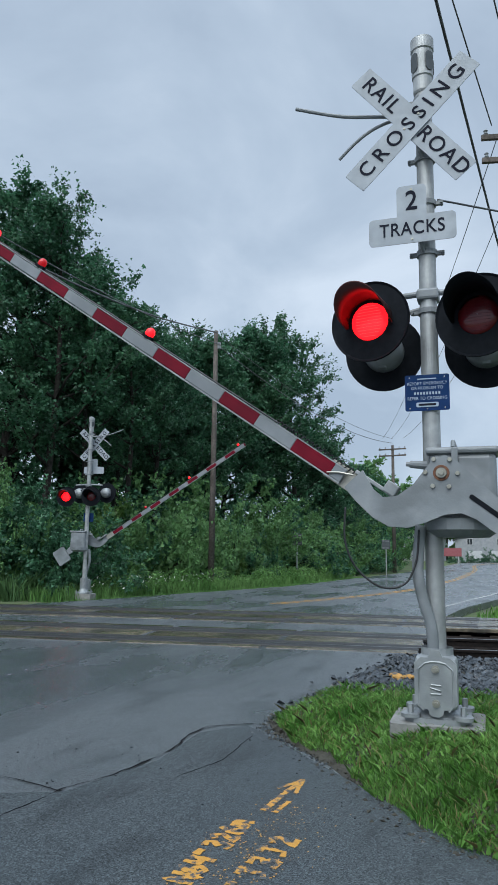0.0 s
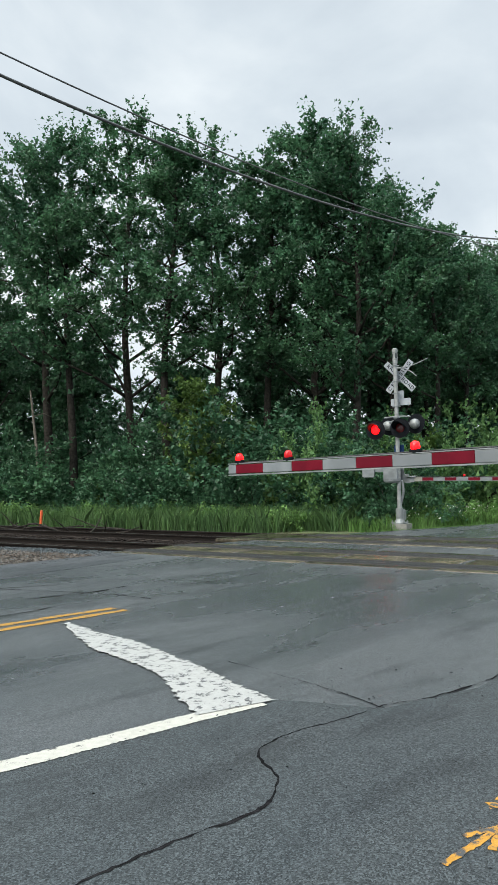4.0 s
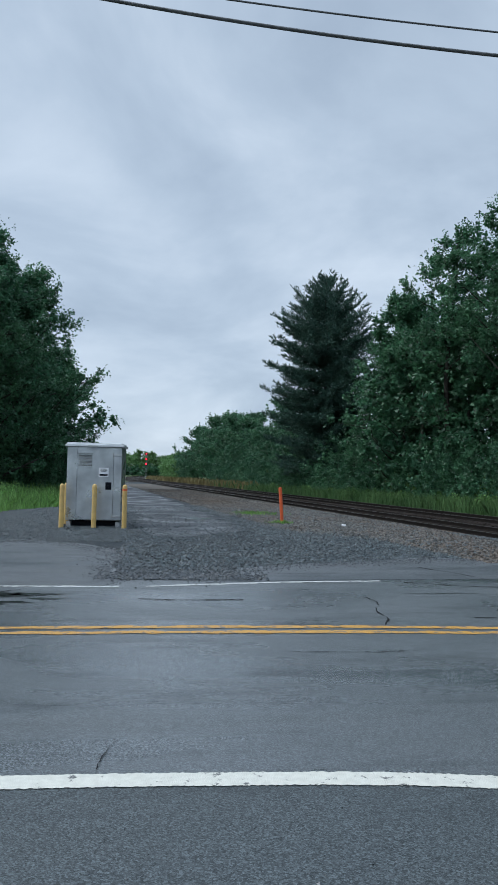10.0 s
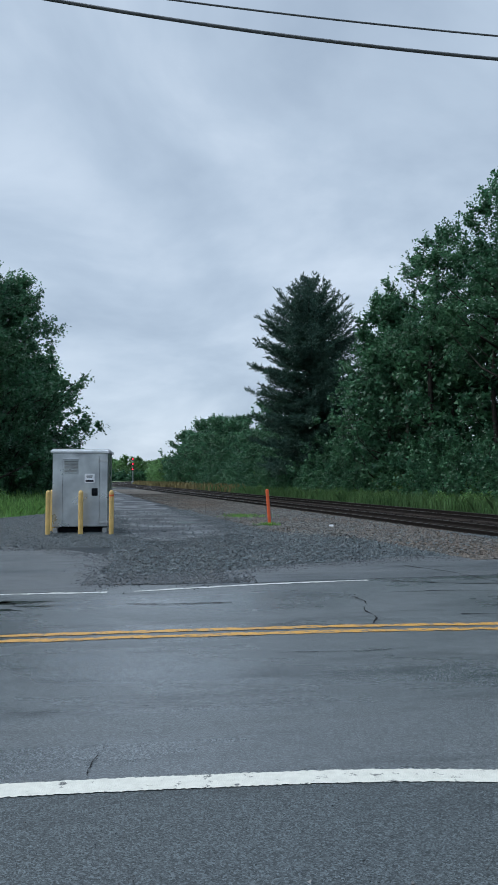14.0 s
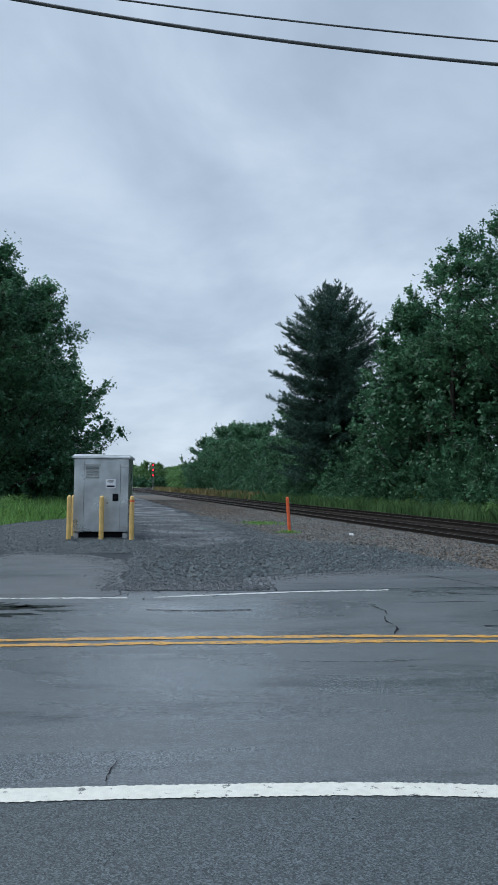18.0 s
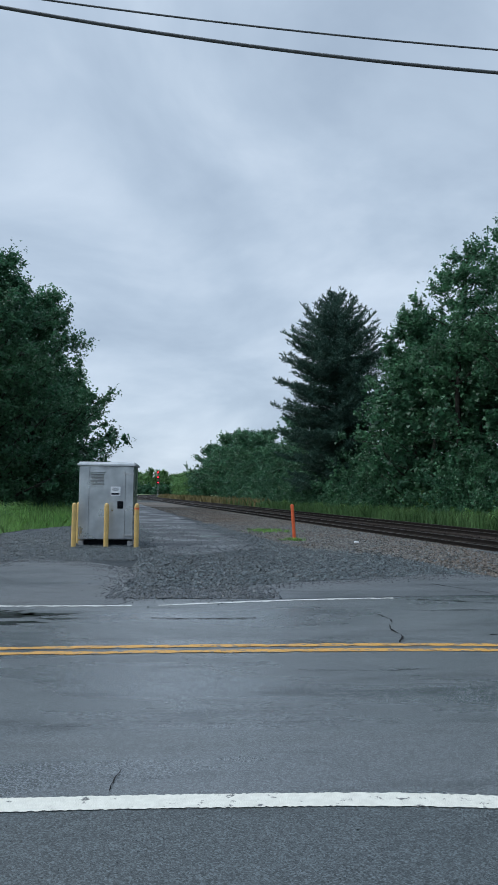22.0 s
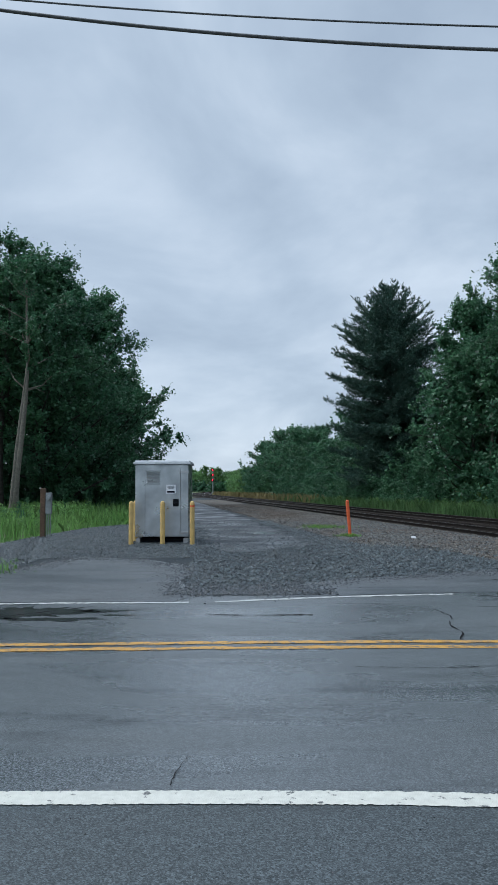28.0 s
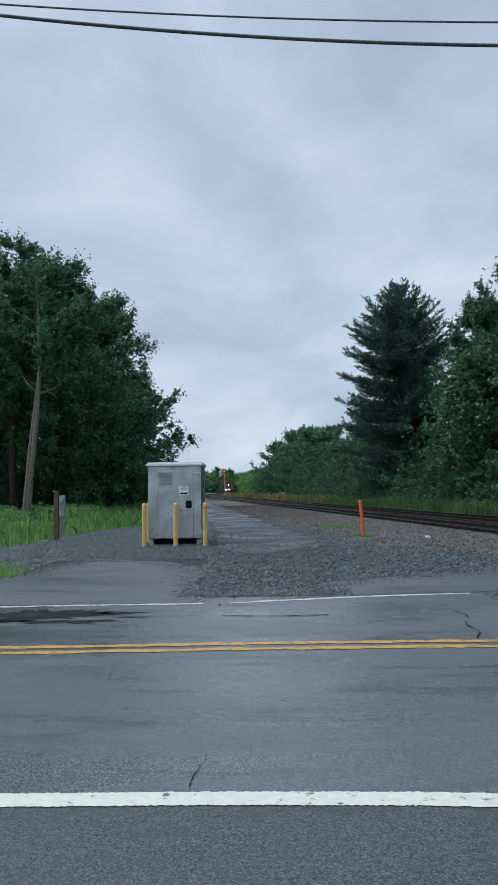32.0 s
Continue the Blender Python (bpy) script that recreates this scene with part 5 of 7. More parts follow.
    tube(bm, smooth3([(-0.06, 0.09, 1.45), (-0.08, 0.11, 1.25), (-0.09, 0.115, 1.08), (-0.08, 0.08, 0.9), (-0.07, 0.03, 0.72), (-0.07, 0.02, 0.48)], 5), 0.042, 12)
    for z in (0.50, 0.53, 0.56):
        lathe(bm, [(0.046, z - 0.012), (0.054, z - 0.012), (0.054, z + 0.006), (0.046, z + 0.006)], 14, Matrix.Translation((-0.05, 0.02, 0)))
    part("conduit", bm, M_GREYP, s, "flexible grey conduit", smooth=True)
    bm = B()
    pts = smooth3([(-0.26, 0.62, 1.58), (-0.27, 0.62, 1.32), (-0.25, 0.53, 1.12), (-0.22, 0.36, 1.0), (-0.18, 0.2, 1.03), (-0.14, 0.12, 1.2), (-0.12, 0.10, 1.42)])
    tube(bm, pts, 0.008, 7)
    part("hanging_cable", bm, M_CABLE, s, "black looped cable", smooth=True)
    arm = gate_arm(s, arm_len, arm_start, lights, lamps)
    return s, arm


def smooth3(pts, k=8):
    out = []
    n = len(pts)
    for i in range(n - 1):
        p0, p1, p2, p3 = (Vector(pts[max(i - 1, 0)]), Vector(pts[i]), Vector(pts[i + 1]), Vector(pts[min(i + 2, n - 1)]))
        for j in range(k):
            t = j / k
            out.append(0.5 * (2 * p1 + (p2 - p0) * t + (2 * p0 - 5 * p1 + 4 * p2 - p3) * t * t + (3 * p1 - p0 - 3 * p2 + p3) * t ** 3))
    return out + [Vector(pts[-1])]


NEAR_PIVOT, FAR_PIVOT = (-0.27, -0.08, 1.82), (-0.27, -0.02, 1.90)
near_signal, near_arm = crossing_signal(pose(5.25, 0.14, 0.22), "tall grey crossing signal with crossbuck, red lamps and lowering striped gate", (True, False), (False, False), ARM_LEN, (4.64, 4.0, 2.65), (M_LITW, M_GLOW, M_LITW), 0.075, (0.43, -0.37), (0.38, -0.42))
far_signal, far_arm = crossing_signal(pose(19.85, 11.93, 0.0, 0, 0, 192), "crossing signal across the tracks with lit red lamps and striped gate", (False, False), (False, True), 5.85, (5.65, 3.75, 2.05), (M_LITW, M_LITW, M_GLOW), 0.06, (0.56, -0.34), (0.18, -0.645), up=0.24, arm_start=0.62)


# ---- yard: shed, bollards, posts ----
def equipment_shed():
    x0, x1, y0, y1, z0, z1 = -3.2, -1.70, 19.9, 21.3, 0.10, 2.2
    s = thing("equipment_shed", pose((x0 + x1) / 2, y0, 0), "silver aluminium signal equipment cabinet on skids", "equipment cabinet")
    w, d = x1 - x0, y1 - y0
    bm = B()
    box(bm, (0, d / 2, (z0 + z1) / 2 + 0.03), (w, d, z1 - z0 - 0.06), None, 0.012)
    part("body", bm, M_SHED, s, "brushed aluminium shell")
    bm = B()
    box(bm, (0, d / 2, z1 + 0.035), (w + 0.10, d + 0.14, 0.07), None, 0.012)
    box(bm, (0, d / 2, z1 + 0.085), (w + 0.02, d + 0.06, 0.05), None, 0.012)
    part("roof", bm, M_SHEDTOP, s, "pale aluminium roof lid")
    bm = B()
    box(bm, (-w / 2 + 0.14, -0.012, (z0 + z1) / 2 + 0.02), (0.27, 0.02, z1 - z0 - 0.1), None, 0.004)
    part("corner_panel", bm, M_SHED, s)
    bm = B()
    box(bm, (w / 2 - 0.11, -0.012, (z0 + z1) / 2 + 0.02), (0.21, 0.02, z1 - z0 - 0.1), None, 0.004)
    part("corner_panel", bm, M_SHED, s)
    bm = B()
    box(bm, (0.035, -0.018, (z0 + z1) / 2 + 0.0), (0.98, 0.03, z1 - z0 - 0.16), None, 0.006)
    door = part("door", bm, M_SHED, s, "flat aluminium door")
    bm = B()
    box(bm, (0.40, -0.05, 1.12), (0.16, 0.05, 0.21), None, 0.012)
    cyl(bm, (0.40, -0.08, 1.10), (0.40, -0.11, 1.10), 0.035, 0.03, 10)
    part("lock_handle", bm, M_BLACK, door, "dark lock housing")
    bm = B()
    prism(bm, rounded(0.27, 0.25, 0.01), 0, 0.004, Matrix(((1, 0, 0, 0.26), (0, 0, -1, -0.035), (0, 1, 0, 1.5), (0, 0, 0, 1))))
    notice = part("notice", bm, M_WINK, door, "white notice plate")
    bm = B()
    for v, hw in ((1.585, 0.16), (1.555, 0.2), (1.525, 0.14)):
        box(bm, (0.26, -0.041, v), (hw, 0.002, 0.012))
    box(bm, (0.26, -0.041, 1.425), (0.22, 0.002, 0.05))
    part("printed_bar", bm, M_INK, notice)
    bm = B()
    box(bm, (-0.24, -0.03, 1.83), (0.40, 0.05, 0.40), None, 0.006)
    box(bm, (-0.24, -0.07, 2.03), (0.42, 0.12, 0.03), None, 0.004)
    vent = part("vent", bm, M_SHED, s, "louvred vent with hood")
    for k in range(8):
        bm = B()
        box(bm, (0, 0, 0), (0.36, 0.035, 0.012), Matrix.Translation((-0.24, -0.06, 1.68 + 0.04 * k)) @ Matrix.Rotation(radians(35), 4, "X"))
        part("louvre", bm, M_SIGNBACK, vent)
    bm = B()
    for zz in (1.98, 0.28):
        box(bm, (w / 2 - 0.12, -0.035, zz), (0.26, 0.03, 0.06), None, 0.006)
        cyl(bm, (w / 2 - 0.24, -0.04, zz - 0.05), (w / 2 - 0.24, -0.04, zz + 0.05), 0.018, 0.018, 8)
    part("hinge", bm, M_SIGNBACK, s, "steel strap hinges")
    for sx in (-w / 2 + 0.08, w / 2 - 0.08):
        bm = B()
        box(bm, (sx, d / 2, 0.04), (0.12, d, 0.17), None, 0.006)
        part("skid", bm, M_SIGNBACK, s, "steel skid")
    # matt black block filling the gap between the skids down to the ground
    bm = B()
    box(bm, (0, d / 2 + 0.1, 0.05), (w - 0.2, d - 0.2, 0.14))
    part("skid_gap_block", bm, M_BLACK, s)
    bm = B()
    for k in range(4):
        box(bm, (-w / 2 + 0.3 + 0.25 * k, -0.045, z1 - 0.02), (0.03, 0.015, 0.05))
    tube(bm, [(-w / 2 + 0.1, -0.06, z1 + 0.03), (0, -0.065, z1 + 0.028), (w / 2 - 0.1, -0.06, z1 + 0.03)], 0.008, 5)
    part("eave_bracket", bm, M_SIGNBACK, s)


def bollards():
    def one(x, y, marked=False):
        s = thing("bollard", pose(x, y, -0.02), "yellow steel bollard guarding the equipment cabinet", "bollard", "bollards round the cabinet")
        bm = B()
        lathe(bm, [(0.065, -0.15), (0.065, 1.12), (0.055, 1.165), (0.03, 1.19), (0.003, 1.195)], 18)
        part("post", bm, M_BOLLARD, s, smooth=False)
        if marked:
            bm = B()
            lathe(bm, [(0.0665, 1.03), (0.067, 1.05), (0.0665, 1.08)], 18)
            part("band", bm, M_ORANGE, s, "orange band")
        return s
    first = one(-3.22, 19.35)
    for x, y in ((-2.36, 19.35), (-3.30, 20.6)):
        copy_thing(first, pose(x, y, -0.02))
    one(-1.55, 19.35, True)


def marker_post(x, y, z, tilt, h, label):
    s = thing("marker_post", pose(x, y, z, 0, tilt, 12), label, "marker post", "orange track markers")
    bm = B()
    lathe(bm, [(0.05, -0.1), (0.052, h - 0.12), (0.052, h)], 16)
    lathe(bm, [(0.052, h), (0.04, h + 0.015), (0.003, h + 0.018)], 16)
    part("post", bm, M_ORANGE, s)
    for zz in (h - 0.1, h - 0.2):
        bm = B()
        lathe(bm, [(0.0525, zz), (0.055, zz + 0.006), (0.055, zz + 0.03), (0.0525, zz + 0.036)], 16)
        part("ring", bm, M_ORANGE, s)


def meter_post():
    s = thing("meter_post", pose(-6.6, 22.7, -0.02), "brown timber post carrying a grey electric meter box", "utility post")
    bm = B()
    box(bm, (0, 0, 0.75), (0.15, 0.15, 1.62), None, 0.012)
    part("post", bm, M_POST, s)
    bm = B()
    box(bm, (0.19, -0.02, 1.08), (0.19, 0.12, 0.68), None, 0.015)
    cyl(bm, (0.19, -0.08, 1.26), (0.19, -0.15, 1.26), 0.075, 0.07, 18)
    part("meter_box", bm, M_ALU, s, "grey meter box")
    bm = B()
    for dx, r0 in ((0.13, 0.022), (0.18, 0.018), (0.24, 0.025)):
        tube(bm, [(dx, -0.02, 0.76), (dx + 0.01, -0.02, 0.4), (dx, -0.02, -0.1)], r0, 8)
    part("conduit", bm, M_ALU, s, "grey conduits")
    bm = B()
    box(bm, (-0.1, 0.02, 1.56), (0.05, 0.1, 0.04), None, 0.004)
    part("bracket", bm, M_SIGNBACK, s)


equipment_shed()
bollards()
marker_post(3.2, 22.4, -0.02, -4.5, 1.14, "leaning orange marker post in the gravel")
marker_post(14.3, 24.35, -0.2, 5, 0.74, "short orange marker post beyond the far track")
meter_post()


def debris():
    bm = B()
    box(bm, (4.95, 21.3, 0.03), (0.12, 0.09, 0.06), None, 0.01)
    solid("paper_cup", bm, M_WINK, "crumpled white litter on the ballast", "litter")


debris()


def sprayed_marks():
    """Sprayed utility marks: two rows of unreadable strokes and two arrows."""
    s = thing("sprayed_marks", pose(0, 0, 0), "yellow sprayed utility marks on the shoulder", "road marks", kind="structure")
    r = random.Random(5)

    def stroke(pts, w=0.036):
        bm = B()
        path = dense(pts, 0.02, 0.0, False)
        tube(bm, [Vector((x + r.uniform(-0.003, 0.003), y + r.uniform(-0.003, 0.003), 0.0)) for x, y in path], [w * 0.5 * r.uniform(0.75, 1.2) for _ in path], 8, Matrix.Translation((0, 0, 0.0072)) @ Matrix.Diagonal((1, 1, 0.07, 1)))
        part("stroke", bm, M_SPRAY, s)

    def row(a, b, glyphs, h):
        a, b = Vector(a), Vector(b)
        d = (b - a) / len(glyphs)
        up = Vector((-d.y, d.x)).normalized() * h
        shapes = {"N": [[(0, 0), (0, 1), (0.6, 0), (0.6, 1)]], "6": [[(0.5, 1), (0.1, 0.6), (0.05, 0.15), (0.4, 0), (0.6, 0.25), (0.35, 0.5), (0.08, 0.35)]], "4": [[(0.1, 1), (0.0, 0.45), (0.6, 0.5)], [(0.5, 0.95), (0.45, 0)]],
                  "'": [[(0.1, 1), (0.05, 0.7)], [(0.35, 1), (0.3, 0.7)]], "3": [[(0.05, 0.9), (0.45, 0.95), (0.5, 0.65), (0.2, 0.5), (0.55, 0.35), (0.45, 0.02), (0.0, 0.08)]], "2": [[(0.05, 0.8), (0.35, 1.0), (0.55, 0.7), (0.05, 0.05), (0.6, 0.08)]],
                  "m": [[(0, 0), (0.05, 0.7), (0.25, 0.7), (0.3, 0.1), (0.4, 0.7), (0.6, 0.65), (0.65, 0)]], "8": [[(0.5, 0.85), (0.25, 1.0), (0.08, 0.75), (0.5, 0.35), (0.4, 0.02), (0.08, 0.15), (0.2, 0.5), (0.5, 0.85)]], "J": [[(0.1, 0.95), (0.6, 0.98)], [(0.4, 0.95), (0.38, 0.2), (0.05, 0.1)]]}
        for k, g in enumerate(glyphs):
            o = a + d * k
            for line in shapes[g]:
                stroke([o + d * u * 1.25 + up * v for u, v in line])
    row((2.88, 1.055), (3.68, 1.02), "N64'326m", 0.14)
    row((2.62, 0.80), (3.55, 0.72), "68'J3J2", 0.15)
    spray = B()
    for k in range(420):
        cx, cy = (2.6 + 1.5 * r.random(), 0.9 + r.gauss(0, 0.13))
        q = 0.002 + 0.004 * r.random() ** 2
        spray.faces.new([spray.verts.new((cx + q * math.cos(t) * 1.5, cy + q * math.sin(t), 0.0068)) for t in (0.2, 1.5, 2.8, 4.0, 5.2)])
    part("overspray", spray, M_SPRAY, s, "fine specks of overspray")
    stroke([(3.86, 1.03), (4.2, 0.99), (4.47, 0.95)], 0.04)
    stroke([(4.25, 1.06), (4.47, 0.95), (4.2, 0.93)], 0.03)
    stroke([(3.85, 0.96), (4.05, 0.93)], 0.03)
    stroke([(2.3, 1.1), (2.5, 1.08), (2.72, 1.06)], 0.035)
    stroke([(2.55, 1.14), (2.72, 1.06), (2.52, 1.01)], 0.03)
    for x, y in ((7.9, 0.62), (7.75, 0.72), (8.0, 0.78)):
        z = verge_height(x, y)[0] + 0.05
        bm = B()
        bmesh.ops.create_icosphere(bm, subdivisions=1, radius=0.07, matrix=Matrix.LocRotScale((x, y, z - 0.02), None, (1, 1.2, 0.5)))
        part("sprayed_stone", bm, M_SPRAY, s, "stone sprayed yellow")


sprayed_marks()


# ---- poles and wires ----
def utility_pole(x, y, h, arm_z, label, arm_turn=0.0, arm=True, r=0.14):
    s = thing("utility_pole", pose(x, y, -0.2), label, "utility pole", "utility poles")
    bm = B()
    tube(bm, [(0, 0, -0.3), (0, 0, h * 0.5), (0, 0, h)], [r, r * 0.85, r * 0.68], 14)
    part("pole", bm, M_WOODPOLE, s, smooth=True)
    if arm:
        for dz in (0.0, -0.55) if arm == 2 else (0.0,):
            bm = B()
            box(bm, (0, 0.12, arm_z + dz), (2.4, 0.09, 0.12), Matrix.Rotation(radians(arm_turn), 4, "Z"), 0.01)
            ca = part("crossarm", bm, M_WOODPOLE, s)
            for u in (-1.1, -0.6, 0.6, 1.1):
                bm = B()
                lathe(bm, [(0.03, 0.06), (0.05, 0.09), (0.03, 0.13), (0.05, 0.16), (0.02, 0.2), (0.003, 0.2)], 10, Matrix.Rotation(radians(arm_turn), 4, "Z") @ Matrix.Translation((u, 0.12, arm_z + dz)))
                part("insulator", bm, M_GREYP, ca)
    else:
        bm = B()
        box(bm, (0, -0.16, h - 0.7), (0.1, 0.14, 0.3), None, 0.02)
        part("bracket", bm, M_GREYP, s)
    return s


def wire(pts, r, label):
    bm = B()
    tube(bm, smooth3(pts, 10), r, 6)
    solid("overhead_wire", bm, M_WIRE, label, "wire", "overhead wires", smooth=True)


utility_pole(28.75, 11.1, 11.5, 0, "weathered brown wooden utility pole in roadside weeds", arm=False)
utility_pole(-19, 11.9, 14.0, 0, "weathered wooden utility pole beside the road", arm=False)
utility_pole(15.6, -1.58, 11.9, 10.87, "wooden utility pole with double crossarm", 100, 2)
utility_pole(61, 7.2, 10.8, 10.45, "distant wooden utility pole with double crossarms", 80, 2, 0.17)


def sagged(a, b, sag, n=9):
    a, b = Vector(a), Vector(b)
    return [a.lerp(b, i / n) - Vector((0, 0, 4 * sag * (i / n) * (1 - i / n))) for i in range(n + 1)]


def cable(z0, c, mid, y0, r, label):
    wire([(x, y0 + (-0.02) * (x - 5), z0 + c * (x - mid) ** 2) for x in (-19, -13, -8, -4, 0, 4, 8, 13, 18, 23, 28.6)], r, label)


cable(8.85, 0.0058, 8.6, 11.45, 0.03, "thick black overhead cable above the road")
cable(9.09, 0.0040, 9.5, 11.2, 0.016, "thin black overhead wire above the road")
wire(sagged((28.75, 11.0, 10.6), (61, 7.2, 10.8), 0.9), 0.02, "black overhead wire along the road")
wire(sagged((28.75, 11.0, 11.1), (61, 7.2, 11.2), 0.8), 0.014, "thin overhead wire along the road")
for dy, z in ((0.9, 11.0), (0.1, 11.0), (-0.9, 10.45)):
    wire(sagged((15.5, -1.75 + dy, z), (61, 7.2 + dy, 11.2), 1.0), 0.011, "thin overhead wire to the distant pole")
wire(sagged((-9, 3.2, 10.75), (15.3, -0.65, 10.95), 0.12), 0.014, "thin overhead wire passing the signal")
wire(sagged((-9, 1.62, 6.5), (27.4, -2.3, 6.6), 0.12), 0.015, "thick overhead cable passing the signal")
wire(sagged((-9, 2.6, 10.75), (15.3, -1.3, 10.95), 0.12), 0.014, "thin overhead wire passing the signal")
wire(sagged((5.25, 0.05, 4.27), (10.5, -9.5, 6.9), 0.95), 0.008, "service wire from the signal mast")


# ---- far signs, railway signal, houses ----
def road_sign(x, y, h, label, turn):
    s = thing("road_sign", pose(x, y, -0.2, 0, 0, turn), label, "road sign")
    bm = B()
    box(bm, (0, 0, h / 2), (0.06, 0.06, h), None, 0.005)
    part("post", bm, M_SIGNBACK, s)
    bm = B()
    prism(bm, rounded(0.6, 0.66, 0.04), -0.004, 0.004, face_at(-0.04, 0, h - 0.35))
    part("plate", bm, M_DULLBACK, s, "dull grey sign back")
    for z in (h - 0.1, h - 0.6):
        bm = B()
        box(bm, (-0.05, 0, z), (0.012, 0.5, 0.04))
        part("brace", bm, M_SIGNBACK, s)


road_sign(40, 10.2, 2.7, "small road sign seen from behind in weeds", 0)
road_sign(52, 6.7, 2.6, "small road sign seen from behind in the grass", 0)


def rail_signal():
    s = thing("railway_signal", pose(-12.2, 240, -0.2), "railway signal mast showing three red lights", "railway signal")
    bm = B()
    cyl(bm, (0, 0, 0), (0, 0, 8.6), 0.09, 0.07, 12)
    box(bm, (0, 0, 0.3), (0.7, 0.7, 0.6), None, 0.04)
    part("mast", bm, M_ALU, s)
    for z in (8.1, 6.4, 4.7):
        bm = B()
        lathe(bm, [(0.5, 0.0), (0.5, 0.03), (0.2, 0.05), (0.2, -0.2), (0.01, -0.22)], 20, Matrix.Translation((0, -0.16, z)) @ Matrix.Rotation(radians(90), 4, "X"))
        head = part("signal_head", bm, M_BLACK, s)
        bm = B()
        lathe(bm, [(0.004, 0.1), (0.2, 0.09), (0.25, 0.05)], 18, Matrix.Translation((0, -0.16, z)) @ Matrix.Rotation(radians(90), 4, "X"))
        part("signal_lens", bm, M_SIGLIT, head, "lit red signal lens")
    bm = B()
    for dx in (-0.28, 0.0):
        tube(bm, [(dx + 0.35, 0.1, 0.2), (dx + 0.35, 0.1, 8.3)], 0.03, 6)
    for k in range(20):
        box(bm, (0.21, 0.1, 0.6 + 0.38 * k), (0.28, 0.03, 0.03))
    part("ladder", bm, M_ALU, s)
    p = thing("trackside_mast", pose(-23.2, 240, -0.2), "pale slender mast beside the far track", "mast")
    bm = B()
    cyl(bm, (0, 0, 0), (0, 0, 6.2), 0.16, 0.12, 10)
    part("mast", bm, M_CONC, p)
    bm = B()
    box(bm, (0, 0, 6.25), (0.4, 0.2, 0.12), None, 0.02)
    part("cap", bm, M_CONC, p)


rail_signal()


def house(x, y, turn, w, d, h, roof_h, label, garage):
    s = thing("house", pose(x, y, -0.2, 0, 0, turn), label, "house", "houses down the road")
    bm = B()
    pts = [(-w / 2, 0), (w / 2, 0), (w / 2, h), (0, h + roof_h), (-w / 2, h)]
    prism(bm, pts, -d / 2, d / 2, Matrix(((0, 0, 1, 0), (1, 0, 0, 0), (0, 1, 0, 0), (0, 0, 0, 1))))
    part("wall", bm, M_SIDING, s)
    bm = B()
    for sgn in (-1, 1):
        L = math.hypot(w / 2 + 0.4, roof_h)
        a = math.atan2(roof_h, w / 2)
        box(bm, (0, 0, 0), (d + 0.7, L + 0.1, 0.18), Matrix.Translation((0, sgn * (w / 4 + 0.1), h + roof_h / 2 + 0.08)) @ Matrix.Rotation(-sgn * a, 4, "X"))
    part("roof", bm, M_ROOF, s)
    fx = -d / 2 - 0.03
    for k, yy in enumerate(garage):
        bm = B()
        box(bm, (fx, yy, 1.15), (0.08, 2.6, 2.2), None, 0.02)
        dr = part("garage_door", bm, M_DOORW, s, "white panelled garage door")
        bm = B()
        for q in range(3):
            box(bm, (fx - 0.045, yy, 0.55 + 0.55 * q), (0.01, 2.5, 0.025))
        part("panel_joint", bm, M_SIGNBACK, dr)
    for yy in (-w / 4, w / 4):
        bm = B()
        box(bm, (fx, yy, h - 0.2), (0.06, 1.1, 1.3), None, 0.01)
        win = part("window", bm, M_DOORW, s)
        bm = B()
        for q in (-0.25, 0.25):
            box(bm, (fx - 0.03, yy + q, h - 0.2), (0.02, 0.42, 1.1))
        part("pane", bm, M_GLASS, win)
    return s


house(150, 0.2, 0, 11, 10, 4.2, 3.2, "grey sided house with white garage doors", (-2.2, 1.8))
house(170, 13.5, 0, 9, 9, 5.0, 2.6, "pale house among trees down the road", ())
house(98, 21.2, 12, 6.5, 7, 5.6, 2.0, "pale gabled house half hidden by trees", ())


def board():
    s = thing("notice_board", pose(126, 6.0, -0.2), "long faded red board on posts", "sign board")
    bm = B()
    box(bm, (0, 0, 1.9), (0.12, 4.2, 1.4), None, 0.03)
    part("panel", bm, M_PINK, s)
    for yy in (-1.6, 1.6):
        bm = B()
        box(bm, (0.1, yy, 0.9), (0.15, 0.15, 2.0), None, 0.01)
        part("post", bm, M_DOORW, s)


board()


# ---- trees ----
def leaf_quads(centres, spread, per, size, r, flat=0.6, aspect=0.62):
    """Leaves scattered round clump centres, as small rhombs turned at random."""
    n = len(centres) * per
    c = np.repeat(centres, per, 0)
    s = np.repeat(spread, per)[:, None]
    d = r.normal(size=(n, 3))
    d /= np.linalg.norm(d, axis=1, keepdims=True)
    q = r.uniform(0.12, 1.0, (n, 1)) ** 0.55
    p = c + d * s * q * np.array([1, 1, flat])
    nrm = d * 0.5 + r.normal(size=(n, 3)) * 0.6 + np.array([0, 0, 0.5])
    nrm /= np.linalg.norm(nrm, axis=1, keepdims=True)
    u = np.cross(nrm, r.normal(size=(n, 3)))
    u /= np.linalg.norm(u, axis=1, keepdims=True)
    v = np.cross(nrm, u)
    L = size * r.uniform(0.65, 1.3, (n, 1)) * (1.5 - 0.72 * q)
    return np.stack([p - u * L * 0.55, p + u * L * 0.3 + v * L * 0.62 * aspect, p + u * L * 0.3 - v * L * 0.62 * aspect], 1)


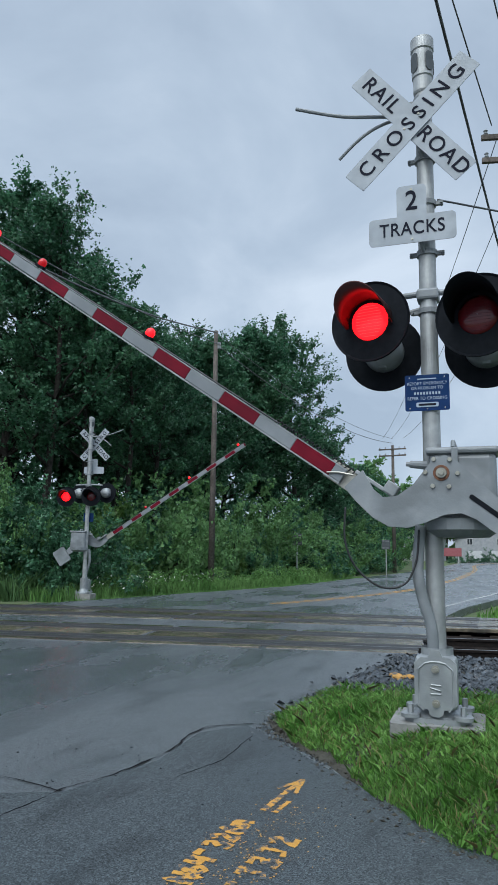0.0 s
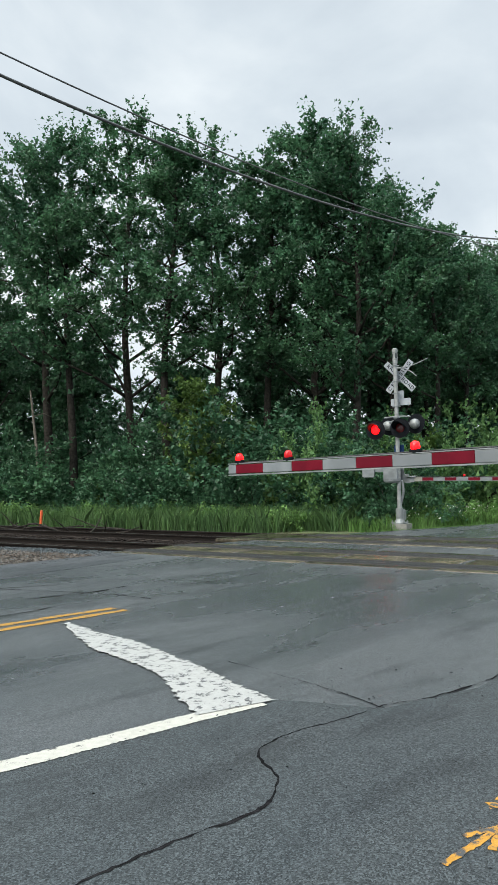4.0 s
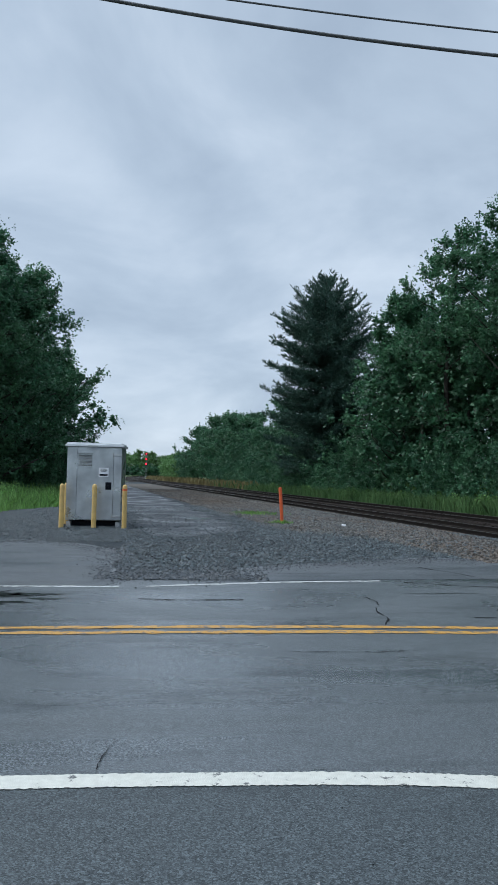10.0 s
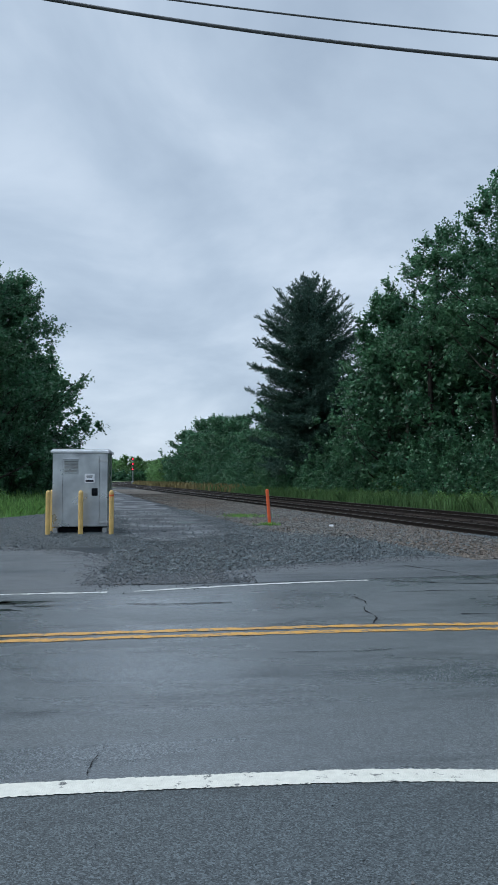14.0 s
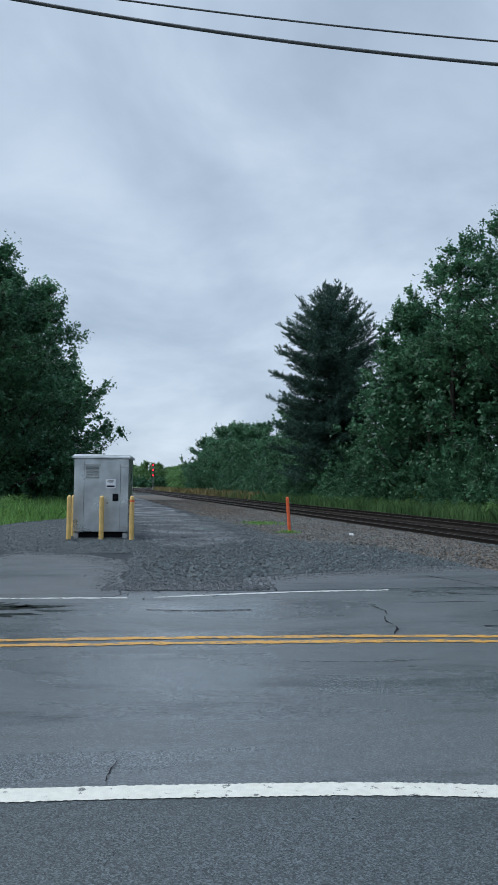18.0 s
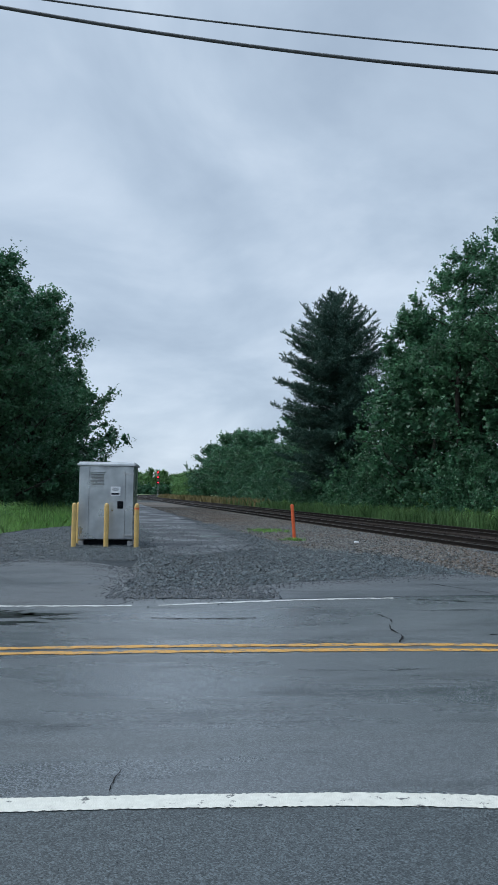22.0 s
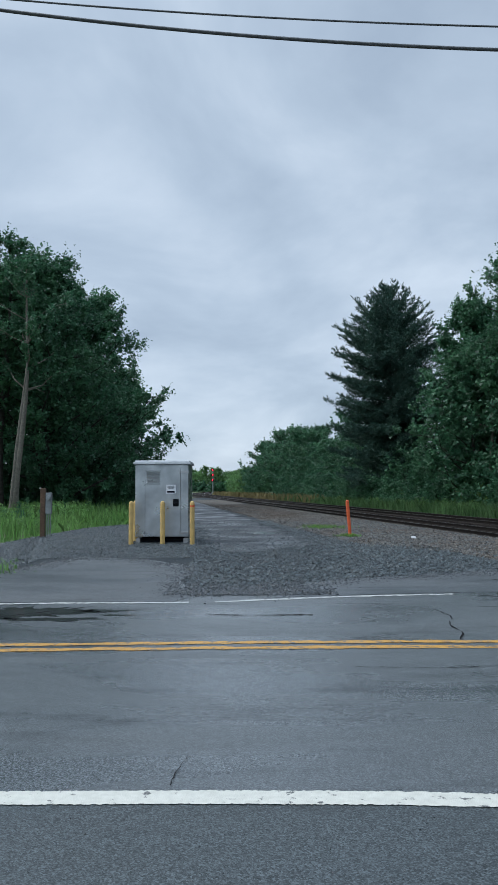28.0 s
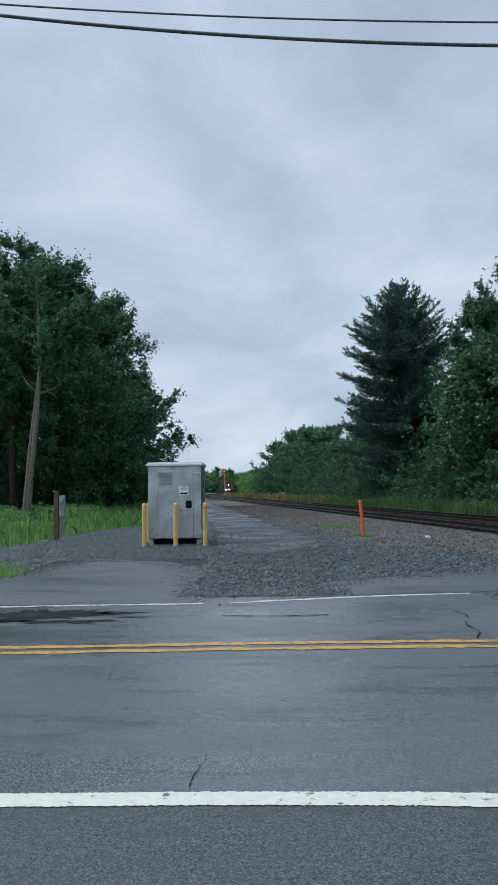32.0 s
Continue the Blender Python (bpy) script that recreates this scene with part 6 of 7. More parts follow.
def sprays(tips, dirs, reach, per_tip, leaves_per, leaf, r):
    """Leafy sprays: from every twig tip a fan of short shoots, each set with leaves."""
    n = len(tips) * per_tip
    o = np.repeat(tips, per_tip, 0)
    d = np.repeat(dirs, per_tip, 0) + r.normal(0, 0.62, (n, 3))
    d /= np.linalg.norm(d, axis=1, keepdims=True)
    ln = np.repeat(reach, per_tip)[:, None] * r.uniform(0.45, 1.15, (n, 1))
    m = n * leaves_per
    o, d, ln = np.repeat(o, leaves_per, 0), np.repeat(d, leaves_per, 0), np.repeat(ln, leaves_per, 0)
    g = r.uniform(-0.25, 1.0, (m, 1))
    p = o + d * ln * g + r.normal(0, 0.11, (m, 3)) * ln * (1.15 - 0.6 * g)
    nrm = r.normal(size=(m, 3)) * 0.7 + np.array([0, 0, 0.75])
    nrm /= np.linalg.norm(nrm, axis=1, keepdims=True)
    u = d * 0.8 + r.normal(0, 0.6, (m, 3))
    u -= nrm * (u * nrm).sum(1, keepdims=True)
    u /= np.linalg.norm(u, axis=1, keepdims=True)
    v = np.cross(nrm, u)
    L = leaf * r.uniform(0.65, 1.3, (m, 1))
    return np.stack([p - u * L * 0.5, p + u * L * 0.2 + v * L * 0.42, p + u * L * 0.65, p + u * L * 0.15 - v * L * 0.42], 1)[:, [0, 1, 3]] if leaf > 0.3 else np.stack([p - u * L * 0.55, p + u * L * 0.35 + v * L * 0.46, p + u * L * 0.35 - v * L * 0.46], 1)


def broad_tree(name, seed, h, base, wid, n_limb, twigs, leaves_per, leaf, bark, leaves, at, label, lean=0.0, tuft=0.85, core=0.5):
    """A trunk that forks into limbs and twigs; every twig ends in a fan of leafy shoots, and larger leaves fill the shaded inside."""
    r = np.random.default_rng(seed)
    s = thing(name, at, label, "tree", "trees along road and railway")
    bm = B()
    th = h * 0.93
    trunk = [Vector((lean * z * z / th + 0.25 * math.sin(z * 0.35 + seed), 0.2 * math.sin(z * 0.3 + 2 * seed), z)) for z in np.linspace(-0.3, th, 12)]
    rad = [0.012 * h * (1 - 0.9 * (i / 11)) + 0.02 for i in range(12)]
    rad[0] *= 1.4
    tube(bm, trunk, rad, 8)
    tips, dirs, reach_of, inner = [], [], [], []
    per_limb = max(3, twigs // n_limb)
    for k in range(n_limb):
        f = base + (0.985 - base) * (k + r.uniform(0, 1)) / n_limb
        z0 = f * th
        i = min(10, int(z0 / th * 11))
        o = trunk[i].lerp(trunk[i + 1], 0.5)
        az = k * 2.4 + r.uniform(-0.5, 0.5)
        rel = (f - base) / (1 - base)
        reach = wid * (0.45 + 0.75 * math.sin(math.pi * min(1, 0.22 + 0.8 * rel))) * (1.05 - 0.72 * rel ** 2.2) * r.uniform(0.62, 1.05)
        reach *= 1.0 if rel < 0.7 else 0.78
        rise = reach * r.uniform(0.4, 0.95)
        pts = [o]
        for q in (0.35, 0.7, 1.0):
            pts.append(o + Vector((math.cos(az) * reach * q, math.sin(az) * reach * q, rise * q ** 1.3)) + Vector(r.normal(0, 0.09 * reach * q, 3)))
        tube(bm, pts, [rad[i] * 0.5, rad[i] * 0.32, rad[i] * 0.16, 0.012], 5)
        for j in range(per_limb):
            q = 0.22 + 0.78 * (j + r.uniform(0, 1)) / per_limb
            a = min(2, int(q * 3))
            c = pts[a].lerp(pts[a + 1], min(1, q * 3 - a))
            side = az + (1 if j % 2 else -1) * r.uniform(0.3, 1.35) * (1.2 - 0.7 * q)
            d = Vector((math.cos(side), math.sin(side), r.uniform(-0.15, 0.95))).normalized()
            ln = wid * r.uniform(0.12, 0.30) * (1.2 - 0.4 * q)
            tip = c + d * ln
            if j % 2 == 0:
                tube(bm, [c, tip], [rad[i] * 0.13 + 0.008, 0.006], 3)
            tips.append(tuple(tip))
            dirs.append(tuple(d + Vector((0, 0, 0.35))))
            reach_of.append(tuft * r.uniform(0.7, 1.3))
            if q < 0.75:
                inner.append(tuple(o.lerp(c, r.uniform(0.2, 0.95)) + Vector(r.normal(0, 0.10 * wid, 3))))
    for j in range(10):
        f = j / 9
        tips.append(tuple(trunk[8].lerp(trunk[11], f) + Vector(r.normal(0, 0.09 * wid * (1.1 - f), 3))))
        dirs.append((r.normal(0, 0.4), r.normal(0, 0.4), 1.0))
        reach_of.append(tuft)
    part("trunk", bm, bark, s, smooth=True)
    v = [sprays(np.array(tips), np.array(dirs), np.array(reach_of), 6, leaves_per, leaf, r)]
    if core and inner:
        c = np.array(inner)
        v.append(leaf_quads(c, np.full(len(c), 0.16 * wid), max(4, int(30 * core)), max(0.22, leaf * 1.5), r, 0.8))
    part("crown", quick_mesh("crown", np.concatenate(v), 3, leaves), leaves, s)
    return s


def pine_tree(seed, h, at, label):
    """Limbs that sweep up at the tips, fanned with twigs thick with needles; thin at the top."""
    r = np.random.default_rng(seed)
    s = thing("pine_tree", at, label, "tree", "trees along road and railway")
    bm = B()
    tube(bm, [(0, 0, -0.3), (0.1, 0, h * 0.4), (0, 0.1, h * 0.75), (0, 0, h * 0.985)], [0.34, 0.26, 0.14, 0.02], 8)
    start, along = [], []
    for k in range(460):
        f = 0.08 + 0.93 * (k + r.uniform(0, 1)) / 460
        reach = np.interp(f, [0, 0.12, 0.45, 0.68, 0.85, 0.96, 1.01], [3.6, 5.2, 6.2, 5.8, 4.7, 2.7, 0.8]) * (r.uniform(0.5, 0.95) if k % 5 else r.uniform(0.95, 1.12))
        steep = np.interp(f, [0, 0.4, 0.7, 0.9, 1.0], [0.02, 0.10, 0.28, 0.7, 1.7])
        az = k * 2.39996 + r.uniform(-0.3, 0.3)
        tip = Vector((math.cos(az) * reach, math.sin(az) * reach, f * h))
        o = Vector((0, 0, max(0.6, f * h - steep * reach)))
        md = o.lerp(tip, 0.6) - Vector((0, 0, 0.07 * reach))
        tube(bm, [o, md, tip], [0.035, 0.02, 0.006], 4)
        m = max(6, int(reach / 0.2))
        side = Vector((-math.sin(az), math.cos(az), 0))
        for j in range(m):
            q = 0.12 + 0.88 * (j + r.uniform(0, 1)) / m
            c = o.lerp(md, q / 0.6) if q < 0.6 else md.lerp(tip, (q - 0.6) / 0.4)
            out = (tip - md).normalized()
            for sg in (-1, 1):
                ln = (0.5 + 0.9 * (1 - q)) * r.uniform(0.5, 1.35) * min(1.0, 0.35 + reach / 5)
                d = (out * r.uniform(0.5, 1.0) + side * sg * r.uniform(0.35, 1.0) + Vector((0, 0, r.uniform(-0.35, 0.75)))).normalized()
                start.append(tuple(c))
                along.append(tuple(d * ln))
    st, al = np.array(start), np.array(along)
    per = 13
    n = len(st) * per
    g = np.tile(np.linspace(0.05, 1.0, per), len(st))[:, None]
    st, al = np.repeat(st, per, 0), np.repeat(al, per, 0)
    ad = al / np.linalg.norm(al, axis=1, keepdims=True)
    d = ad * 0.75 + r.normal(size=(n, 3)) * 0.55 + np.array([0, 0, 0.12])
    d /= np.linalg.norm(d, axis=1, keepdims=True)
    w = np.cross(d, r.normal(size=(n, 3)))
    w /= np.linalg.norm(w, axis=1, keepdims=True)
    p = st + al * g
    L = r.uniform(0.18, 0.36, (n, 1))
    v = np.stack([p - w * 0.034, p + w * 0.034, p + d * L], 1)
    part("trunk", bm, M_BARK, s, smooth=True)
    part("crown", quick_mesh("crown", v, 4, M_NEEDLE), M_NEEDLE, s)
    return s


def shrub(seed, h, wid, leaves, at, label, n=60, per=14, leaf=0.13):
    """Stems that arch outward from the ground, each set with leafy shoots."""
    r = np.random.default_rng(seed)
    s = thing("shrub", at, label, "shrub", "undergrowth shrubs")
    bm = B()
    tips, dirs = [], []
    for k in range(n):
        az, q = r.uniform(0, 6.28), r.uniform(0, 1) ** 0.6
        z = h * r.uniform(0.08, 0.95) * (1 - 0.5 * q * q) * (0.8 + 0.3 * math.sin(az * 2 + seed))
        c = Vector((math.cos(az) * q * wid, math.sin(az) * q * wid, z))
        tips.append(tuple(c))
        dirs.append((math.cos(az) * q, math.sin(az) * q, 0.75))
        if k % 4 == 0:
            tube(bm, [(c.x * 0.1, c.y * 0.1, -0.2), (c.x * 0.5, c.y * 0.5, z * 0.6), c], [0.035, 0.022, 0.008], 4)
    part("stem", bm, M_BARK, s)
    t, d = np.array(tips), np.array(dirs)
    v = [sprays(t, d, np.full(n, 0.19 * wid + 0.12), 7, per, leaf, r), leaf_quads(t * np.array([0.72, 0.72, 0.8]), np.full(n, 0.2 * wid), 9, max(0.18, leaf * 1.4), r, 0.85)]
    part("foliage", quick_mesh("foliage", np.concatenate(v), 3, leaves), leaves, s)
    return s


def bed(y, off):
    """A place east of the far track, off metres from its outer rail."""
    return track_x(y, T2[1] + off), y


def place(ob, x, y, k, turn, kz=None):
    return copy_thing(ob, Matrix.Translation((x, y, -0.2)) @ Matrix.Rotation(radians(turn), 4, "Z") @ Matrix.Diagonal((k, k, kz or k, 1)))


def woods():
    g = "tall leafy green tree in the damp wood edge"
    far = pose(0, 0, -0.2)
    # first of each kind, 20 m tall, at its own place
    A = broad_tree("broadleaf_tree", 1, 20, 0.34, 4.2, 22, 180, 20, 0.17, M_BARK, M_LEAF, pose(19.5, 39.4, -0.2), g, 0.0, 1.15, 0.12)
    A2 = broad_tree("broadleaf_tree", 8, 21.5, 0.26, 4.8, 22, 200, 18, 0.19, M_BARK, M_LEAF, pose(22.5, 29.5, -0.2), g, 0.0, 1.2, 0.15)
    Bt = broad_tree("broadleaf_tree", 2, 20, 0.42, 2.9, 20, 150, 18, 0.17, M_BARK, M_LEAF, pose(17.9, 46.5, -0.2), "slender leafy tree with an open crown", 0.02, 0.95, 0.12)
    C = broad_tree("broadleaf_tree", 3, 17, 0.22, 3.8, 36, 420, 12, 0.19, M_BARK, M_LEAF, pose(17.2, 54.5, -0.2), "rounded leafy tree beside the pine", 0.0, 0.85, 1.0)
    D = broad_tree("broadleaf_tree", 4, 20, 0.06, 5.2, 44, 620, 12, 0.19, M_BARK, M_LEAF, pose(-14.7, 52, -0.2), "broad dark green tree at the field edge", 0.0, 0.95, 1.3)
    E = broad_tree("broadleaf_tree", 5, 18, 0.5, 3.0, 14, 70, 10, 0.17, M_PALEBARK, M_LEAF, pose(-14.9, 46.0, -0.2), "thin pale-barked tree with sparse leaves", 0.03, 0.7, 0.1)
    F = broad_tree("broadleaf_tree", 6, 12, 0.02, 4.6, 26, 170, 7, 0.30, M_BARK, M_LEAF, pose(*bed(92, 10), -0.2), "distant rounded leafy tree along the line", 0.0, 1.0, 0.7)
    # distance haze is put into the leaf colour by the paler material
    G = broad_tree("broadleaf_tree", 7, 12, 0.02, 4.6, 18, 60, 4, 0.75, M_BARK, M_LEAF3, pose(-40, 462, -0.2), "rounded leafy tree far up the line in haze-paled leaves", 0.0, 1.2, 0.5)
    pine = pine_tree(11, 22.0, pose(14.1, 70, -0.2), "tall dark green white pine with layered branches")
    broad_tree("young_tree", 9, 6.3, 0.28, 1.7, 16, 110, 9, 0.12, M_BARK, M_LEAF2, pose(20.6, 21.9, -0.2), "slender young tree with bright green leaves", 0.0, 0.42, 0.5)
    S1 = shrub(21, 4.2, 3.0, M_LEAF, pose(17.3, 42, -0.2), "dense dark green shrub at the wood edge", 64, 17, 0.125)
    S2 = shrub(22, 3.2, 2.4, M_LEAF, pose(18.4, 33, -0.2), "dense green shrub at the wood edge", 56, 17, 0.11)
    S3 = shrub(23, 2.6, 1.6, M_LEAF2, pose(16.0, 47, -0.2), "bright yellow-green young shrub", 34, 11, 0.13)
    S4 = shrub(24, 3.3, 2.2, M_LEAF3, pose(27.5, 13.6, -0.2), "grey-green willowy shrub at the roadside", 56, 16, 0.10)
    S6 = shrub(26, 4.2, 3.0, M_LEAF, pose(24.0, 18.4, -0.2), "dark undergrowth inside the wood", 40, 13, 0.125)
    S5 = shrub(25, 4.2, 3.2, M_LEAF, pose(-60, 440, -0.2), "distant dark shrub at the end of the line", 22, 4, 0.6)
    r = random.Random(12)
    # tall trees along the track and behind the far signal
    spots = [(A, 20.5, 34, 1.1), (Bt, 20.2, 31.5, 0.95), (A, 24.5, 25.0, 1.0), (Bt, 22.0, 25.8, 0.98), (A2, 27.5, 21.0, 0.93), (Bt, 26.0, 22.8, 0.93),
             (A2, 30.5, 23.0, 1.02), (A, 29.5, 18.0, 0.80), (A, 33.0, 19.5, 0.82), (Bt, 34.5, 16.6, 0.72), (Bt, 36, 20.0, 0.86), (A, 37.5, 18.2, 0.74), (A2, 41, 21.0, 0.84), (C, 42.5, 17.5, 0.95), (A2, 46, 20, 0.82), (A2, 50, 18.5, 0.90), (C, 53, 16.5, 1.2), (A2, 57, 17.5, 1.04), (A2, 60, 15.8, 0.98), (C, 64.0, 14.2, 0.75), (A, 26.9, 18.2, 0.92), (Bt, 31, 16.5, 0.74),
             (Bt, 20.0, 41.5, 0.84), (C, 20, 50, 0.86), (A2, 22.0, 47.0, 0.85), (C, 18.5, 60, 0.84), (Bt, 21.5, 57, 0.86), (F, 16.6, 51.5, 1.0), (F, 19.4, 46.4, 1.05), (F, 22.5, 44.8, 1.0), (F, 25.4, 43.2, 1.05), (F, 28.0, 41.4, 0.95), (F, 33.4, 37.2, 0.85), (F, 37.6, 33.0, 1.0), (F, 23.5, 36.5, 0.7), (F, 27.5, 31.0, 0.72), (F, 30.5, 27.0, 0.8), (F, 39, 26, 1.5), (F, 45, 27, 1.5), (F, 53, 25, 1.5), (C, 22, 66, 1.1),
             (E, 17.0, 50, 0.75)]
    for ob, x, y, k in spots:
        place(ob, x, y, k * r.uniform(0.97, 1.03), r.uniform(0, 360))
    # trees north along the line, low and rounded
    for i in range(34):
        y = 76 + 4.2 * i + 0.13 * i * i
        x, yy = bed(y, 8.6 + r.uniform(-0.6, 1.6) + 0.012 * max(0, y - 150))
        place(F if y < 190 else G, x, yy, r.uniform(0.85, 1.05) * (0.72 if y < 108 else 1.02 if y < 158 else 0.6), r.uniform(0, 360))
    for y, off, ob, k in ((80, 13, C, 0.62), (92, 14, C, 0.6), (116, 12, C, 0.74), (124, 12.5, C, 0.76), (138, 12.5, C, 0.74), (150, 12, C, 0.72)):
        x, yy = bed(y, off)
        place(ob, x, yy, k, r.uniform(0, 360))
    # end of the view up the line
    for i in range(26):
        x = -75 + 4.6 * i
        place(G, x, 455 + r.uniform(-8, 8) + (40 if -26 < x < 0 else 0), r.uniform(0.9, 1.25), r.uniform(0, 360))
    for i in range(22):
        place(G, -60 + 4.4 * i, 470 + r.uniform(0, 30), r.uniform(1.1, 1.5), r.uniform(0, 360))
    # west side, by the field
    for ob, x, y, k in ((D, -20, 58, 1.02), (A2, -22.5, 50, 1.08), (D, -13.8, 61.0, 0.98), (A2, -26, 55, 1.08), (F, -12.9, 67, 1.1), (F, -13.4, 75, 1.1), (D, -19.5, 70, 0.95), (C, -17, 84, 0.7), (Bt, -17.4, 50, 1.06), (D, -24, 62, 1.05), (D, -30, 58, 1.05)):
        place(ob, x, y, k, r.uniform(0, 360))
    for i in range(24):
        y = 92 + 13 * i
        place(F if y < 150 else G, track_x(y, -5.5) - r.uniform(0, 4), y, r.uniform(0.7, 1.0), r.uniform(0, 360))
    # undergrowth along the wood edge, two rows deep
    for i in range(64):
        y = 13.5 + 1.55 * i + r.uniform(-0.6, 0.6)
        x, yy = bed(y, 5.9 + r.uniform(0, 1.4) + (0.6 if y < 30 else 0))
        place(S3 if i % 7 == 3 else (S1, S2)[i % 2], x, yy, r.uniform(0.75, 1.1) * (1.0 if y < 60 else 1.3), r.uniform(0, 360))
    for i in range(40):
        y = 18 + 2.0 * i
        x, yy = bed(y, 8.8 + r.uniform(0, 2.4))
        place(S6, x, yy, r.uniform(1.2, 1.8), r.uniform(0, 360), r.uniform(1.2, 1.8))
    for i in range(36):
        x = 21.5 + 1.35 * i
        y = np.interp(x, [21, 25, 30, 40, 50, 75], [15.6, 14.6, 13.2, 12.2, 11.0, 9.2]) + r.uniform(0, 1.2)
        place((S4, S2, S4, S4, S3)[i % 5], x, y, r.uniform(0.95, 1.55) * (1 if x < 34 else 1.15), r.uniform(0, 360), r.uniform(1.1, 1.9))
    for i in range(26):
        x = 22 + 1.6 * i
        place(S6, x, np.interp(x, [21, 30, 50, 75], [18.6, 16.6, 14.4, 12.5]) + r.uniform(0, 1.8), r.uniform(1.2, 1.6), r.uniform(0, 360), r.uniform(1.0, 1.5))
    for i in range(16):
        place((S1, S2)[i % 2], -24 + 0.9 * i, 46 + 1.4 * i + r.uniform(-1, 1), r.uniform(0.8, 1.3), r.uniform(0, 360))
    for i in range(10):
        place((S2, S1)[i % 2], -13.0 - r.uniform(0, 3), 60 + 5 * i, r.uniform(1.0, 1.6), r.uniform(0, 360))
    for i in range(26):
        place((S3, S2)[i % 3 == 0], -9.5 - 11 * r.random() - 0.1 * i, 28 + 17 * r.random(), r.uniform(0.25, 0.45), r.uniform(0, 360))
    for i in range(26):
        place(S5, -78 + 4.0 * i, 436 + r.uniform(0, 12), r.uniform(1.8, 2.6), r.uniform(0, 360))
    # woods far down the road
    for i in range(14):
        place(G, 105 + 8 * i, 15 + r.uniform(-2, 4) + (8 if 4 < i < 8 else 2), r.uniform(1.15, 1.45), r.uniform(0, 360))
    for i in range(14):
        place(G, 205 + r.uniform(-6, 10), 28 - 6 * i, r.uniform(1.2, 1.5), r.uniform(0, 360))
    for x, y, k in ((75, 13.0, 0.9), (84, 12.0, 0.8), (92, 12.5, 0.9), (68, 15.5, 1.1), (100, 11.5, 0.7)):
        place(F, x, y, k, r.uniform(0, 360))
    for x, y, k in ((132, 3.0, 0.75), (134, -0.5, 0.9), (136, -3.0, 0.8), (131, 5.0, 0.7)):
        place(S2, x, y, k, r.uniform(0, 360))


def leafy_weeds():
    """Low leafy weeds, each a handful of leaf clusters on the ground."""
    r = np.random.default_rng(31)
    v = r.uniform(0, 1, 150) ** 1.3
    field = np.stack([-7.4 - 12 * r.uniform(0, 1, 150) - 3 * v, 26.5 + 22 * v], -1)
    y = 15 + 62 * r.uniform(0, 1, 120) ** 1.2
    track = np.stack([T2[1] + TRACK_SLOPE * y + 3.0 + 3.0 * r.uniform(0, 1, 120), y], -1)
    x = 20.6 + 30 * r.uniform(0, 1, 60)
    road_side = np.stack([x, np.interp(x, [18.7, 24.7, 29.3, 36.5, 45, 54], [10.5, 9.1, 7.9, 7.35, 6.6, 5.9]) + 1.8 + 1.7 * r.uniform(0, 1, 60)], -1)
    for spots, label in ((field, "leafy green weeds in the field"), (track, "leafy weeds beside the railway"), (road_side, "leafy weeds at the roadside")):
        c = np.repeat(spots, 14, 0)
        k = np.repeat(r.uniform(0.5, 1.2, len(spots)), 14)
        c = np.column_stack([c + r.normal(0, 0.3, c.shape) * k[:, None], -0.2 + r.uniform(0.05, 0.8, len(c)) * k])
        me = quick_mesh("leafy_weeds", leaf_quads(c, 0.24 * k, 34, 0.09, r, 0.9), 3, M_WEED)
        tagged(new("leafy_weeds", me), label, "weeds", kind="stuff")


def fallen_timber():
    s = thing("dead_branches", pose(14.6, 22.6, -0.2), "tangle of bare dead branches at the wood edge", "branches")
    r = random.Random(8)
    for k in range(16):
        bm = B()
        x, y = r.uniform(-1.6, 1.6), r.uniform(-3.5, 3.5)
        a, L = r.uniform(0, 6.28), r.uniform(0.8, 2.2)
        tube(bm, [(x, y, 0.05), (x + math.cos(a) * L * 0.5, y + math.sin(a) * L * 0.5, r.uniform(0.1, 0.4)), (x + math.cos(a) * L, y + math.sin(a) * L, r.uniform(0.05, 0.7))], [0.045, 0.03, 0.012], 5)
        part("branch", bm, M_BARK, s)
    for x, y, h, lx in ((19.2, 32.5, 6.6, -0.6), (-15.0, 44.5, 9.8, 0.95)):
        t = thing("dead_tree", pose(x, y, -0.2), "pale bare broken dead tree", "dead tree")
        bm = B()
        tube(bm, [(0, 0, -0.1), (lx * 0.4, 0, h * 0.45), (lx, 0.1, h)], [0.11, 0.09, 0.045], 8)
        part("trunk", bm, M_PALEBARK, t)
        bm = B()
        tube(bm, [(lx * 0.8, 0, h * 0.8), (lx * 0.8 + 0.7, 0.2, h * 0.83), (lx * 0.8 + 1.3, 0.2, h * 0.80)], [0.03, 0.02, 0.008], 5)
        part("stub", bm, M_PALEBARK, t)


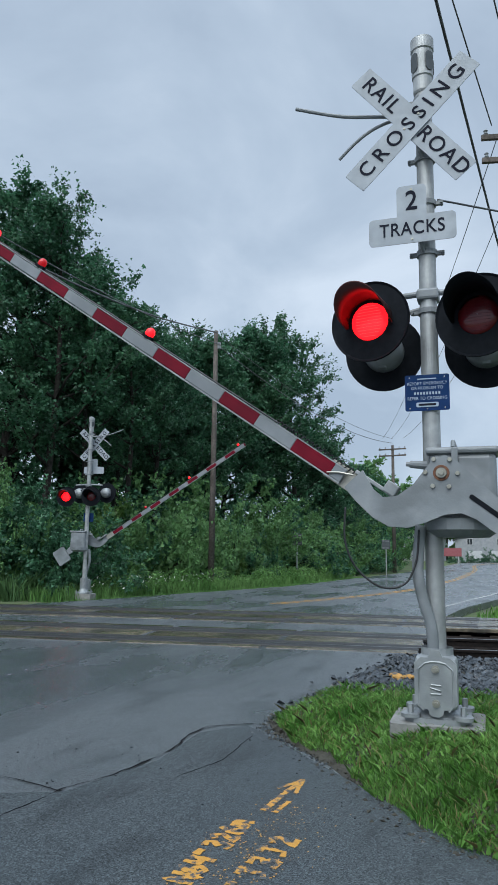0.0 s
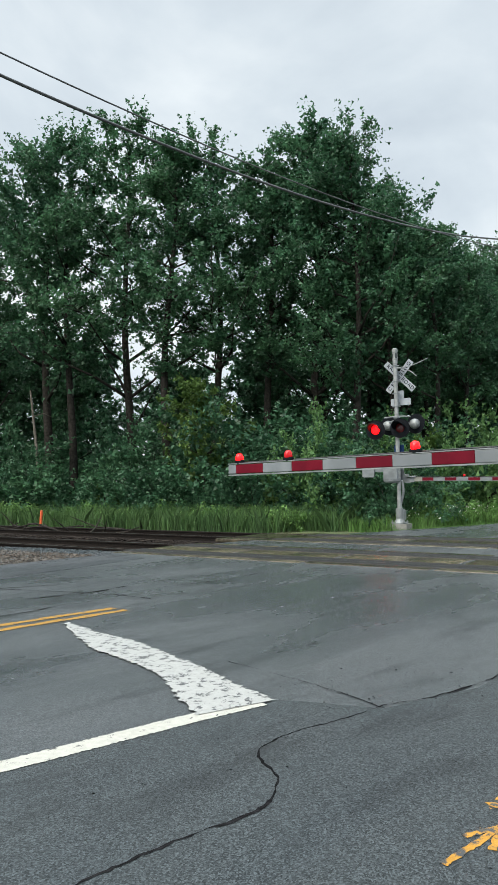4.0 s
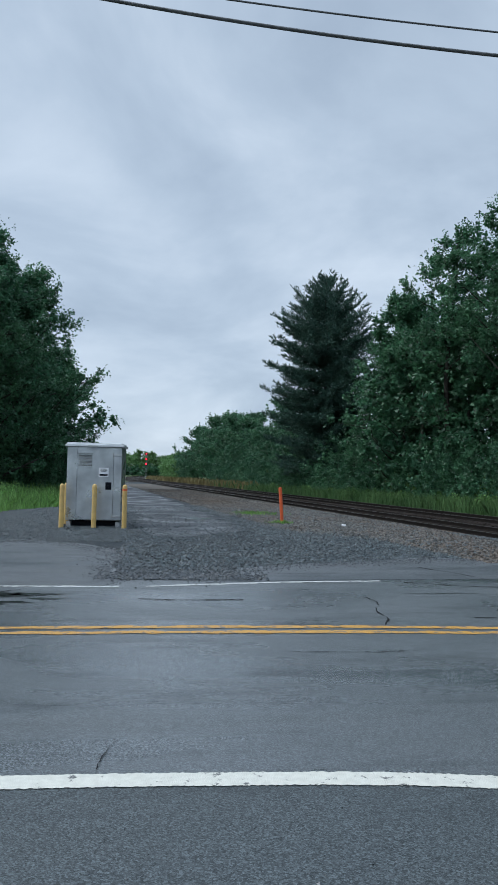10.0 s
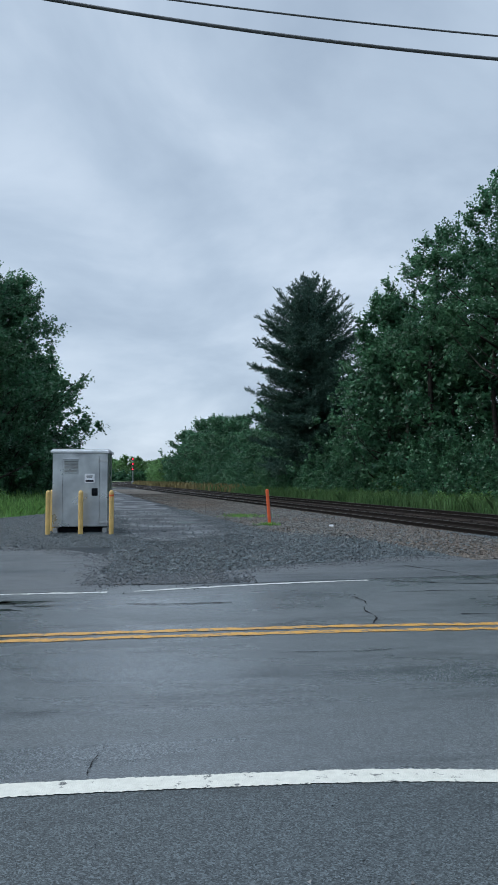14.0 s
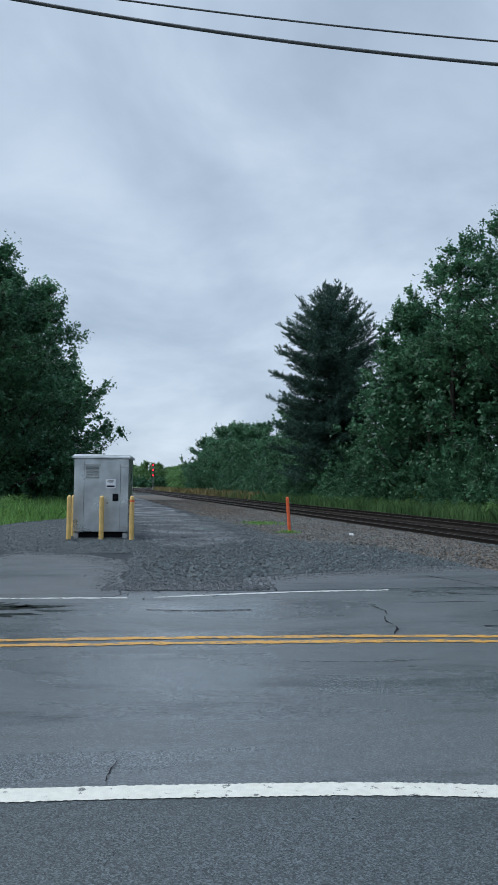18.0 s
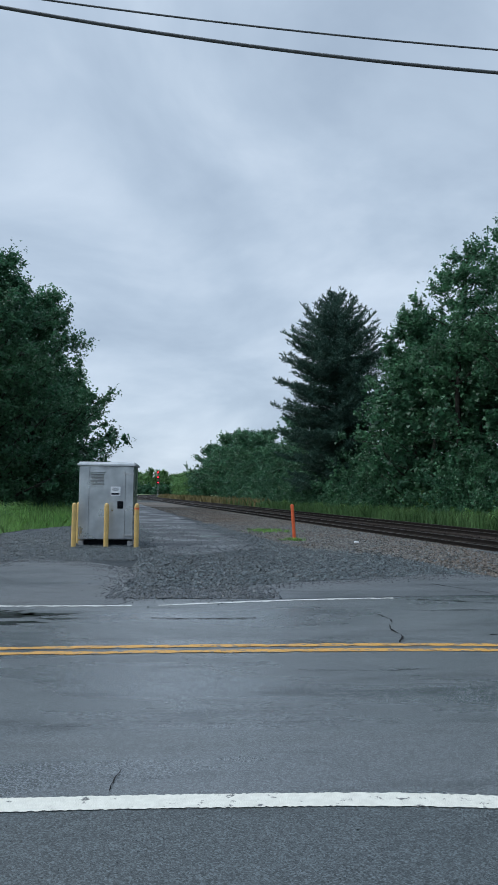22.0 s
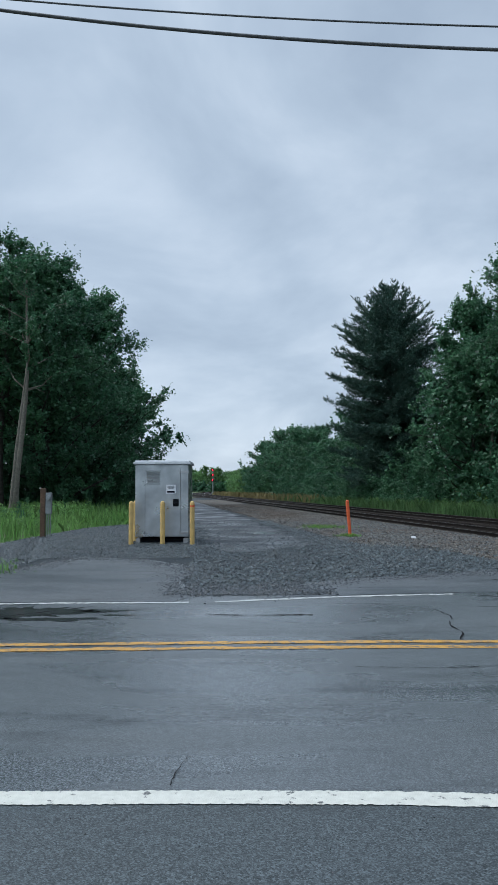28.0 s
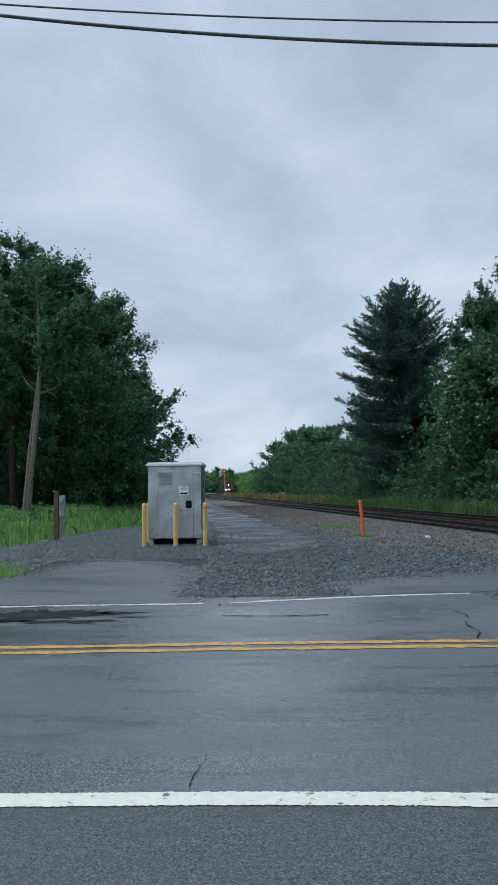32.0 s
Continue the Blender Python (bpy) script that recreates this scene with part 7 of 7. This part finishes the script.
# ---- approaching train ----
def locomotive():
    s = thing("locomotive", pose(0, 0, 0), "distant freight locomotive with bright headlights", "train")
    bm = B()
    box(bm, (0, 7.0, 2.1), (2.9, 17.5, 0.5), None, 0.05)
    box(bm, (0, 9.0, 3.2), (1.9, 12.5, 1.8), None, 0.1)
    part("hood", bm, M_LOCO, s)
    bm = B()
    box(bm, (0, 1.9, 3.35), (2.9, 2.4, 2.2), None, 0.12)
    cab = part("cab", bm, M_LOCO, s)
    for dx in (-0.75, 0.75):
        bm = B()
        box(bm, (dx, 0.68, 3.85), (0.9, 0.04, 0.55), None, 0.01)
        part("windscreen", bm, M_GLASS, cab)
    bm = B()
    box(bm, (0, 0.1, 2.6), (1.9, 1.4, 1.3), None, 0.15)
    prism(bm, [(-1.4, 0.25), (1.4, 0.25), (1.4, 1.6), (-1.4, 1.6)], -0.2, -0.05, Matrix(((1, 0, 0, 0), (0, 0, 1, -1.0), (0, 1, 0, 0), (0, 0, 0, 1))))
    part("nose", bm, M_LOCO, s)
    for dx, z, r0 in ((-0.8, 1.75, 0.17), (0.8, 1.75, 0.17), (0.0, 4.35, 0.2)):
        bm = B()
        yy = 0.62 if z > 4 else -1.28
        cyl(bm, (dx, yy, z), (dx, yy - 0.06, z), r0, r0, 16)
        part("headlight", bm, M_HEADLIGHT, s, "glowing headlight")
    for yy in (2.2, 4.4, 10.4, 12.6):
        for dx in (-0.72, 0.72):
            bm = B()
            cyl(bm, (dx - 0.06, yy, 0.5), (dx + 0.06, yy, 0.5), 0.5, 0.5, 20)
            part("wheel", bm, M_RUST, s)
    return s


woods()
leafy_weeds()
fallen_timber()
loco = locomotive()
ground_cover()
ties()
crossing_panels()


def motions():
    """The gates come down; the train nears round the far bend."""
    near = ((0, 34.2), (0.5, 29.2), (1.0, 24.4), (1.5, 19.5), (2.0, 14.6), (2.5, 9.8), (3.0, 5.2), (3.5, 1.4), (4.0, -0.6), (4.5, -1.2), (5.2, -1.4), (32, -1.4))
    walk(near_arm, [(t, pose(*NEAR_PIVOT, a)) for t, a in near])
    far = ((0, 34.3), (0.5, 29.6), (1.0, 24.7), (1.5, 18.6), (2.0, 12.5), (2.5, 6.2), (3.0, 2.0), (3.6, -0.4), (4.5, -1.0), (32, -1.0))
    walk(far_arm, [(t, pose(*FAR_PIVOT, a)) for t, a in far])
    x0 = (T1[0] + T1[1]) / 2
    rows = []
    for t, y in ((0, 640), (10, 560), (20, 490), (26, 445), (28, 424), (30, 399), (31, 386), (32, 373)):
        slope = TRACK_SLOPE + (0.0012 * (y - 170) if y > 170 else 0)
        rows.append((t, pose(track_x(y, x0), y, 0.014, 0, 0, -math.degrees(math.atan(slope)))))
    walk(loco, rows)


motions()
